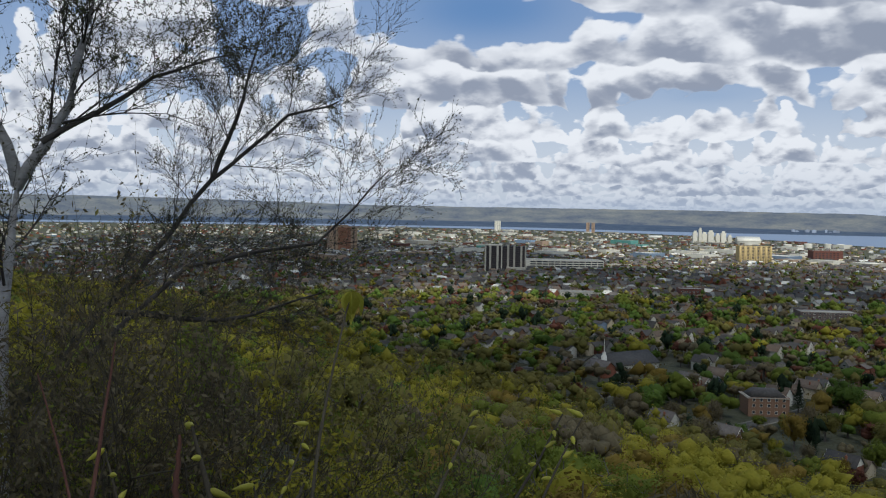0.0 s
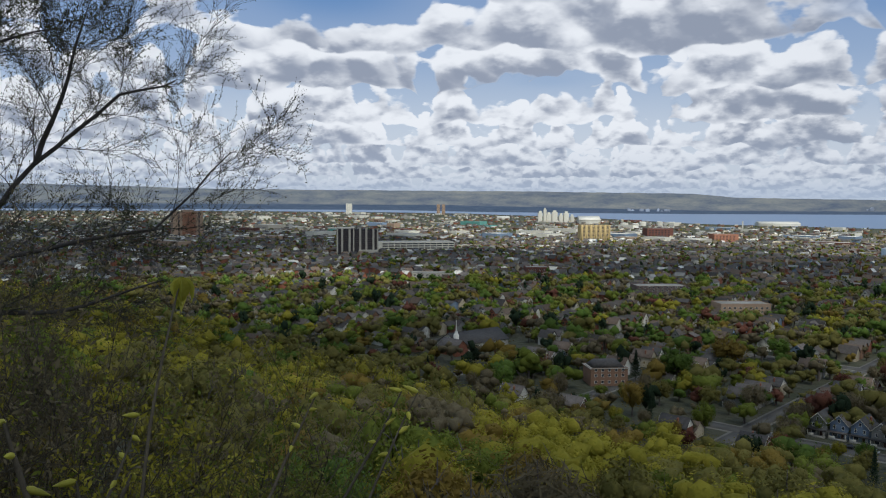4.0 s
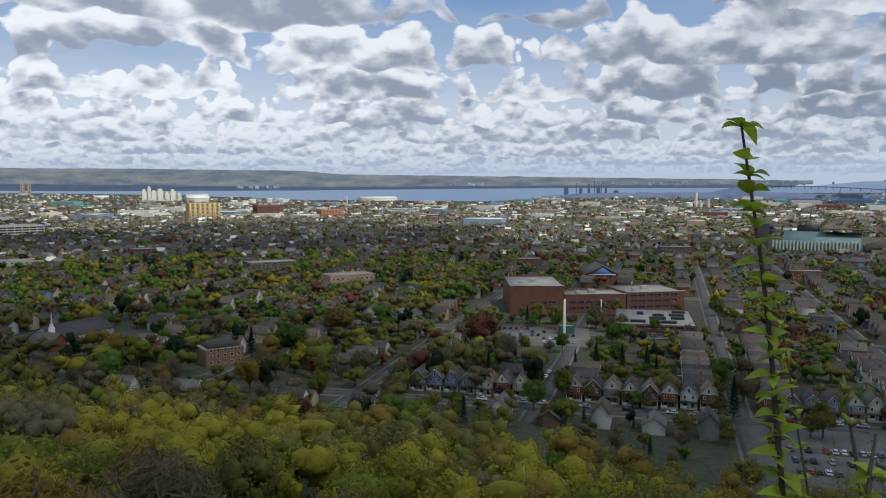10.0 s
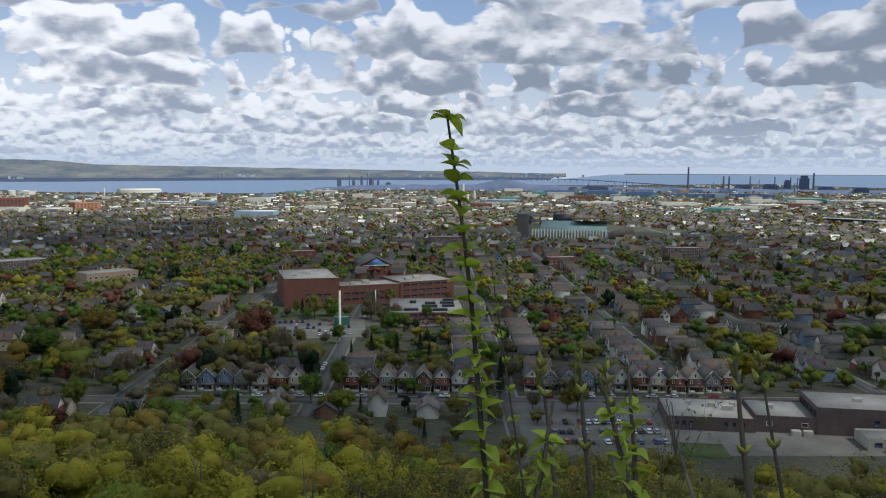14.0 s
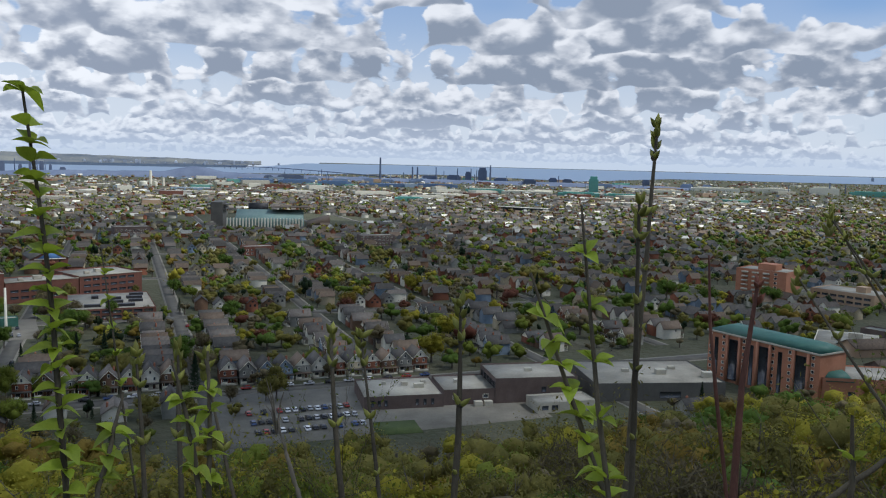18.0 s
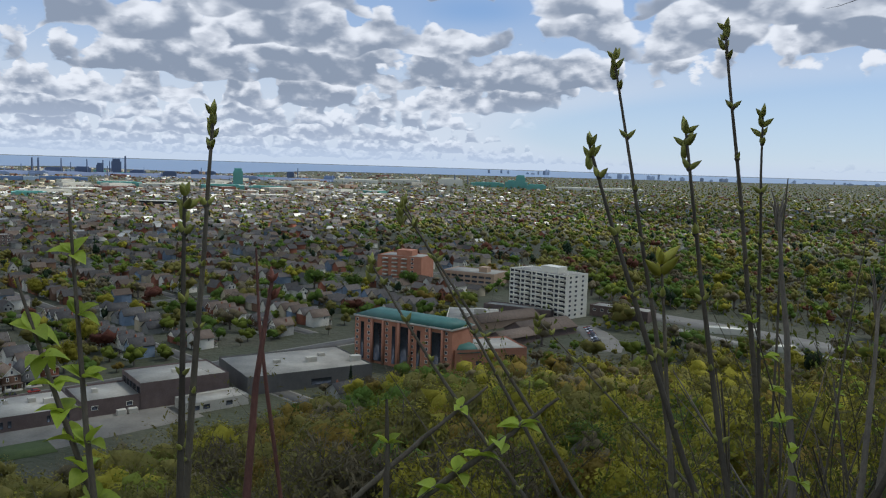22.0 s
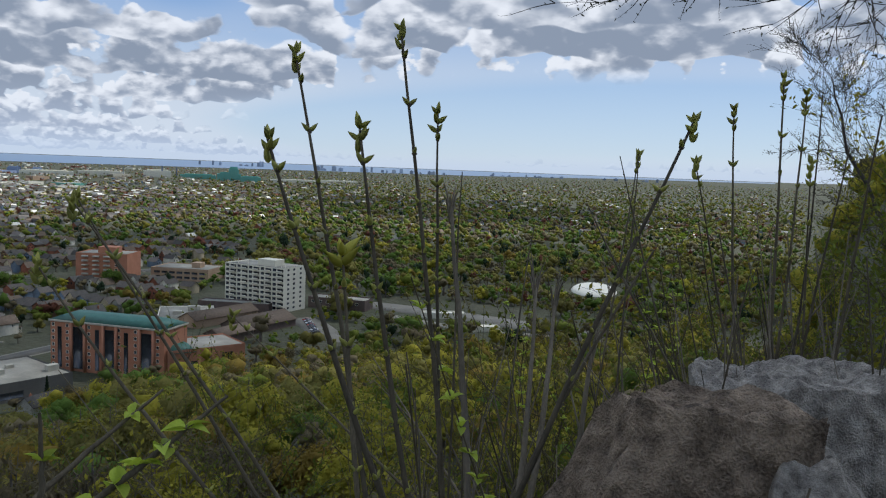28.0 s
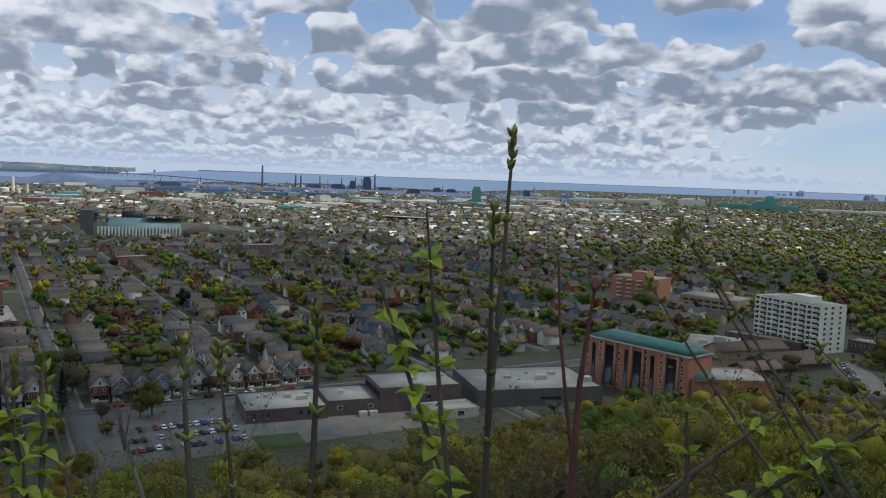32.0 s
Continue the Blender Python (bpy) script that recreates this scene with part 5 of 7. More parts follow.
# church with a long dark roof and a white spire
root, w = gabled_hall("church", "church hall with long dark roof and white walls", "church", (92, 478), (128, 500), 20, 5.0, 11.0, WHITE_CONC, ROOF_MATS[0])
part("annex", mesh_of("annex", gable_wall(10, 16, 5, 9)[0], [(gable_wall(10, 16, 5, 9)[1], 0), (gable_wall(10, 16, 5, 9)[2], 0)], [WALL_MATS[0]]), root, pose(-24, 2, 0))
part("annex_roof", mesh_of("annex_roof", slab((-5.6, -8.6, 4.6), (0, -8.6, 9.2), (0, 8.6, 9.2), (-5.6, 8.6, 4.6), 0.3) + slab((5.6, -8.6, 4.6), (0, -8.6, 9.2), (0, 8.6, 9.2), (5.6, 8.6, 4.6), 0.3), [(np.concatenate([BOX_F, BOX_F + 8]), 0)], [ROOF_MATS[2]]), root, pose(-24, 2, 0))
tb = Tubes()
tb.add([(0, 0, 0), (0, 0, 11), (0, 0, 11.1), (0, 0, 13)], [1.7, 1.7, 1.1, 0.9], 8)
tb.add([(0, 0, 13), (0, 0, 21)], [0.4, 0.05], 8)
part("spire", tb.mesh("spire", [TRIM]), root, pose(-19, 5, 0))
grid(root, WIN[1.4, 1.5, 0], "window", np.arange(-15, 18, 5), (1.6,))
# villa of brown brick
root, w = building("villa", "large brown brick villa with white trim", "house", (141, 384), (160, 383), 14, 9.2, WALL_MATS[1], ROOF_MATS[0])
grid(root, WIN[1.4, 1.5, 0], "window", (-7, -3.5, 0, 3.5, 7), (1.3, 4.6, 7.3))
part("cornice", boxes("cornice", [(-w / 2 - 0.5, -0.5, 8.7, w / 2 + 0.5, 14.5, 8.95, 0)], [CONCRETE], 0.05), root)
part("mansard", mesh_of("mansard", box_verts(-w / 2 + 1, 1, 9.1, w / 2 - 1, 13, 9.2)[:4] + [(-w / 2 + 4, 4, 12), (w / 2 - 4, 4, 12), (w / 2 - 4, 10, 12), (-w / 2 + 4, 10, 12)], [(BOX_F, 0)], [ROOF_MATS[0]]), root)
for p1, p2, dp, h, mt, lab in (((322, 752), (372, 745), 26, 10, BRICK_BN, "brown brick school with a flat roof"), ((338, 618), (380, 613), 22, 9, TAN_BR, "low tan and brown brick hall"),
                               ((268, 960), (296, 957), 24, 12, BRICK_DK, "dark red brick hall with red roof"), ((120, 905), (165, 900), 22, 11, CONCRETE, "grey concrete slab block"),
                               ((770, 610), (800, 585), 18, 13, BRICK_BN, "brown brick walk-up apartment block"), ((812, 330), (836, 300), 16, 14, BRICK_BN, "dark brown brick apartment block"),
                               ((690, 400), (712, 380), 14, 9, BRICK_DK, "red brick walk-up block"), ((560, 640), (590, 620), 16, 9, BRICK_DK, "red brick walk-up block")):
    root, w = building("brick_hall", lab, "building", p1, p2, dp, h, mt)
    grid(root, WIN[2.2, 1.6, 0], "window", np.arange(-w / 2 + 3, w / 2 - 2, 4.5), np.arange(1.4, h - 2, 3.2))

# hospital of dark red brick: three wings, windows in bands
for p1, p2, dp, h, lab in (((367, 417), (397, 395), 58, 19.3, "dark red brick hospital wing, tall and square"), ((397.5, 394.6), (434.5, 372.4), 24, 13.3, "long red brick hospital wing with window bands"),
                           ((435, 372), (474, 354), 38, 14.0, "red brick hospital wing with few windows")):
    root, w = building("hospital_wing", lab, "hospital", p1, p2, dp, h, BRICK_DK, GRAVEL_ROOF, 0.8)
    for z in np.arange(2.5, h - 3, 4.0):
        for x in np.arange(-w / 2 + 5, w / 2 - 4, 6.0):
            if h > 15 and (x < -4 or z > 8):
                continue
            part("window", WIN[4.6, 1.7, 1], root, pose(x, 0, z))
    for z in np.arange(3, h - 3, 4.0):
        part("window", WIN[2.6, 1.7, 1], root, pose(-w / 2, dp * 0.4, z, 0, 0, -90))
    part("coping", boxes("coping", [(-w / 2 - 0.15, -0.15, h - 0.45, w / 2 + 0.15, -0.003, h + 0.12, 0)], [CONCRETE]), root)
    roof_units(root, ((0, dp * 0.5, 5, 4, 1.6), (-w * 0.25, dp * 0.35, 3, 3, 1.2)), h)
root, w = gabled_hall("chapel", "red brick chapel with a blue pediment", "church", (521, 492), (543, 474), 46, 9, 16, BRICK_DK, ROOF_MATS[0], False)
BLUE = surface("blue_paint", (0.07, 0.17, 0.36), (0.11, 0.23, 0.44), 0.6, 0.6)
part("pediment", mesh_of("pediment", [(-9, -0.4, 9.4), (9, -0.4, 9.4), (0, -0.4, 15.2), (-9, -0.003, 9.4), (9, -0.003, 9.4), (0, -0.003, 15.2)], [([(0, 1, 2), (5, 4, 3)], 0), ([(0, 3, 4, 1), (1, 4, 5, 2), (2, 5, 3, 0)], 0)], [BLUE]), root)
part("cornice", boxes("cornice", [(-11.5, -0.7, 8.7, 11.5, -0.003, 9.3, 0)], [TRIM]), root)
grid(root, WIN[1.2, 2.4, 1], "window", (-7, -2.5, 2.5, 7), (1.6, 5.4))
root, w = building("clinic", "low red brick clinic with pale roof and dark skylights", "building", (367.4, 322.9), (398.1, 287.9), 58, 6.6, BRICK_DK, GRAVEL_ROOF, 0.5)
grid(root, WIN[4.6, 1.7, 1], "window", np.arange(-20, 22, 5.6), (1.0, 3.9))
for x, y, a, b in ((-10, 10, 9, 3.5), (8, 9, 9, 4), (2, 22, 10, 3), (14, 24, 8, 3.5), (14, 36, 9, 4), (3, 34, 7, 2.5), (16, 48, 8, 3.5), (-8, 40, 4, 4)):
    part("skylight", boxes("skylight", [(x - a / 2, y - b / 2, 5.9, x + a / 2, y + b / 2, 7.7, 0)], [BLACK], 0.1), root)
for x, y, h, r in ((341.5, 339.3, 21.5, 0.75), (388, 353, 15.3, 0.35)):
    tb = Tubes()
    tb.add([(0, 0, -0.5), (0, 0, h), (0, 0, h + 0.1)], [r, r * 0.75, 0.05], 14)
    tb.add([(0, 0, -0.3), (0, 0, 0.8)], [r * 1.5, r * 1.4], 14)
    ob = new("mast", tb.mesh("mast", [TRIM]))
    ob.location = (x, y, 0)
    tagged(ob, "tall plain white mast beside the car park", "mast")
building("plant_house", "small teal and brick plant house", "building", (341, 343), (348, 337.5), 6, 5.0, COPPER)

# school below the slope, its gym and annexes
root, w = building("school", "single-storey brown brick school with flat grey roof", "school", (276, 110), (291.5, 83.5), 26, 5.2, BRICK_BN)
grid(root, WIN[1.2, 2.4, 1], "window", (-12, -9.5, -7, 5, 8, 11), (1.2,))
roof_units(root, ((3, 16, 2.5, 2, 1.0), (8, 12, 4, 2, 1.2), (-5, 18, 1.5, 1.5, 0.8), (11, 18, 2, 2, 0.8)), 5.2)
root, w = building("school_annex", "square brown brick school annex with pale roof", "school", (293, 84), (303.5, 65.5), 22, 6.2, BRICK_BN)
grid(root, WIN[2.2, 1.6, 0], "window", (-6, 6), (2.4,))
roof_units(root, ((-3, 12, 2, 2, 0.9),), 6.2)
for x in (2.5, 6.5):
    part("dumpster", boxes("dumpster", [(x - 1.6, -3.4, 0, x + 1.6, -1.2, 2.0, 0)], [CONCRETE], 0.1), root)
root, w = building("gym_hall", "tall brown brick gym hall with grey roof", "school", (303, 66), (319, 36.5), 24, 10, BRICK_BN)
for k in range(5):
    part("window", WIN[3.6, 6.0, 1], root, pose(-w / 2, 3 + k * 4.4, 2.2, 0, 0, -90))
part("window", WIN[2.0, 2.2, 1], root, pose(3, 0, 4))
roof_units(root, ((0, 12, 3, 2, 0.8),), 10)
root, w = building("low_annex", "low grey annex with pale roof", "building", (296, 48), (309, 28), 12, 4, CONCRETE)
grid(root, WIN[2.6, 1.7, 1], "window", (-9, -5, 4), (1.2,))
root, w = building("works_hall", "wide dark grey hall with a pale flat roof", "building", (320, 29.5), (342, -20.5), 38, 7.4, WORKS_GREY, GRAVEL_ROOF)
part("window", pane_mesh("window", 9.0, 2.6, BLACK, GLASS), root, pose(4, 0, 1.2))
roof_units(root, ((-8, 20, 3, 2, 0.8), (6, 16, 4.5, 2.5, 1.6), (14, 24, 3, 2, 0.8), (24, 10, 4.5, 3, 1.8)), 7.4)

# orange brick retirement block with a green roof
root, w = building("care_home", "seven-storey orange brick block with green metal roof", "apartment building", (381.2, -14.3), (344, -55), 17, 21.5, BRICK_OR, COPPER, 0.3)
part("eave_band", boxes("eave_band", [(-w / 2 - 0.5, -0.9, 20.9, w / 2 + 0.5, 17.5, 21.7, 0)], [CONCRETE], 0.1), root)
part("pitched_roof", mesh_of("pitched_roof", [(-w / 2 - 0.3, -0.6, 21.7), (w / 2 + 0.3, -0.6, 21.7), (w / 2 + 0.3, 17.2, 21.7), (-w / 2 - 0.3, 17.2, 21.7), (-w / 2 + 6, 6, 24.2), (w / 2 - 6, 6, 24.2), (w / 2 - 6, 12, 24.2), (-w / 2 + 6, 12, 24.2)], [(BOX_F, 0)], [COPPER]), root)
STRIP = pane_mesh("glass_bay", 5.2, 18.0, BLACK, GLASS, 0.25, 0.2, 0.25)
SLIT = pane_mesh("glass_slit", 2.0, 17.5, BLACK, GLASS, 0.12, 0.15, 0.1)
for x in (-13.5, 2.0, 19.5):
    part("glass_bay", STRIP, root, pose(x, 0, 1.2))
for x in (-23, -4.5, 9.5):
    part("glass_slit", SLIT, root, pose(x, 0, 1.2))
for k in range(7):
    for x in (-26.2, -19.2, -8.5, 6.0, 14.0, 24.5):
        part("window", WIN[1.4, 1.5, 0], root, pose(x, 0, 1.6 + k * 2.85))
for x in (-16.8, -10.3, -1.2, 5.0, 16.2, 22.8):
    part("pier", boxes("pier", [(x - 0.6, -0.9, 0, x + 0.6, -0.003, 20.9, 0)], [BRICK_OR]), root)
for k in range(6):
    part("window", WIN[2.6, 1.7, 1], root, pose(-w / 2, 8, 2 + k * 3, 0, 0, -90))
root, w = building("care_home_wing", "low orange brick wing with an arched window", "apartment building", (344, -56.5), (350, -90), 24, 12.5, BRICK_OR, GRAVEL_ROOF)
part("pitched_roof", mesh_of("pitched_roof", [(-w / 2 + 1, -0.4, 11), (-w / 2 + 12, -0.4, 11), (-w / 2 + 12, 12, 12.6), (-w / 2 + 1, 12, 12.6), (-w / 2 + 3, 4, 14), (-w / 2 + 10, 4, 14), (-w / 2 + 10, 9, 14), (-w / 2 + 3, 9, 14)], [(BOX_F, 0)], [COPPER]), root)
part("window", pane_mesh("window", 5.0, 7.5, BLACK, GLASS), root, pose(9, 0, 2))
grid(root, WIN[2.6, 1.7, 1], "window", (-12, -6), (2, 5.5))
# white slab with balconies
root, w = building("apartment_slab", "nine-storey white concrete apartment slab with balconies", "apartment building", (519, -120), (480, -146), 22, 27.5, WHITE_CONC)
for k in range(9):
    z = 1.2 + k * 2.95
    for x in (-19, -9.5, 0, 9.5, 19):
        part("window", WIN[2.6, 1.7, 1], root, pose(x - 2.4, 0, z + 0.4))
        bal = part("balcony", boxes("balcony", [(x, -1.5, z - 0.15, x + 4.6, -0.003, z, 0)], [WHITE_CONC]), root)
        part("railing", boxes("railing", [(x, -1.5, z, x + 4.6, -1.38, z + 1.0, 0)], [WHITE_CONC]), bal)
        part("window", WIN[4.6, 1.7, 1], root, pose(x + 2.3, 0, z + 0.2))
    for y in (5, 10.5, 17):
        part("window", WIN[2.2, 1.6, 0], root, pose(w / 2, y, z + 0.4, 0, 0, 90))
part("plant_room", boxes("plant_room", [(-2, 6, 27, 12, 15, 31, 0)], [WHITE_CONC], 0.1), root)
for x in (-20, -17, -9, 18, 21):
    tb = Tubes()
    tb.add([(0, 0, 0), (0, 0, 3.4)], [0.16, 0.12], 6)
    part("vent_pipe", tb.mesh("vent_pipe", [TRIM]), root, pose(x, 5, 27))
root, w = building("brick_apartments", "stepped red-orange brick apartments with balconies", "apartment building", (645, -41), (627, -74), 26, 21, BRICK_OR)
for k in range(6):
    for x in (-14, -6, 2):
        part("balcony", boxes("balcony", [(x, -1.8, 2 + k * 3.2, x + 4.5, -0.003, 3.2 + k * 3.2, 0)], [CONCRETE]), root)
    part("window", WIN[2.2, 1.6, 0], root, pose(11, 0, 2 + k * 3.2))
part("stair_head", boxes("stair_head", [(-5, 6, 20.4, 8, 18, 25, 0)], [BRICK_OR], 0.1), root)
root, w = building("tan_block", "low tan brick block with dark windows", "building", (644, -93), (617, -130), 30, 9.5, TAN_BR)
grid(root, WIN[4.6, 1.7, 1], "window", np.arange(-18, 20, 6), (1.6, 5.2))
part("plant_room", boxes("plant_room", [(5, 10, 8.8, 12, 18, 13, 0)], [TAN_BR], 0.1), root)
# brown pitched halls, plaza and low roofs by the parking lot
gabled_hall("hall", "long hall with a dark brown shingle roof", "hall", (447, -88), (470, -128), 14, 4.5, 8, TAN_BR, ROOF_MATS[1])
gabled_hall("hall", "broad hall with a brown hipped roof", "hall", (421, -108), (441, -142), 18, 4, 8.5, BRICK_BN, ROOF_MATS[1])
gabled_hall("hall", "small hall with a brown roof", "hall", (405, -92), (418, -112), 12, 4, 7, BRICK_BN, ROOF_MATS[1])
root, w = building("plaza", "low white plaza building with flat roofs", "building", (462, -70), (456, -100), 34, 5, WHITE_CONC)
roof_units(root, ((-5, 10, 5, 3, 1.4), (4, 20, 7, 4, 2.4)), 5)
root, w = building("carport", "long low dark shed with a flat grey roof", "shed", (508, -101), (482, -138), 11, 5.5, BRICK_BN)
root, w = building("brown_works", "long dark brown works by the railway", "building", (497, -168), (470, -196), 14, 7, BRICK_BN)
grid(root, WIN[2.2, 1.6, 0], "window", np.arange(-16, 18, 5), (3.4,))
for p1, p2, dp, h in (((441, -222), (431, -247), 9, 3.4), ((396, -222), (389, -246), 8, 3.2)):
    building("depot", "low white depot with a flat roof", "shed", p1, p2, dp, h, WHITE_CONC, WHITE_CONC)
# inflated dome
bm = bmesh.new()
bmesh.ops.create_uvsphere(bm, u_segments=28, v_segments=14, radius=1.0, matrix=Matrix.Diagonal((1, 1, 1, 1)))
bmesh.ops.delete(bm, geom=[v for v in bm.verts if v.co.z < -0.05], context="VERTS")
for f in bm.faces:
    f.smooth = True
dome = new("sports_dome", bm_mesh("sports_dome", bm, [TRIM]))
dome.matrix_basis = pose(505, -405, 0, 0, 0, -38) @ Matrix.Diagonal((30, 18, 6, 1))
tagged(dome, "white inflated sports dome among trees", "dome")

# stadium
m, w = frame_of((981, 597), (1026, 502))
root = new("stadium")
root.matrix_basis = m
tagged(root, "stadium with white ribbed stand, green seats and dark roofs", "stadium")
SEATS = surface("green_seats", (0.16, 0.25, 0.22), (0.24, 0.33, 0.29), 0.05, 0.8)
part("stand", mesh_of("stand", [(-52, 0, 0), (52, 0, 0), (52, 30, 2), (-52, 30, 2), (-52, 0, 12), (52, 0, 12), (52, 30, 3), (-52, 30, 3)], [(BOX_F, 0)], [SEATS]), root)
for x in np.arange(-51, 52, 4.2):
    part("rib", boxes("rib", [(x - 0.9, -1.6, 0, x + 0.9, -0.003, 12.4, 0)], [TRIM], 0.1), root)
part("pitch", boxes("pitch", [(-50, 34, 0.0, 50, 90, 1.0, 0)], [GRASS]), root)
part("far_stand", mesh_of("far_stand", [(-50, 95, 0), (50, 95, 0), (50, 130, 0), (-50, 130, 0), (-50, 95, 3), (50, 95, 3), (50, 130, 17), (-50, 130, 17)], [(BOX_F, 0)], [SEATS]), root)
part("roof_plane", boxes("roof_plane", [(0, 112, 21, 60, 140, 22.2, 0)], [ROOF_MATS[1]], 0.3), root)
part("side_stand", mesh_of("side_stand", [(56, 0, 0), (88, 0, 0), (88, 90, 0), (56, 90, 0), (56, 0, 4), (88, 0, 13), (88, 90, 13), (56, 90, 4)], [(BOX_F, 0)], [ROOF_MATS[1]]), root)
part("press_tower", boxes("press_tower", [(-74, 10, 0, -58, 60, 33, 0), (-78, 14, 22, -54, 56, 25, 0), (-80, 14, 28, -52, 56, 30, 0)], [WORKS_GREY], 0.2), root)
part("scoreboard", boxes("scoreboard", [(-34, 142, 10, -4, 145, 26, 0), (-30, 143, 0, -28, 144.5, 10, 0), (-10, 143, 0, -8, 144.5, 10, 0)], [BLACK]), root)
root, w = building("long_canopy", "long white-edged canopy roof", "building", (1647, 360), (1624, 262), 34, 9, BLACK, GRAVEL_ROOF)
part("fascia", boxes("fascia", [(-w / 2 - 4, -6, 8.4, w / 2 + 4, -0.003, 9.8, 0)], [TRIM], 0.1), root)

# steelworks on the far shore
def works(name, label, rows, mat, category="works"):
    """Bulky sheds of the steelworks: bearing, distance, width, depth, height."""
    for a, d, w0, dp, h in rows:
        if mat is STEEL_HAZE:
            w0, h = w0 * 0.75, h * 0.85
        x, y, t = d * math.sin(radians(a)), d * math.cos(radians(a)), radians(-a)
        ex, ey = math.cos(t) * w0 / 2, math.sin(t) * w0 / 2
        m, w = frame_of((x - ex, y - ey), (x + ex, y + ey))
        root = new(name)
        root.matrix_basis = m
        tagged(root, label, category)
        part("wall", shell(w, dp, h, mat, parapet=0.3), root)
        part("roof_ridge", boxes("roof_ridge", [(-w * 0.38, dp * 0.3, h - 1, w * 0.38, dp * 0.6, h + h * 0.22, 0)], [mat], 0.3), root)


works("furnace_house", "dark blue-grey steelworks building, haze put into its colour", ((45.2, 3090, 22, 20, 38), (46.2, 3090, 16, 20, 30), (46.75, 3088, 12, 14, 44), (47.4, 3090, 18, 20, 40), (47.9, 3092, 12, 20, 32), (48.6, 3090, 26, 20, 22), (50.1, 3080, 60, 30, 12),
      (61.5, 2990, 40, 30, 14), (63.0, 2985, 120, 40, 18), (72.6, 3120, 80, 40, 20), (74.3, 3120, 70, 40, 24), (76.3, 3110, 44, 30, 54), (75.3, 3110, 30, 30, 38), (77.6, 3080, 70, 30, 20), (79.6, 3000, 60, 30, 22), (81.2, 3100, 40, 30, 24), (82.2, 3150, 50, 30, 18), (87.5, 3150, 36, 30, 24), (90.3, 3100, 40, 24, 16)), STEEL_HAZE)
DULL_BLUE = surface("dull_blue_cladding", (0.10, 0.17, 0.28), (0.15, 0.22, 0.34), 0.02, 0.7)
works("mill_shed", "long dull blue rolling mill shed", ((60.5, 2790, 130, 40, 11), (63.4, 2770, 120, 40, 12), (66.0, 2700, 110, 40, 13), (69.4, 2700, 160, 40, 9), (73, 2720, 150, 40, 10)), DULL_BLUE)
works("teal_mill", "teal-clad rolling mill building", ((84.0, 2650, 30, 26, 44), (83.0, 2420, 120, 40, 12), (86.0, 2420, 110, 40, 11), (76.5, 2500, 120, 40, 10), (101.2, 2960, 120, 40, 14), (103.5, 2900, 34, 30, 40), (103.2, 2900, 80, 40, 24), (104.6, 2880, 70, 40, 16), (71.2, 1980, 70, 40, 9)), TEAL)
works("white_mill", "pale long mill hall", ((98.6, 2980, 90, 40, 22), (92.0, 2960, 160, 40, 12), (95.2, 3020, 150, 40, 12), (107.5, 2900, 160, 40, 10), (110.5, 2950, 150, 40, 9), (88.2, 2760, 150, 40, 10), (79.4, 2480, 150, 40, 9)), WHITE_CONC)
# coal heaps as one dark spit of land with humps, in haze-tinted blue-grey
az2 = np.linspace(43.5, 93, 120)
A = np.radians(az2)
hump = np.interp(az2, (43.5, 46, 49, 52, 54.9, 55.6, 56.6, 57.6, 58.4, 60, 65, 71, 80, 88, 93), (2, 14, 17, 18, 20, 30, 40, 34, 22, 17, 14, 11, 12, 9, 1)) + np.array([noise.fractal(Vector((a, 0, 0)), 0.5, 2.0, 4) for a in az2]) * 2
rowsv = [np.stack([dd * np.sin(A), dd * np.cos(A), bowl(np.full(len(A), dd)) + k * hump - 0.5], -1) for dd, k in ((2985, 0.0), (3010, 0.7), (3040, 1.0), (3080, 0.75), (3120, 0.0))]
i = (np.arange(4)[:, None] * 120 + np.arange(119)[None, :]).ravel()
tagged(new("coal_heaps", mesh_of("coal_heaps", np.concatenate(rowsv), [(np.stack([i, i + 120, i + 121, i + 1], 1), 0)], [STEEL_HAZE])), "dark coal heaps and ore piles along the quay", "heap", kind="structure")


def chimney(name, label, a, d, r, h, mat, r2=None):
    return cylinder_thing(name, label, "chimney", d * math.sin(radians(a)), d * math.cos(radians(a)), r, h, mat, r2)


for a, d, r, h in ((45.9, 3080, 2.0, 50), (47.15, 3080, 2.0, 58), (47.6, 3080, 1.6, 54), (69.15, 2969, 4.2, 88), (71.4, 3150, 4.0, 50), (71.75, 3150, 4.0, 50), (73.05, 3120, 2.6, 52), (74.55, 3120, 2.6, 50), (75.5, 3110, 2.6, 50), (76.85, 3100, 4.0, 66), (73.6, 3120, 1.6, 40),
                   (75.9, 3110, 2.0, 48), (81.6, 3050, 1.8, 34), (88.0, 3100, 2.4, 40), (98.9, 2990, 3.0, 40), (99.8, 2990, 2.4, 36), (96.5, 3000, 1.4, 30)):
    chimney("smokestack", "dark tapering steelworks smokestack", a, d, r, h, STEEL_HAZE, r * 0.7)
for a, d, r, h in ((53.86, 2508, 4.6, 44), (54.65, 2508, 4.0, 24), (29.9, 2600, 2.2, 26)):
    chimney("white_stack", "tall white industrial stack", a, d, r, h, WHITE_CONC, r * 0.8)
for a, d, r, h in ((53.4, 2500, 11, 13), (54.15, 2510, 6, 12)):
    x, y = d * math.sin(radians(a)), d * math.cos(radians(a))
    cylinder_thing("storage_tank", "white round storage tank", "tank", x, y, r, h, WHITE_CONC)
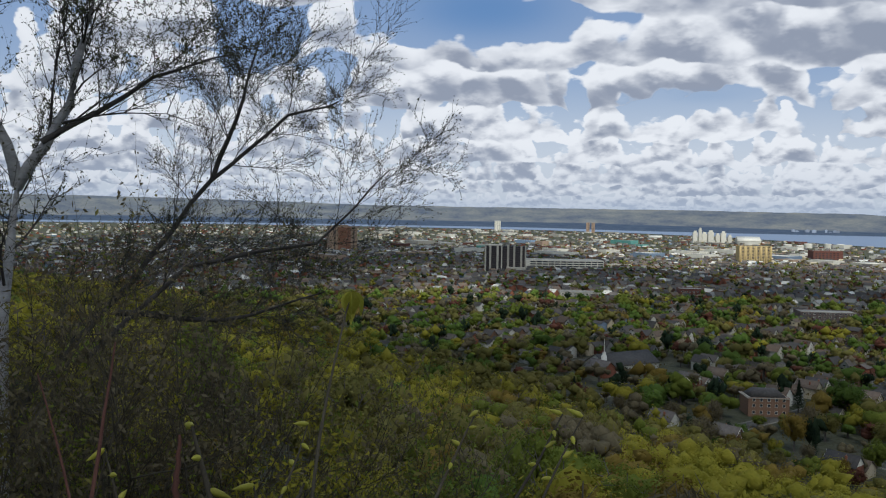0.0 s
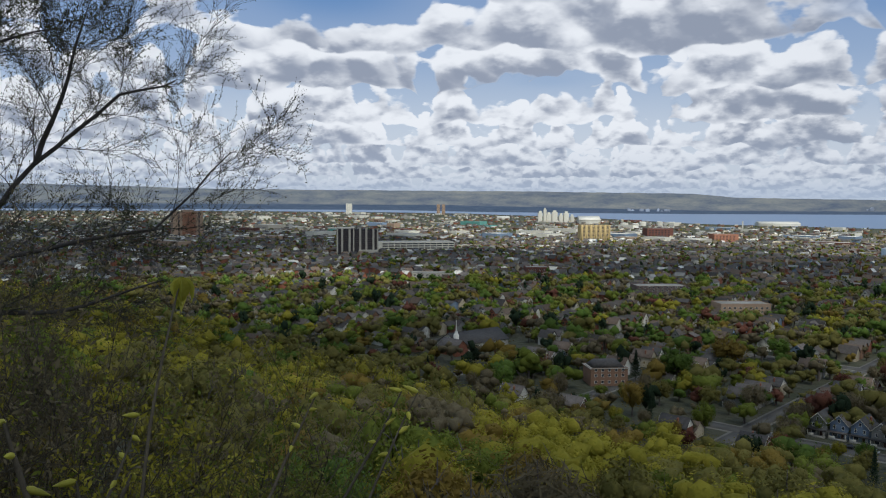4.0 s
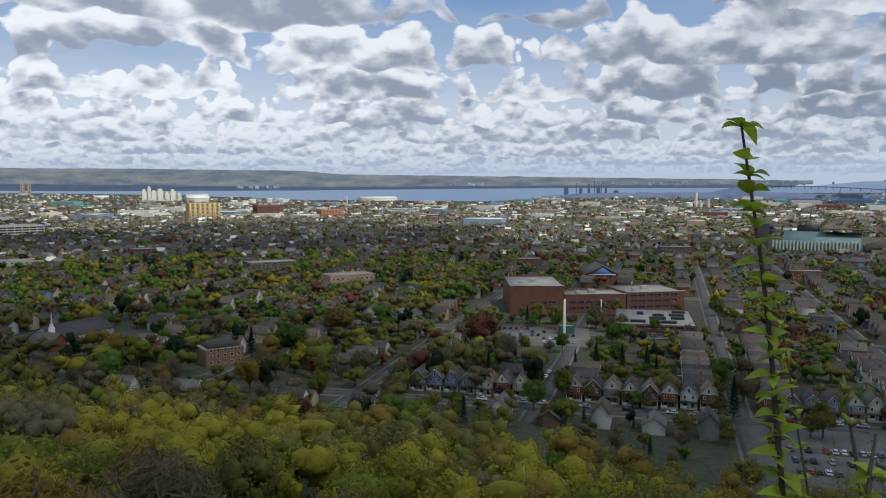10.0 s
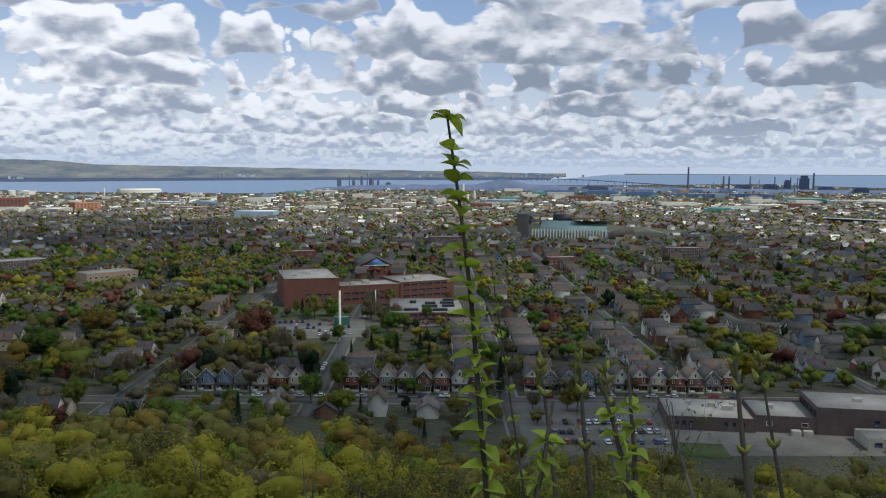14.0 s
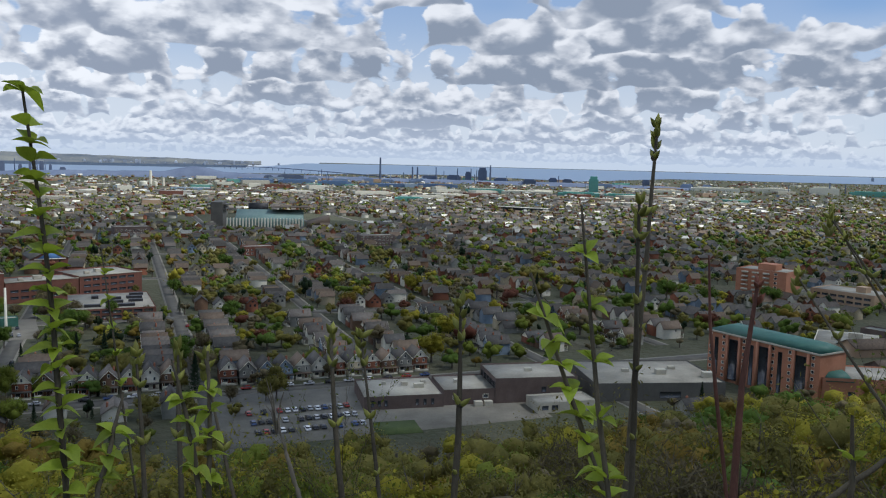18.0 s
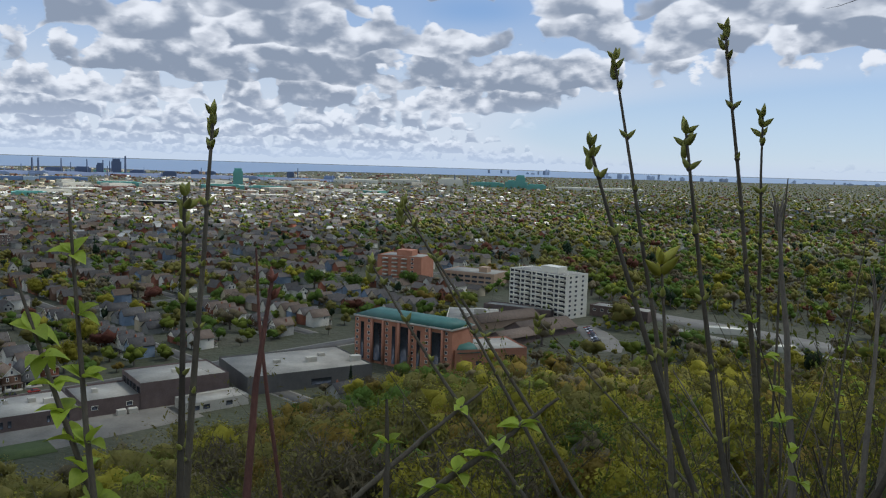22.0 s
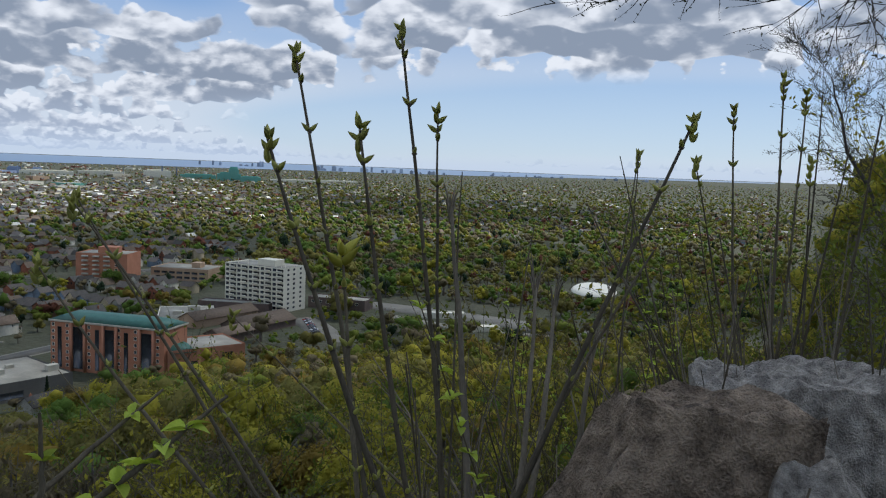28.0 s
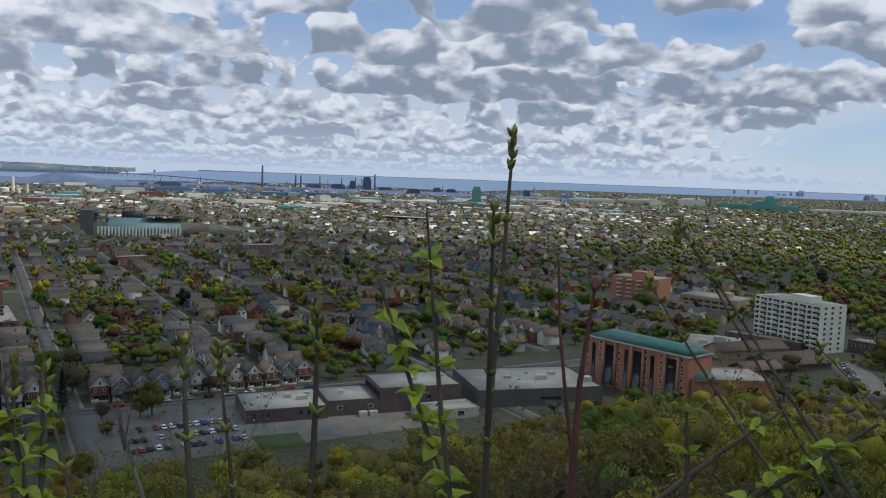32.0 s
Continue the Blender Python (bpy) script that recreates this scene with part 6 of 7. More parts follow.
# high bridge over the harbour mouth
root = new("road_bridge")
tagged(root, "long grey road bridge on tall piers", "bridge", kind="structure")
bp = [(math.sin(radians(a)) * d, math.cos(radians(a)) * d, H + d * t) for a, d, t in ((a, float(reach(-t + 0.0034)), t) for a, _, t in ((58.6, 4120, -0.0082), (60.5, 4060, -0.0084), (62.6, 3950, -0.0094), (65.5, 3850, -0.0122), (68.9, 3700, -0.0158), (70.5, 3600, -0.0178)))]
for p, q in zip(bp[:-1], bp[1:]):
    tb = Tubes()
    tb.add([p, q], [1.7, 1.7], 4)
    part("deck", tb.mesh("deck", [STEEL_HAZE]), root)
    for k in range(5):
        c = Vector(p).lerp(Vector(q), k / 5)
        tb = Tubes()
        tb.add([(c.x, c.y, float(bowl(math.hypot(c.x, c.y))) - 1), tuple(c)], [1.2, 1.0], 6)
        part("pier", tb.mesh("pier", [STEEL_HAZE]), root)
# small plant between the mills
rw = random.Random(14)
for k in range(20):
    chimney("gantry_mast", "thin grey steelworks mast", rw.uniform(62, 91), rw.uniform(2900, 3120), rw.uniform(0.8, 1.6), rw.uniform(16, 38), FAR_STEEL if k % 2 else STEEL_HAZE)
works("works_shed", "small grey works shed, paled with painted haze", [(rw.uniform(60, 92), rw.uniform(2880, 3100), rw.uniform(20, 60), 24, rw.uniform(7, 17)) for k in range(14)], FAR_STEEL)
# towns on the far shore: pale blocks with haze put into their colour
HAZE_BLOCK = surface("haze_tinted_blocks", (0.26, 0.31, 0.38), (0.42, 0.46, 0.52), 0.02, 1.0, vary=0.3)
rt = np.random.default_rng(3)
for a0, a1, n, d0, tan0, hmax in ((22.5, 25.5, 12, 4380, -0.0125, 22), (37, 39.5, 12, 4560, -0.0095, 26), (47, 58, 26, 4600, -0.0085, 26), (100, 106, 10, 4050, -0.0085, 34), (109, 118, 22, 3900, -0.0105, 34), (121, 133, 18, 4000, -0.0085, 20), (58, 63, 8, 4640, -0.006, 22)):
    for k in range(n):
        a, h = rt.uniform(a0, a1), rt.uniform(0.4, 1.0) * hmax
        w0 = rt.uniform(8, 22)
        d = d0 + rt.uniform(-20, 20)
        ob = new("far_tower", boxes("far_tower", [(-w0 / 2, 0, -6, w0 / 2, 12, h, 0), (-w0 / 5, 3, h - 0.5, w0 / 5, 9, h + 2.5, 0)], [HAZE_BLOCK], 0.3))
        ob.matrix_basis = pose(d * math.sin(radians(a)), d * math.cos(radians(a)), H + d * tan0, 0, 0, -a)
        tagged(ob, "pale tower block on the far shore, haze painted in", "building")

# ---- streets, lots, cars ----
def ribbon(name, label, pts, width, mat, lift):
    """A strip of paving along points, with its edges square to the way."""
    P = [Vector((x, y, 0)) for x, y in pts]
    v, f = [], []
    for i, p in enumerate(P):
        way = (P[min(i + 1, len(P) - 1)] - P[max(i - 1, 0)]).normalized()
        s = Vector((-way.y, way.x, 0)) * width / 2
        z = float(bowl(p.length)) + lift
        v += [(p.x - s.x, p.y - s.y, z), (p.x + s.x, p.y + s.y, z), (p.x - s.x, p.y - s.y, z - 0.5), (p.x + s.x, p.y + s.y, z - 0.5)]
        if i:
            o = 4 * (i - 1)
            f += [(o, o + 4, o + 5, o + 1), (o, o + 2, o + 6, o + 4), (o + 1, o + 5, o + 7, o + 3)]
    return tagged(new(name, mesh_of(name, v, [(np.array(f), 0)], [mat])), label, "road", kind="structure")


for s in range(-9, 9):
    vs = STREET0 + STREET_GAP * s
    pts = [uv(uu, vs) for uu in np.arange(150, 1750, 50)]
    pts = [p for p in pts if math.hypot(*p) > float(toe(math.degrees(math.atan2(p[0], p[1])))) + 6 and -30 < math.degrees(math.atan2(p[0], p[1])) < 103 and clear_of_plots(np.array([p[0]]), np.array([p[1]]), -8)[0]]
    if len(pts) > 2:
        ribbon("road_avenue", "worn grey asphalt side street", pts, 6.6, ROAD_MAT, 0.06)
        ribbon("pavement_avenue", "concrete pavement along the side street", pts, 9.0, KERB, 0.05)
for c in range(0, 5):
    us = CROSS0 + CROSS_GAP * c
    pts = [uv(us, vv) for vv in np.arange(-700, 700, 50)]
    pts = [p for p in pts if math.hypot(*p) > float(toe(math.degrees(math.atan2(p[0], p[1])))) + 6 and (26 if c == 0 else -30) < math.degrees(math.atan2(p[0], p[1])) < 103 and clear_of_plots(np.array([p[0]]), np.array([p[1]]), -8)[0]]
    if len(pts) > 2:
        ribbon("road_cross", "asphalt cross street below the slope", pts, 8.5, ROAD_MAT, 0.075)
        ribbon("pavement_cross", "concrete pavement along the cross street", pts, 12, KERB, 0.055)
ribbon("road_railside", "grey service road by the railway yard", [(505, -200), (470, -228), (435, -252), (400, -272), (350, -300)], 26, ASPHALT, 0.07)
ribbon("road_service", "pale gravel service road", [(455, -205), (412, -226), (385, -250), (360, -275)], 9, KERB, 0.09)
ribbon("road_parking_hall", "grey parking strip beside the brown halls", [(462, -150), (440, -152), (412, -150), (395, -142)], 18, ASPHALT, 0.08)
tagged(new("pavement_school_lot", boxes("pavement_school_lot", [(-40, -27, -0.6, 78, 34, 0.10, 0)], [ASPHALT])), "wide pale grey asphalt school yard and car park", "pavement", kind="structure").matrix_basis = pose(*uv(285, 70), 0, 0, 0, -52)
tagged(new("lawn_school", boxes("lawn_school", [(-8, -7, 0.0, 8, 7, 0.14, 0)], [GRASS])), "small fenced green play court", "lawn", kind="structure").matrix_basis = pose(262, 92, 0, 0, 0, -58)
tagged(new("pavement_hospital_lot", boxes("pavement_hospital_lot", [(-34, -26, -0.5, 30, 30, 0.09, 0)], [ASPHALT])), "grey hospital car park full of cars", "pavement", kind="structure").matrix_basis = pose(326, 345, 0, 0, 0, -44)
tagged(new("lawn_hospital", boxes("lawn_hospital", [(-22, -8, -0.4, 22, 10, 0.12, 0)], [GRASS])), "curved green lawn before the hospital", "lawn", kind="structure").matrix_basis = pose(362, 382, 0, 0, 0, -40)

CAR_PAINT = [surface("car_" + n, a, b, 1.0, 0.25, spec=0.6) for n, a, b in (("white", (0.7, 0.7, 0.7), (0.76, 0.76, 0.75)), ("black", (0.015, 0.015, 0.017), (0.03, 0.03, 0.032)), ("silver", (0.38, 0.39, 0.4), (0.46, 0.47, 0.48)), ("red", (0.28, 0.03, 0.025), (0.34, 0.04, 0.03)), ("blue", (0.04, 0.07, 0.17), (0.06, 0.1, 0.22)))]
CAR_WORD = ("white", "black", "silver", "red", "dark blue")
RUBBER = surface("rubber", (0.015, 0.015, 0.015), (0.03, 0.03, 0.03), 2, 0.9)


def car_kind(k):
    root = new("car")
    tagged(root, f"{CAR_WORD[k]} car parked on the asphalt", "car", "cars on the lots")
    bm = bmesh.new()
    pr = [(-2.2, 0.35), (2.2, 0.35), (2.25, 0.8), (1.2, 0.95), (-1.9, 1.0), (-2.25, 0.85)]
    f = bm.faces.new([bm.verts.new((x, -0.88, z)) for x, z in pr])
    g = bmesh.ops.extrude_face_region(bm, geom=[f])
    bmesh.ops.translate(bm, verts=[e for e in g["geom"] if isinstance(e, bmesh.types.BMVert)], vec=(0, 1.76, 0))
    bmesh.ops.recalc_face_normals(bm, faces=bm.faces[:])
    bmesh.ops.bevel(bm, geom=bm.edges[:], offset=0.08, segments=1, affect="EDGES")
    part("body", bm_mesh("body", bm, [CAR_PAINT[k]]), root)
    part("cabin", mesh_of("cabin", [(-1.85, -0.8, 0.95), (1.1, -0.8, 0.93), (1.1, 0.8, 0.93), (-1.85, 0.8, 0.95), (-1.4, -0.66, 1.42), (0.35, -0.66, 1.42), (0.35, 0.66, 1.42), (-1.4, 0.66, 1.42)], [(BOX_F, 0)], [GLASS]), root)
    part("car_roof", boxes("car_roof", [(-1.42, -0.67, 1.4, 0.37, 0.67, 1.47, 0)], [CAR_PAINT[k]], 0.02), root)
    for x in (-1.4, 1.4):
        for y in (-0.8, 0.8):
            tb = Tubes()
            tb.add([(x, y - 0.1, 0.33), (x, y + 0.1, 0.33)], [0.33, 0.33], 10)
            tb.add([(x, y - 0.1, 0.33), (x, y - 0.101, 0.33)], [0.33, 0.02], 10)
            part("wheel", tb.mesh("wheel", [RUBBER]), root)
    return root


CARS = [car_kind(k) for k in range(5)]
CAR_USED = [False] * 5
rc = random.Random(9)


def car(x, y, turn, z):
    k = rc.choice((0, 1, 1, 2, 2, 3, 4, 1))
    if not CAR_USED[k]:
        CAR_USED[k] = True
        CARS[k].matrix_basis = pose(x, y, z, 0, 0, turn)
    else:
        copy_thing(CARS[k], pose(x, y, z, 0, 0, turn))


for r in range(3):
    for k in range(14):
        if rc.random() < 0.8:
            car(*uv(270 + r * 11 + rc.uniform(-0.4, 0.4), 42 + k * 2.8), -52 + 90, 0.1)
for r in range(5):
    for k in range(14):
        if rc.random() < 0.55:
            a = radians(-44)
            lx, ly = -24 + k * 3.4, -18 + r * 10
            car(326 + lx * math.cos(a) - ly * math.sin(a), 345 + lx * math.sin(a) + ly * math.cos(a), -44 + 90, 0.1)
for k in range(12):
    car(418 + k * 3.2, -146 - k * 0.6 + (k % 2) * 0.3, 96, 0.08)
for k in range(26):
    vv = -90 + k * 8.5
    if abs(vv - STREET0) > 8:
        car(*uv(CROSS0 + 4.2, vv), -142 + 90 + 180, 0.09)
for s in (0, -1, 1):
    for k in range(10):
        p = uv(360 + k * 11 + rc.uniform(-2, 2), STREET0 + s * STREET_GAP + rc.choice((-3.6, 3.6)))
        if clear_of_plots(np.array([p[0]]), np.array([p[1]]), -4)[0] and rc.random() < 0.7:
            car(*p, 90 - 52, 0.07)
# street lamps and poles by the railway yard
for x, y, h in ((520, -172, 14), (505, -185, 14), (487, -205, 15), (468, -240, 14), (448, -262, 16), (478, -300, 18), (530, -336, 24), (463, -290, 15)):
    tb = Tubes()
    tb.add([(0, 0, 0), (0, 0, h)], [0.22, 0.12], 8)
    tb.add([(-1.0, 0, h - 0.8), (1.0, 0, h - 0.8)], [0.08, 0.08], 5)
    ob = new("utility_pole", tb.mesh("utility_pole", [KERB]))
    ob.location = (x, y, 0)
    tagged(ob, "tall pale grey pole with a short crossarm", "pole")

# ---- plants, rocks and trees close to the lookout ----
STEM = surface("shoot_bark", (0.045, 0.036, 0.021), (0.095, 0.08, 0.05), 30, 0.8, 0.3, vary=0.3, stretch=(1, 1, 0.25))
STEM_RED = surface("red_bark", (0.075, 0.03, 0.02), (0.13, 0.055, 0.035), 30, 0.8, 0.3, vary=0.2, stretch=(1, 1, 0.25))
STEM_DEAD = surface("dead_wood", (0.10, 0.085, 0.06), (0.20, 0.17, 0.125), 25, 0.9, 0.4, vary=0.2, stretch=(1, 1, 0.2))
LEAF_FRESH = surface("fresh_leaf", (0.27, 0.35, 0.026), (0.40, 0.48, 0.045), 40, 0.55, 0.1, vary=0.3, spec=0.4, translucent=0.4)
BUD = surface("opening_bud", (0.18, 0.19, 0.033), (0.31, 0.30, 0.06), 60, 0.6, 0.1, vary=0.3, translucent=0.15)
BUD_YEL = surface("yellow_bud", (0.33, 0.32, 0.03), (0.45, 0.42, 0.06), 60, 0.6, 0.1, vary=0.25, translucent=0.3)
BUD_RED = surface("red_bud", (0.16, 0.055, 0.035), (0.24, 0.09, 0.05), 60, 0.7, 0.1, vary=0.25)
rs5 = random.Random(21)


def leaf_mesh(name, length, width, fold, curl, mat):
    """A pointed leaf along +y from the origin, folded on its rib and curling down."""
    v, f = [], []
    prof = (0.08, 0.72, 1.0, 0.94, 0.60, 0.03)
    for i, p in enumerate(prof):
        t = i / (len(prof) - 1)
        y, z = length * t, -curl * length * t * t
        v += [(-width / 2 * p, y, z + fold * width * p), (0, y, z), (width / 2 * p, y, z + fold * width * p)]
        if i:
            o = 3 * (i - 1)
            f += [(o, o + 1, o + 4, o + 3), (o + 1, o + 2, o + 5, o + 4)]
    me = mesh_of(name, v, [(np.array(f), 0)], [mat])
    me.polygons.foreach_set("use_smooth", [True] * len(me.polygons))
    return me


def bud_mesh(name, length, width, mat):
    """A pointed swelling bud along +y."""
    tb = Tubes()
    tb.add([(0, 0, 0), (0, length * 0.25, 0), (0, length * 0.6, 0), (0, length, 0)], [width * 0.25, width * 0.5, width * 0.4, width * 0.04], 6)
    return tb.mesh(name, [mat])


LEAVES = [leaf_mesh("leaf", 0.038, 0.029, 0.30, c, LEAF_FRESH) for c in (0.4, 0.7, 1.0)]
LEAVES_M = [leaf_mesh("leaf", 0.024, 0.0185, 0.3, c, LEAF_FRESH) for c in (0.3, 0.6, 0.9)]
LEAVES_S = [leaf_mesh("leaf", 0.023, 0.015, 0.3, c, LEAF_FRESH) for c in (0.1, 0.4)]
LEAF_YEL = [leaf_mesh("leaf", 0.075, 0.045, 0.3, c, BUD_YEL) for c in (0.5, 0.9)]
BUDS = [bud_mesh("bud", 0.029, 0.0125, BUD), bud_mesh("bud", 0.023, 0.0105, BUD), bud_mesh("bud", 0.017, 0.008, BUD)]
BUDS_RED = [bud_mesh("bud", 0.017, 0.007, BUD_RED), bud_mesh("bud", 0.013, 0.006, BUD_RED)]
BUDS_YEL = [bud_mesh("bud", 0.055, 0.018, BUD_YEL), bud_mesh("bud", 0.03, 0.016, BUD_YEL)]
SHOOT_LABEL = {"leafy": "upright shoot with bright green curled young leaves", "leafy2": "shoot with fresh bright green leaf clusters", "sprig": "thin shoot with small light green leaves",
               "bud": "tall grey-brown shoot with opening green buds", "dead": "snapped dry brown stem with frayed tip", "thin": "thin bare grey-brown stem", "red": "thin reddish brown stem",
               "redbud": "dark red-brown shoot with pointed tip", "yelbud": "shoot with a yellow-green bud cluster", "leafbranch": "slanting shoot with small green leaves",
               "yleaf": "brown stem topped by a crumpled yellow leaf", "fur": "brown stem with drooping yellow-green leaf buds"}


def outward(at, spin, tilt, roll=0.0):
    """A pose at a place whose +y points out at the bearing spin, raised by tilt."""
    return Matrix.Translation(at) @ Matrix.Rotation(spin, 4, "Z") @ Matrix.Rotation(tilt, 4, "X") @ Matrix.Rotation(roll, 4, "Y")


def shoot(kind, tip, low, rad):
    """One shoot from the ground through low to tip, with its buds and leaves as parts."""
    tip, low, rad = Vector(tip), Vector(low), rad * (0.85 if kind == "leafy" else 0.66)
    down = low - tip
    foot = low + down * max(0.25, (low.z - 90.2) / max(0.15, -down.z) if down.z < -0.15 else 0.6)
    side = down.cross(Vector((0, 0, 1))).normalized() if down.cross(Vector((0, 0, 1))).length > 1e-4 else Vector((1, 0, 0))
    bow = rs5.uniform(-0.035, 0.035) * down.length
    root = new("shoot")
    root.location = foot
    tagged(root, SHOOT_LABEL[kind], "plant shoot", "shoots on the slope edge")

    def at(t):
        """A point on the shoot: 0 is the tip, 1 is low."""
        p = tip + down * t + side * bow * math.sin(math.pi * min(t, 1.4) / 1.4)
        return p - foot
    total = (foot - tip).length / down.length
    pts, rad_at, n = [], [], 16
    gap = 0.105 if kind not in ("leafy", "sprig", "leafy2") else 0.031
    for i in range(n + 1):
        t = total * (1 - i / n)
        p = at(t) + Vector((rs5.uniform(-1, 1), rs5.uniform(-1, 1), 0)) * rad * 0.35
        pts.append(p)
        rad_at.append(rad * (0.42 + 0.58 * min(1, t * 1.2 + 0.1)))
    mat = STEM_RED if kind in ("red", "redbud") else STEM_DEAD if kind == "dead" else STEM
    tb = Tubes()
    tb.add(pts, rad_at, 8)
    length = down.length
    nodes = np.arange(0.06, length * 1.05, gap)
    for s in nodes:                                   # swollen nodes
        if kind in ("bud", "thin", "yelbud"):
            c = at(s / length)
            tb.add([c - Vector((0, 0, rad * 0.9)), c, c + Vector((0, 0, rad * 0.9))], [rad * 0.6, rad * 1.15, rad * 0.6], 7)
    part("stem", tb.mesh("stem", [mat]), root)
    p0, spin = at(0.0), rs5.uniform(0, 3)
    if kind == "dead":
        for k in range(6):
            tb = Tubes()
            a = rs5.uniform(0, 6.28)
            e = p0 + Vector((math.cos(a) * 0.02, math.sin(a) * 0.02, rs5.uniform(0.02, 0.07)))
            tb.add([p0 - Vector((0, 0, 0.03)), p0 + (e - p0) * 0.5, e], [rad * 0.5, rad * 0.3, 0.0006], 4)
            part("splinter", tb.mesh("splinter", [STEM_DEAD]), root)
        return
    if kind in ("bud", "redbud", "yelbud"):
        col = BUDS_RED if kind == "redbud" else BUDS_YEL if kind == "yelbud" else BUDS
        for k in range(8 if kind == "bud" else 6):
            a = spin + k * 2.4
            part("bud", col[0 if k % 2 else min(1, len(col) - 1)], root, outward(p0 - Vector((0, 0, 0.02 * (k // 3))), a, radians(rs5.uniform(28, 84))))
    if kind in ("yleaf",):
        for k in range(5):
            part("leaf", LEAF_YEL[k % 2], root, outward(p0, spin + k * 1.3, radians(rs5.uniform(-85, -35))))
    if kind == "fur":
        for k in range(4):
            c = at(k * 0.07 / length)
            part("bud", BUDS_YEL[k % 2], root, outward(c, spin + k * 2.2, radians(rs5.uniform(-40, 25))))
    for k, s in enumerate(nodes):
        c, a = at(s / length), spin + k * 1.571
        if c.z + foot.z < 90.9:
            break
        for half in (0, math.pi):
            if kind == "leafy":
                if k % 2 or k > 6:
                    part("leaf", LEAVES_M[rs5.randrange(3)], root, outward(c, a + half + rs5.uniform(0.6, 1.2), radians(rs5.uniform(-15, 45)), rs5.uniform(-0.6, 0.6)))
                part("leaf", LEAVES[rs5.randrange(3)], root, outward(c, a + half + rs5.uniform(-0.3, 0.3), radians(rs5.uniform(15, 70)), rs5.uniform(-0.7, 0.7)))
            elif kind == "leafy2":
                part("leaf", LEAVES_M[rs5.randrange(3)], root, outward(c, a + half + rs5.uniform(0.5, 1.1), radians(rs5.uniform(-10, 45)), rs5.uniform(-0.6, 0.6)))
                part("leaf", LEAVES_M[rs5.randrange(3)], root, outward(c, a + half + rs5.uniform(-0.4, 0.4), radians(rs5.uniform(10, 65)), rs5.uniform(-0.4, 0.4)))
            elif kind in ("sprig", "leafbranch") and k % 2 == 0:
                for j in range(2):
                    part("leaf", LEAVES_S[j], root, outward(c, a + half + rs5.uniform(-0.8, 0.8), radians(rs5.uniform(0, 60)), rs5.uniform(-0.5, 0.5)))
            elif kind in ("bud", "yelbud") and (k < 6):
                part("bud", BUDS[1 if k < 2 else 2], root, outward(c, a + half, radians(rs5.uniform(35, 60))))
            elif kind in ("thin", "redbud") and k % 2 and half == 0:
                part("bud", (BUDS if kind == "thin" else BUDS_RED)[-1], root, outward(c, a, radians(45)))
    if kind == "leafy":
        for k in range(4):
            part("leaf", LEAVES[k % 3], root, outward(p0, spin + k * 1.6, radians(rs5.uniform(5, 40))))


shoot("leafy", (1.476, 1.144, 92.095), (1.348, 0.976, 91.475), 0.0055)
shoot("sprig", (1.845, 1.296, 91.796), (1.704, 1.108, 91.329), 0.0040)
shoot("bud", (1.536, 0.976, 91.652), (1.412, 0.872, 91.483), 0.0060)
shoot("bud", (1.569, 0.916, 91.660), (1.444, 0.825, 91.504), 0.0065)
shoot("leafy2", (1.383, 0.736, 91.715), (1.299, 0.684, 91.569), 0.0055)
shoot("leafy2", (1.283, 0.804, 91.674), (1.198, 0.778, 91.575), 0.0055)
shoot("bud", (1.670, 0.671, 91.691), (1.576, 0.610, 91.502), 0.0075)
shoot("leafy2", (1.314, 0.749, 91.717), (1.250, 0.672, 91.574), 0.0055)
shoot("bud", (1.584, 0.873, 91.647), (1.514, 0.775, 91.455), 0.0050)
shoot("bud", (1.816, 0.674, 91.655), (1.662, 0.574, 91.415), 0.0055)
shoot("bud", (1.657, 0.433, 91.760), (1.526, 0.408, 91.489), 0.0080)
shoot("dead", (1.625, 0.754, 91.542), (1.606, 0.702, 91.425), 0.0060)
shoot("leafy2", (1.352, 0.263, 91.863), (1.255, 0.149, 91.627), 0.0050)
shoot("sprig", (1.322, 0.201, 91.950), (1.209, 0.144, 91.646), 0.0045)
shoot("bud", (1.931, 0.142, 92.071), (1.719, 0.158, 91.435), 0.0085)
shoot("bud", (1.730, 0.155, 91.938), (1.591, 0.139, 91.517), 0.0075)
shoot("red", (1.680, 0.046, 91.864), (1.638, 0.019, 91.646), 0.0045)
shoot("redbud", (1.357, 0.001, 91.862), (1.266, 0.014, 91.636), 0.0065)
shoot("bud", (2.365, -0.231, 91.895), (1.985, -0.531, 91.397), 0.0060)
shoot("bud", (2.263, -0.158, 91.772), (1.957, -0.436, 91.388), 0.0060)
shoot("leafbranch", (1.529, -0.142, 91.677), (1.490, -0.139, 91.560), 0.0060)
shoot("leafy2", (1.382, -0.338, 91.719), (1.343, -0.184, 91.625), 0.0060)
shoot("bud", (2.452, -0.247, 91.899), (2.046, -0.563, 91.292), 0.0060)
shoot("bud", (2.554, -0.624, 91.591), (2.128, -0.905, 91.263), 0.0050)
shoot("thin", (2.691, -0.215, 91.446), (2.363, -0.434, 91.180), 0.0030)
shoot("bud", (1.792, -0.497, 92.036), (1.529, -0.618, 91.494), 0.0075)
shoot("bud", (2.032, -0.618, 92.215), (1.756, -0.674, 91.394), 0.0075)
shoot("bud", (2.036, -0.848, 92.285), (1.779, -0.845, 91.368), 0.0080)
shoot("bud", (1.692, -0.620, 92.058), (1.513, -0.654, 91.497), 0.0070)
shoot("bud", (2.052, -0.950, 92.116), (1.816, -0.873, 91.350), 0.0065)
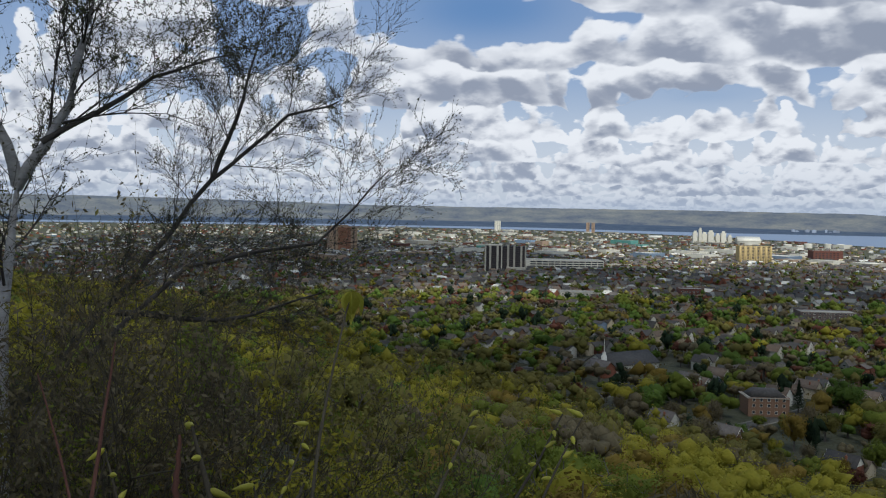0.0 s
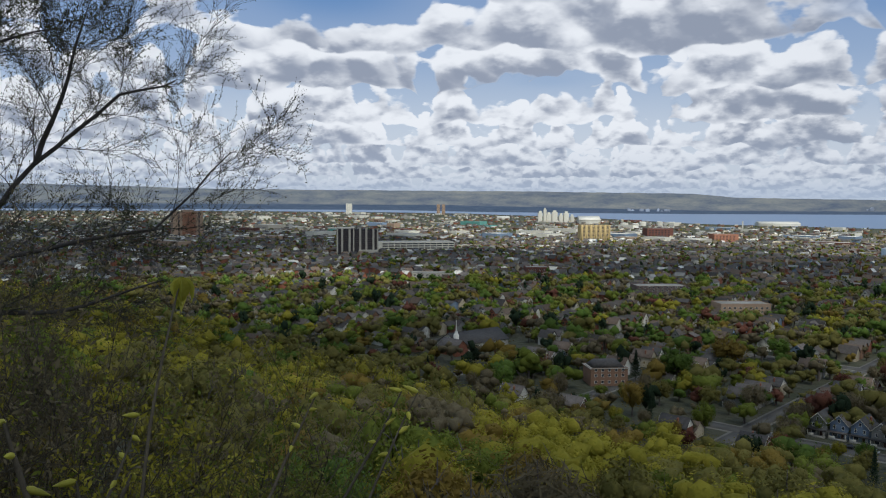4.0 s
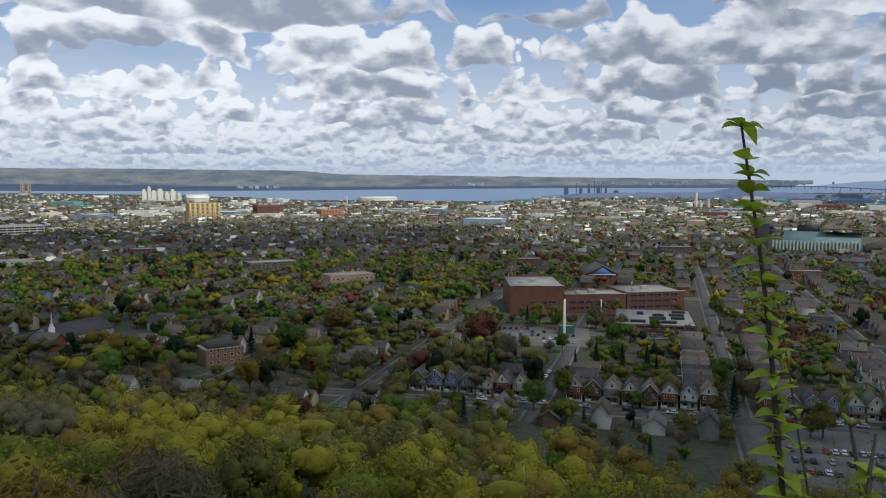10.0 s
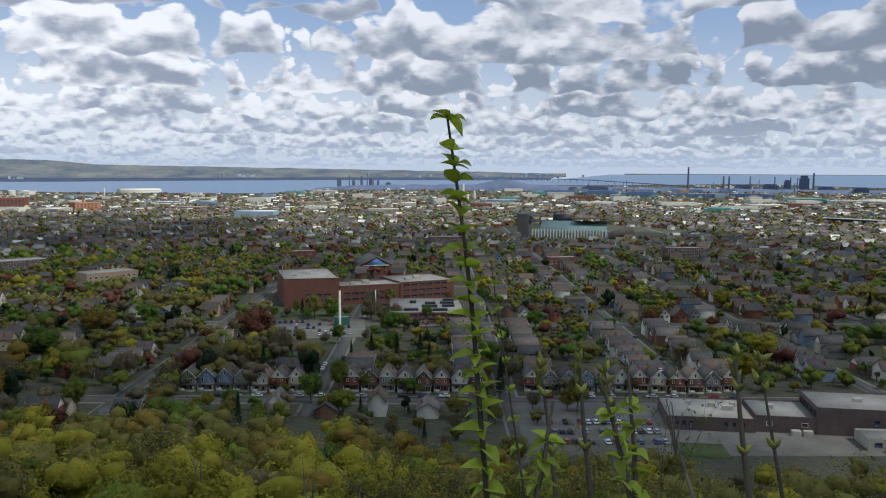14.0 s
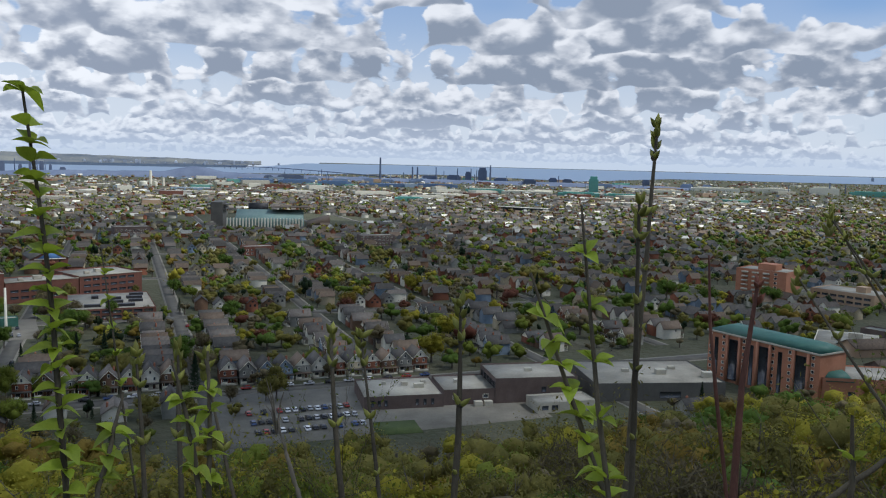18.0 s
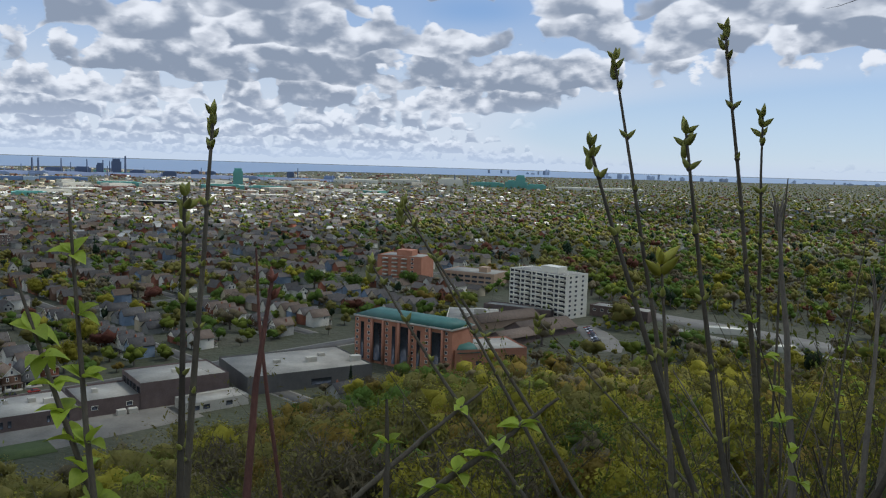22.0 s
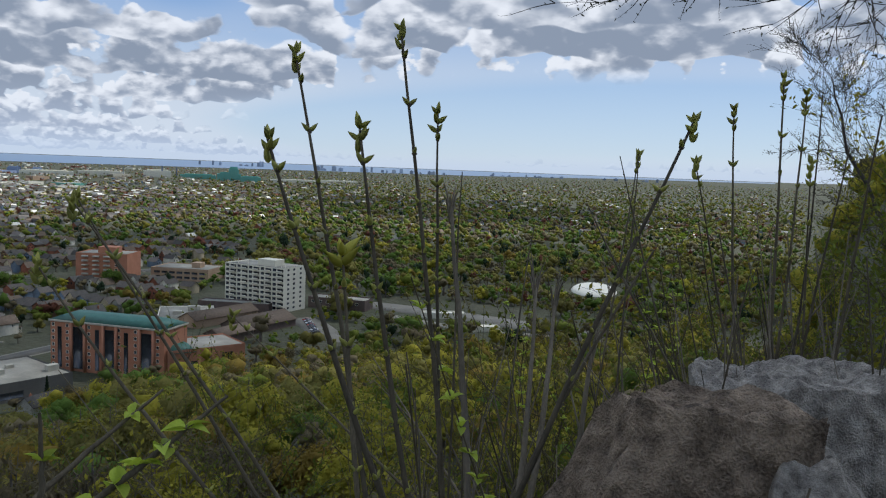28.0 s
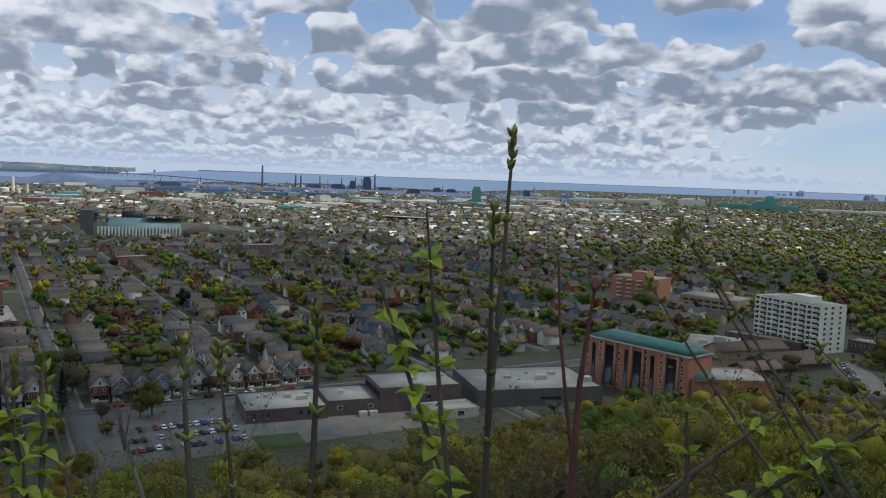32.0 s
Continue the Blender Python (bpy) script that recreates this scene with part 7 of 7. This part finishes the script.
shoot("dead", (1.860, -0.888, 91.924), (1.715, -0.865, 91.392), 0.0105)
shoot("thin", (2.096, -1.042, 91.990), (2.036, -1.008, 91.727), 0.0040)
shoot("yelbud", (1.788, -0.632, 91.838), (1.633, -0.611, 91.451), 0.0070)
shoot("bud", (1.672, -1.338, 92.109), (1.619, -0.935, 91.426), 0.0085)
shoot("thin", (1.713, -1.292, 91.845), (1.660, -0.964, 91.416), 0.0065)
shoot("dead", (1.779, -1.044, 91.771), (1.670, -0.942, 91.404), 0.0085)
shoot("dead", (1.791, -1.103, 91.734), (1.659, -0.966, 91.417), 0.0095)
shoot("dead", (1.803, -1.218, 91.622), (1.781, -1.181, 91.465), 0.0090)
shoot("thin", (2.411, -1.467, 91.838), (2.313, -1.367, 91.554), 0.0040)
shoot("thin", (2.244, -1.528, 91.913), (2.051, -1.562, 91.661), 0.0045)
shoot("thin", (2.347, -1.717, 92.054), (2.204, -1.710, 91.752), 0.0040)
shoot("thin", (2.310, -1.759, 92.062), (2.236, -1.682, 91.794), 0.0040)
shoot("bud", (1.989, -1.669, 92.034), (1.874, -1.712, 91.539), 0.0050)
shoot("bud", (2.128, -1.941, 92.195), (1.986, -1.875, 91.501), 0.0060)
shoot("bud", (2.029, -2.018, 92.281), (1.941, -1.931, 91.569), 0.0065)
shoot("bud", (2.047, -2.138, 92.247), (1.987, -2.021, 91.554), 0.0060)
shoot("thin", (2.014, -2.163, 92.244), (1.959, -2.045, 91.558), 0.0050)
shoot("thin", (1.837, -2.058, 92.094), (1.872, -1.982, 91.549), 0.0055)
shoot("thin", (1.667, -1.928, 92.160), (1.688, -1.869, 91.570), 0.0060)
shoot("bud", (1.911, -2.005, 92.047), (1.877, -1.985, 91.579), 0.0050)
shoot("bud", (2.389, -1.826, 92.060), (2.327, -1.736, 91.813), 0.0040)
shoot("leafbranch", (1.672, -0.311, 91.653), (1.549, -0.134, 91.555), 0.0060)
shoot("yleaf", (-0.270, 2.814, 91.780), (-0.327, 2.581, 91.233), 0.0070)
shoot("fur", (0.426, 3.332, 91.304), (0.238, 3.168, 91.037), 0.0080)
shoot("fur", (0.124, 3.358, 91.302), (-0.020, 3.174, 91.029), 0.0080)
shoot("red", (-0.887, 2.633, 91.646), (-0.861, 2.436, 91.273), 0.0080)
shoot("red", (-1.147, 2.717, 91.540), (-0.996, 2.585, 91.217), 0.0060)
shoot("fur", (-0.538, 2.196, 91.535), (-0.484, 2.163, 91.378), 0.0110)
shoot("red", (-0.561, 2.184, 91.519), (-0.554, 2.143, 91.384), 0.0110)
shoot("fur", (-0.412, 2.923, 91.357), (-0.469, 2.748, 91.171), 0.0060)
shoot("fur", (-0.890, 2.569, 91.370), (-0.842, 2.544, 91.235), 0.0060)
shoot("fur", (-0.423, 2.288, 91.375), (-0.412, 2.274, 91.328), 0.0060)
shoot("fur", (-0.310, 2.312, 91.376), (-0.331, 2.290, 91.324), 0.0080)
shoot("fur", (0.419, 2.839, 91.416), (0.273, 2.673, 91.173), 0.0060)
# a tangle of thin stems beside the rocks
for k in range(46):
    a, r = radians(rs5.uniform(117, 146)), rs5.uniform(2.0, 4.2)
    x, y = r * math.sin(a), r * math.cos(a)
    top = 91.35 + rs5.uniform(0.0, 0.55) - (0.25 if a < radians(122) else 0)
    lean = Vector((rs5.uniform(-0.5, 0.5), rs5.uniform(-0.5, 0.5), 0))
    shoot("thin" if k % 5 else "sprig", (x + lean.x, y + lean.y, top), (x, y, 90.95), rs5.uniform(0.0025, 0.005))


def bare_stem(foot, tip, rad, rnd):
    """One thin leaning stem with a slight crook and a side twig."""
    foot, tip = Vector(foot), Vector(tip)
    root = new("stem")
    root.location = foot
    tagged(root, "thin leaning bare stem in the thicket", "plant stem", "bare stems of the thicket")
    tb = Tubes()
    pts = [(tip - foot) * t + Vector((rnd.uniform(-1, 1), rnd.uniform(-1, 1), 0)) * 0.02 * math.sin(3.14 * t) for t in (0, 0.2, 0.4, 0.6, 0.8, 1.0)]
    tb.add(pts, [rad * (1 - 0.7 * k / 5) for k in range(6)], 5)
    for k in (2, 3, 4):
        tb.add([pts[k], pts[k] + (tip - foot) * 0.12 + Vector((rnd.uniform(-1, 1), rnd.uniform(-1, 1), rnd.uniform(0, 0.6))) * 0.12], [rad * 0.4, rad * 0.15], 4)
    part("stalk", tb.mesh("stalk", [STEM_DEAD if rnd.random() < 0.6 else STEM]), root)


rb = random.Random(77)
for k in range(95):
    a, r = radians(rb.uniform(114, 147)), rb.uniform(1.9, 3.1)
    x, y = r * math.sin(a), r * math.cos(a)
    z = float(height(x, y)) - 0.05
    lean = Vector((rb.uniform(-0.55, 0.55), rb.uniform(-0.55, 0.55), 0))
    bare_stem((x, y, z), (x + lean.x, y + lean.y, 91.25 + rb.uniform(0.0, 0.45) + (0.25 if a > radians(130) else -0.1)), rb.uniform(0.004, 0.0075), rb)


def branching(tubes, buds, p, way, length, rad, depth, rnd, droop=0.0, bud=True):
    """Grows a limb and its side twigs; buds collects the places for buds."""
    pts, r = [p.copy()], [rad]
    q, w = p.copy(), way.normalized()
    n = 5
    for i in range(n):
        w = (w + Vector((rnd.uniform(-1, 1), rnd.uniform(-1, 1), rnd.uniform(-0.7, 0.9) - droop)) * 0.17).normalized()
        q = q + w * (length / n)
        pts.append(q.copy())
        r.append(rad * (1 - 0.75 * (i + 1) / n))
        if depth > 0:
            for _ in range(2 if depth > 1 else 2):
                if rnd.random() < 0.85:
                    out = (w * 0.9 + Vector((rnd.uniform(-1, 1), rnd.uniform(-1, 1), rnd.uniform(-0.6, 1.0))) * 0.8).normalized()
                    branching(tubes, buds, q, out, length * rnd.uniform(0.35, 0.62), max(rad * 0.42, 0.0022), depth - 1, rnd, droop, bud)
        elif bud:
            buds.append((q.copy(), w.copy()))
    tubes.add(pts, r, 5 if rad > 0.01 else 3)


def bud_cloud(name, buds, size, mat, rnd, count=1):
    """Small buds and leaf tips on the twigs, as one mesh."""
    g = np.random.default_rng(rnd)
    c = np.array([tuple(p) for p, _ in buds for _ in range(count)]) + g.normal(size=(len(buds) * count, 3)) * size * 0.6
    a = g.normal(size=c.shape)
    a /= np.linalg.norm(a, axis=1)[:, None]
    b = np.cross(a, g.normal(size=c.shape))
    b /= np.linalg.norm(b, axis=1)[:, None]
    s = size * g.uniform(0.5, 1.2, (len(c), 1))
    v = np.stack([c - a * s, c - b * s * 0.4, c + a * s, c + b * s * 0.4], 1).reshape(-1, 3)
    return mesh_of(name, v, [(quads_of(v), 0)], [mat])


BIRCH = surface("pale_bark", (0.26, 0.25, 0.23), (0.46, 0.45, 0.42), 6, 0.8, 0.3, stretch=(1, 1, 4))
TWIG = surface("grey_twig", (0.04, 0.035, 0.03), (0.085, 0.076, 0.066), 8, 0.9, 0.2)
BUD_DARK = surface("dark_buds", (0.045, 0.05, 0.02), (0.09, 0.09, 0.03), 10, 0.8, translucent=0.2)


def limb_tree(label, lines, seed, trunk_mat, bud_size, count, depth=2, droop=0.0, cat="tree", reach=0.35, leaf=None):
    """A tree from its main limbs (lists of points with a start radius) and random side twigs."""
    rnd = random.Random(seed)
    root = new("tree")
    root.location = Vector(lines[0][0][0])
    base = Vector(lines[0][0][0])
    tagged(root, label, cat)
    buds, twigs = [], Tubes()
    for k, (pts, r0) in enumerate(lines):
        P = [Vector(p) - base for p in pts]
        fine = []
        for a, b in zip(P[:-1], P[1:]):
            fine += [a.lerp(b, t) + Vector((rnd.uniform(-1, 1), rnd.uniform(-1, 1), rnd.uniform(-1, 1))) * 0.02 for t in (0, 0.25, 0.5, 0.75)]
        fine.append(P[-1])
        tb = Tubes()
        tb.add(fine, [r0 * (1 - 0.82 * i / (len(fine) - 1)) for i in range(len(fine))], 8)
        part("trunk" if k == 0 else "limb", tb.mesh("limb", [trunk_mat if r0 > 0.03 else TWIG]), root)
        for i in range(2, len(fine)):
            w = (fine[i] - fine[i - 1]).normalized()
            rr = r0 * (1 - 0.82 * i / (len(fine) - 1))
            for _ in range(2):
                out = (w * 0.7 + Vector((rnd.uniform(-1, 1), rnd.uniform(-0.7, 0.7), rnd.uniform(-0.6, 1.0)))).normalized()
                branching(twigs, buds, fine[i], out, rnd.uniform(0.6, 1.25) * reach * 2.4, max(0.003, rr * 0.3), depth, rnd, droop)
    part("twigwork", twigs.mesh("twigwork", [TWIG]), root)
    part("budding", bud_cloud("budding", buds, bud_size, leaf or BUD_DARK, seed, count), root)
    return root


limb_tree("pale-barked tree with sparse budding twigs at the cliff edge", [
    ([(-4.0, 7.5, 77.5), (-3.95, 7.55, 91.0), (-3.86, 7.66, 92.21)], 0.11),
    ([(-3.86, 7.66, 92.21), (-3.95, 7.4, 92.9), (-4.2, 7.3, 94.2)], 0.06),
    ([(-3.86, 7.66, 92.21), (-3.37, 7.63, 92.95), (-3.05, 7.4, 93.9), (-2.9, 7.3, 94.8)], 0.055),
    ([(-3.6, 7.6, 92.6), (-2.7, 7.8, 93.2), (-2.0, 7.9, 93.45)], 0.03)], 5, BIRCH, 0.018, 1, 2, reach=0.40)
limb_tree("leaning bare grey tree with fine budding twigs", [
    ([(-4.3, 7.6, 77.6), (-4.2, 7.8, 89.4), (-3.86, 7.93, 90.32), (-3.22, 8.59, 91.29), (-2.51, 8.97, 92.35), (-1.75, 9.1, 93.04), (-1.22, 9.17, 93.21)], 0.05),
    ([(-3.41, 7.98, 90.59), (-2.59, 8.41, 91.48), (-1.33, 8.52, 91.72), (-0.62, 8.6, 92.46)], 0.03),
    ([(-2.51, 8.97, 92.35), (-2.2, 9.0, 93.2), (-2.0, 9.0, 93.9)], 0.03),
    ([(-3.3, 8.4, 91.0), (-2.3, 8.7, 90.9), (-1.3, 8.8, 91.2)], 0.035)], 9, TWIG, 0.013, 1, 2, reach=0.32)
limb_tree("budding tree reaching its dark branches over the lookout", [
    ([(2.3, -4.9, 90.0), (2.3, -4.8, 92.5), (2.25, -4.4, 93.6)], 0.12),
    ([(2.25, -4.4, 93.6), (2.3, -3.6, 93.2), (2.45, -2.75, 92.78), (2.62, -2.3, 92.68), (2.70, -2.18, 92.67)], 0.02),
    ([(2.3, -3.6, 93.2), (2.25, -2.9, 92.75), (2.2, -2.5, 92.62)], 0.016)], 14, BARK, 0.008, 1, 1, reach=0.14)
limb_tree("twiggy grey tree at the edge of the path", [
    ([(5.6, -8.6, 86.0), (5.5, -8.2, 91.2), (5.4, -7.9, 92.6)], 0.06), ([(5.5, -8.2, 91.2), (5.7, -7.4, 92.3), (5.8, -7.2, 93.0)], 0.03), ([(5.45, -8.0, 92.0), (5.0, -8.0, 93.0), (5.1, -8.1, 93.9)], 0.03)], 17, TWIG, 0.010, 1, 2, reach=0.3)


def shrub(x, y, top, seed, key, spread=0.9):
    """A low twiggy shrub with small leaves."""
    rnd = random.Random(seed)
    z = float(height(x, y))
    root = new("shrub")
    root.location = (x, y, z)
    tagged(root, "twiggy shrub with scattered small spring leaves", "shrub", "shrubs at the cliff edge")
    tb, buds = Tubes(), []
    tall = max(0.8, top - z)
    for k in range(5):
        a = rnd.uniform(0, 6.28)
        w = Vector((math.cos(a) * 0.35, math.sin(a) * 0.35, 1))
        branching(tb, buds, Vector((math.cos(a) * 0.1, math.sin(a) * 0.1, max(0, tall - 2.2) * 0.9)), w, min(tall, 2.2) * rnd.uniform(0.6, 0.95), 0.013, 2, rnd)
    if tall > 2.2:
        for k in range(4):
            a = k * 1.6
            tb.add([(0, 0, -0.3), (math.cos(a) * 0.1, math.sin(a) * 0.1, max(0, tall - 2.2) * 0.92)], [0.03, 0.014], 6)
    part("branchwork", tb.mesh("branchwork", [STEM]), root)
    part("foliage", bud_cloud("foliage", buds, 0.024, LEAF[key], seed, 2), root)


for k, (a, r, top) in enumerate(((-29, 5.0, 91.5), (-26, 6.2, 91.6), (-23, 5.4, 91.3), (-19.5, 6.0, 91.2), (-28, 8.0, 91.4), (-16, 7.4, 91.0), (-13, 5.8, 90.8), (-24.5, 7.4, 91.5), (-27, 5.5, 90.9), (-22, 6.5, 90.7), (-17, 5.2, 90.6), (-12, 6.8, 90.5), (-7, 5.6, 90.35), (-2, 6.6, 90.3), (-25, 9.5, 90.6), (-15, 10.5, 90.0), (-5, 10.5, 89.8), (4, 8, 89.9), (-20, 13, 89.0), (-9, 14, 88.6),
                                 (96, 6, 90.0), (104, 7, 89.9), (111, 5.5, 90.3), (118, 6.2, 90.4), (124, 5.2, 90.6), (130, 6.0, 90.9), (136, 5.0, 91.0), (141, 6.5, 91.6), (126, 9, 90.0), (115, 10, 89.4), (134, 9.5, 90.6), (144, 8.5, 91.9),
                                 (144.5, 4.6, 91.5), (146.5, 5.4, 91.8), (148, 6.6, 92.1), (145.5, 8.5, 92.0), (88, 7.5, 89.6), (72, 8, 89.3), (60, 8, 89.2), (48, 9, 89.0))):
    shrub(r * math.sin(radians(a)), r * math.cos(radians(a)), top, 60 + k, ("bare" if k < 8 else ("olive", "lime", "yellow", "lime")[k % 4]))

# limestone boulders along the path
ROCK = surface("limestone", (0.09, 0.066, 0.046), (0.45, 0.35, 0.25), 6, 0.95, 0.9, stretch=(1, 0.6, 2.1))
ROCK_GREY = surface("grey_limestone", (0.15, 0.136, 0.118), (0.56, 0.515, 0.445), 6, 0.95, 0.8, stretch=(1, 1, 2.5))


def boulder(label, centre, size, turn, seed, mat, tilt=0.0, cut_at=(0.92, 1.2), lean=0.0):
    """An angular rock: a box cut by random planes, then roughened with layers and pits."""
    rnd = random.Random(seed)
    bm = bmesh.new()
    bmesh.ops.create_cube(bm, size=2.0)
    for k in range(9):
        n = Vector((rnd.uniform(-1, 1), rnd.uniform(-1, 1), rnd.uniform(-0.5, 1))).normalized()
        cut = bmesh.ops.bisect_plane(bm, geom=bm.verts[:] + bm.edges[:] + bm.faces[:], plane_co=n * rnd.uniform(*cut_at), plane_no=n, clear_outer=True)
        edges = [e for e in cut["geom_cut"] if isinstance(e, bmesh.types.BMEdge)]
        if edges:
            bmesh.ops.contextual_create(bm, geom=edges)
    bmesh.ops.triangulate(bm, faces=bm.faces[:])
    for _ in range(5):
        long = [e for e in bm.edges if e.calc_length() > 0.09]
        if not long:
            break
        bmesh.ops.subdivide_edges(bm, edges=long, cuts=1)
        bmesh.ops.triangulate(bm, faces=bm.faces[:])
    bm.normal_update()
    for v in bm.verts:
        p = v.co * 1.4 + Vector((seed, seed * 2, 0))
        layer = noise.noise(Vector((p.x * 0.8, p.y * 0.8, p.z * 3.2)))
        v.co += v.normal * (0.06 * noise.fractal(p, 0.8, 2.1, 6) + 0.03 * layer + 0.022 * noise.fractal(p * 5, 0.7, 2.0, 4))
    ob = new("boulder", bm_mesh("boulder", bm, [mat]))
    ob.matrix_basis = pose(*centre, tilt, lean, turn) @ Matrix.Diagonal((*size, 1))
    return tagged(ob, label, "rock", "boulders along the path")


boulder("broad brown-grey limestone boulder, cracked and lichened", (1.435, -1.085, 91.13), (0.245, 0.15, 0.51), 44, 5, ROCK, 0.0, (0.86, 1.16))
boulder("pale grey layered limestone block behind the brown one", (1.535, -1.655, 90.99), (0.20, 0.18, 0.59), 50, 8, ROCK_GREY, 4, (1.36, 1.6), 8)
boulder("small rounded pale limestone lump", (1.20, -1.20, 91.29), (0.11, 0.12, 0.28), 20, 12, ROCK_GREY)
boulder("low flat limestone slab", (1.16, -1.02, 90.95), (0.22, 0.16, 0.58), 40, 15, ROCK_GREY)
boulder("weathered grey boulder farther along the path", (2.15, -3.95, 90.62), (0.5, 0.45, 0.6), 10, 19, ROCK_GREY)
boulder("brown boulder at the path edge", (-1.25, 2.2, 90.9), (0.35, 0.3, 0.42), 60, 23, ROCK)
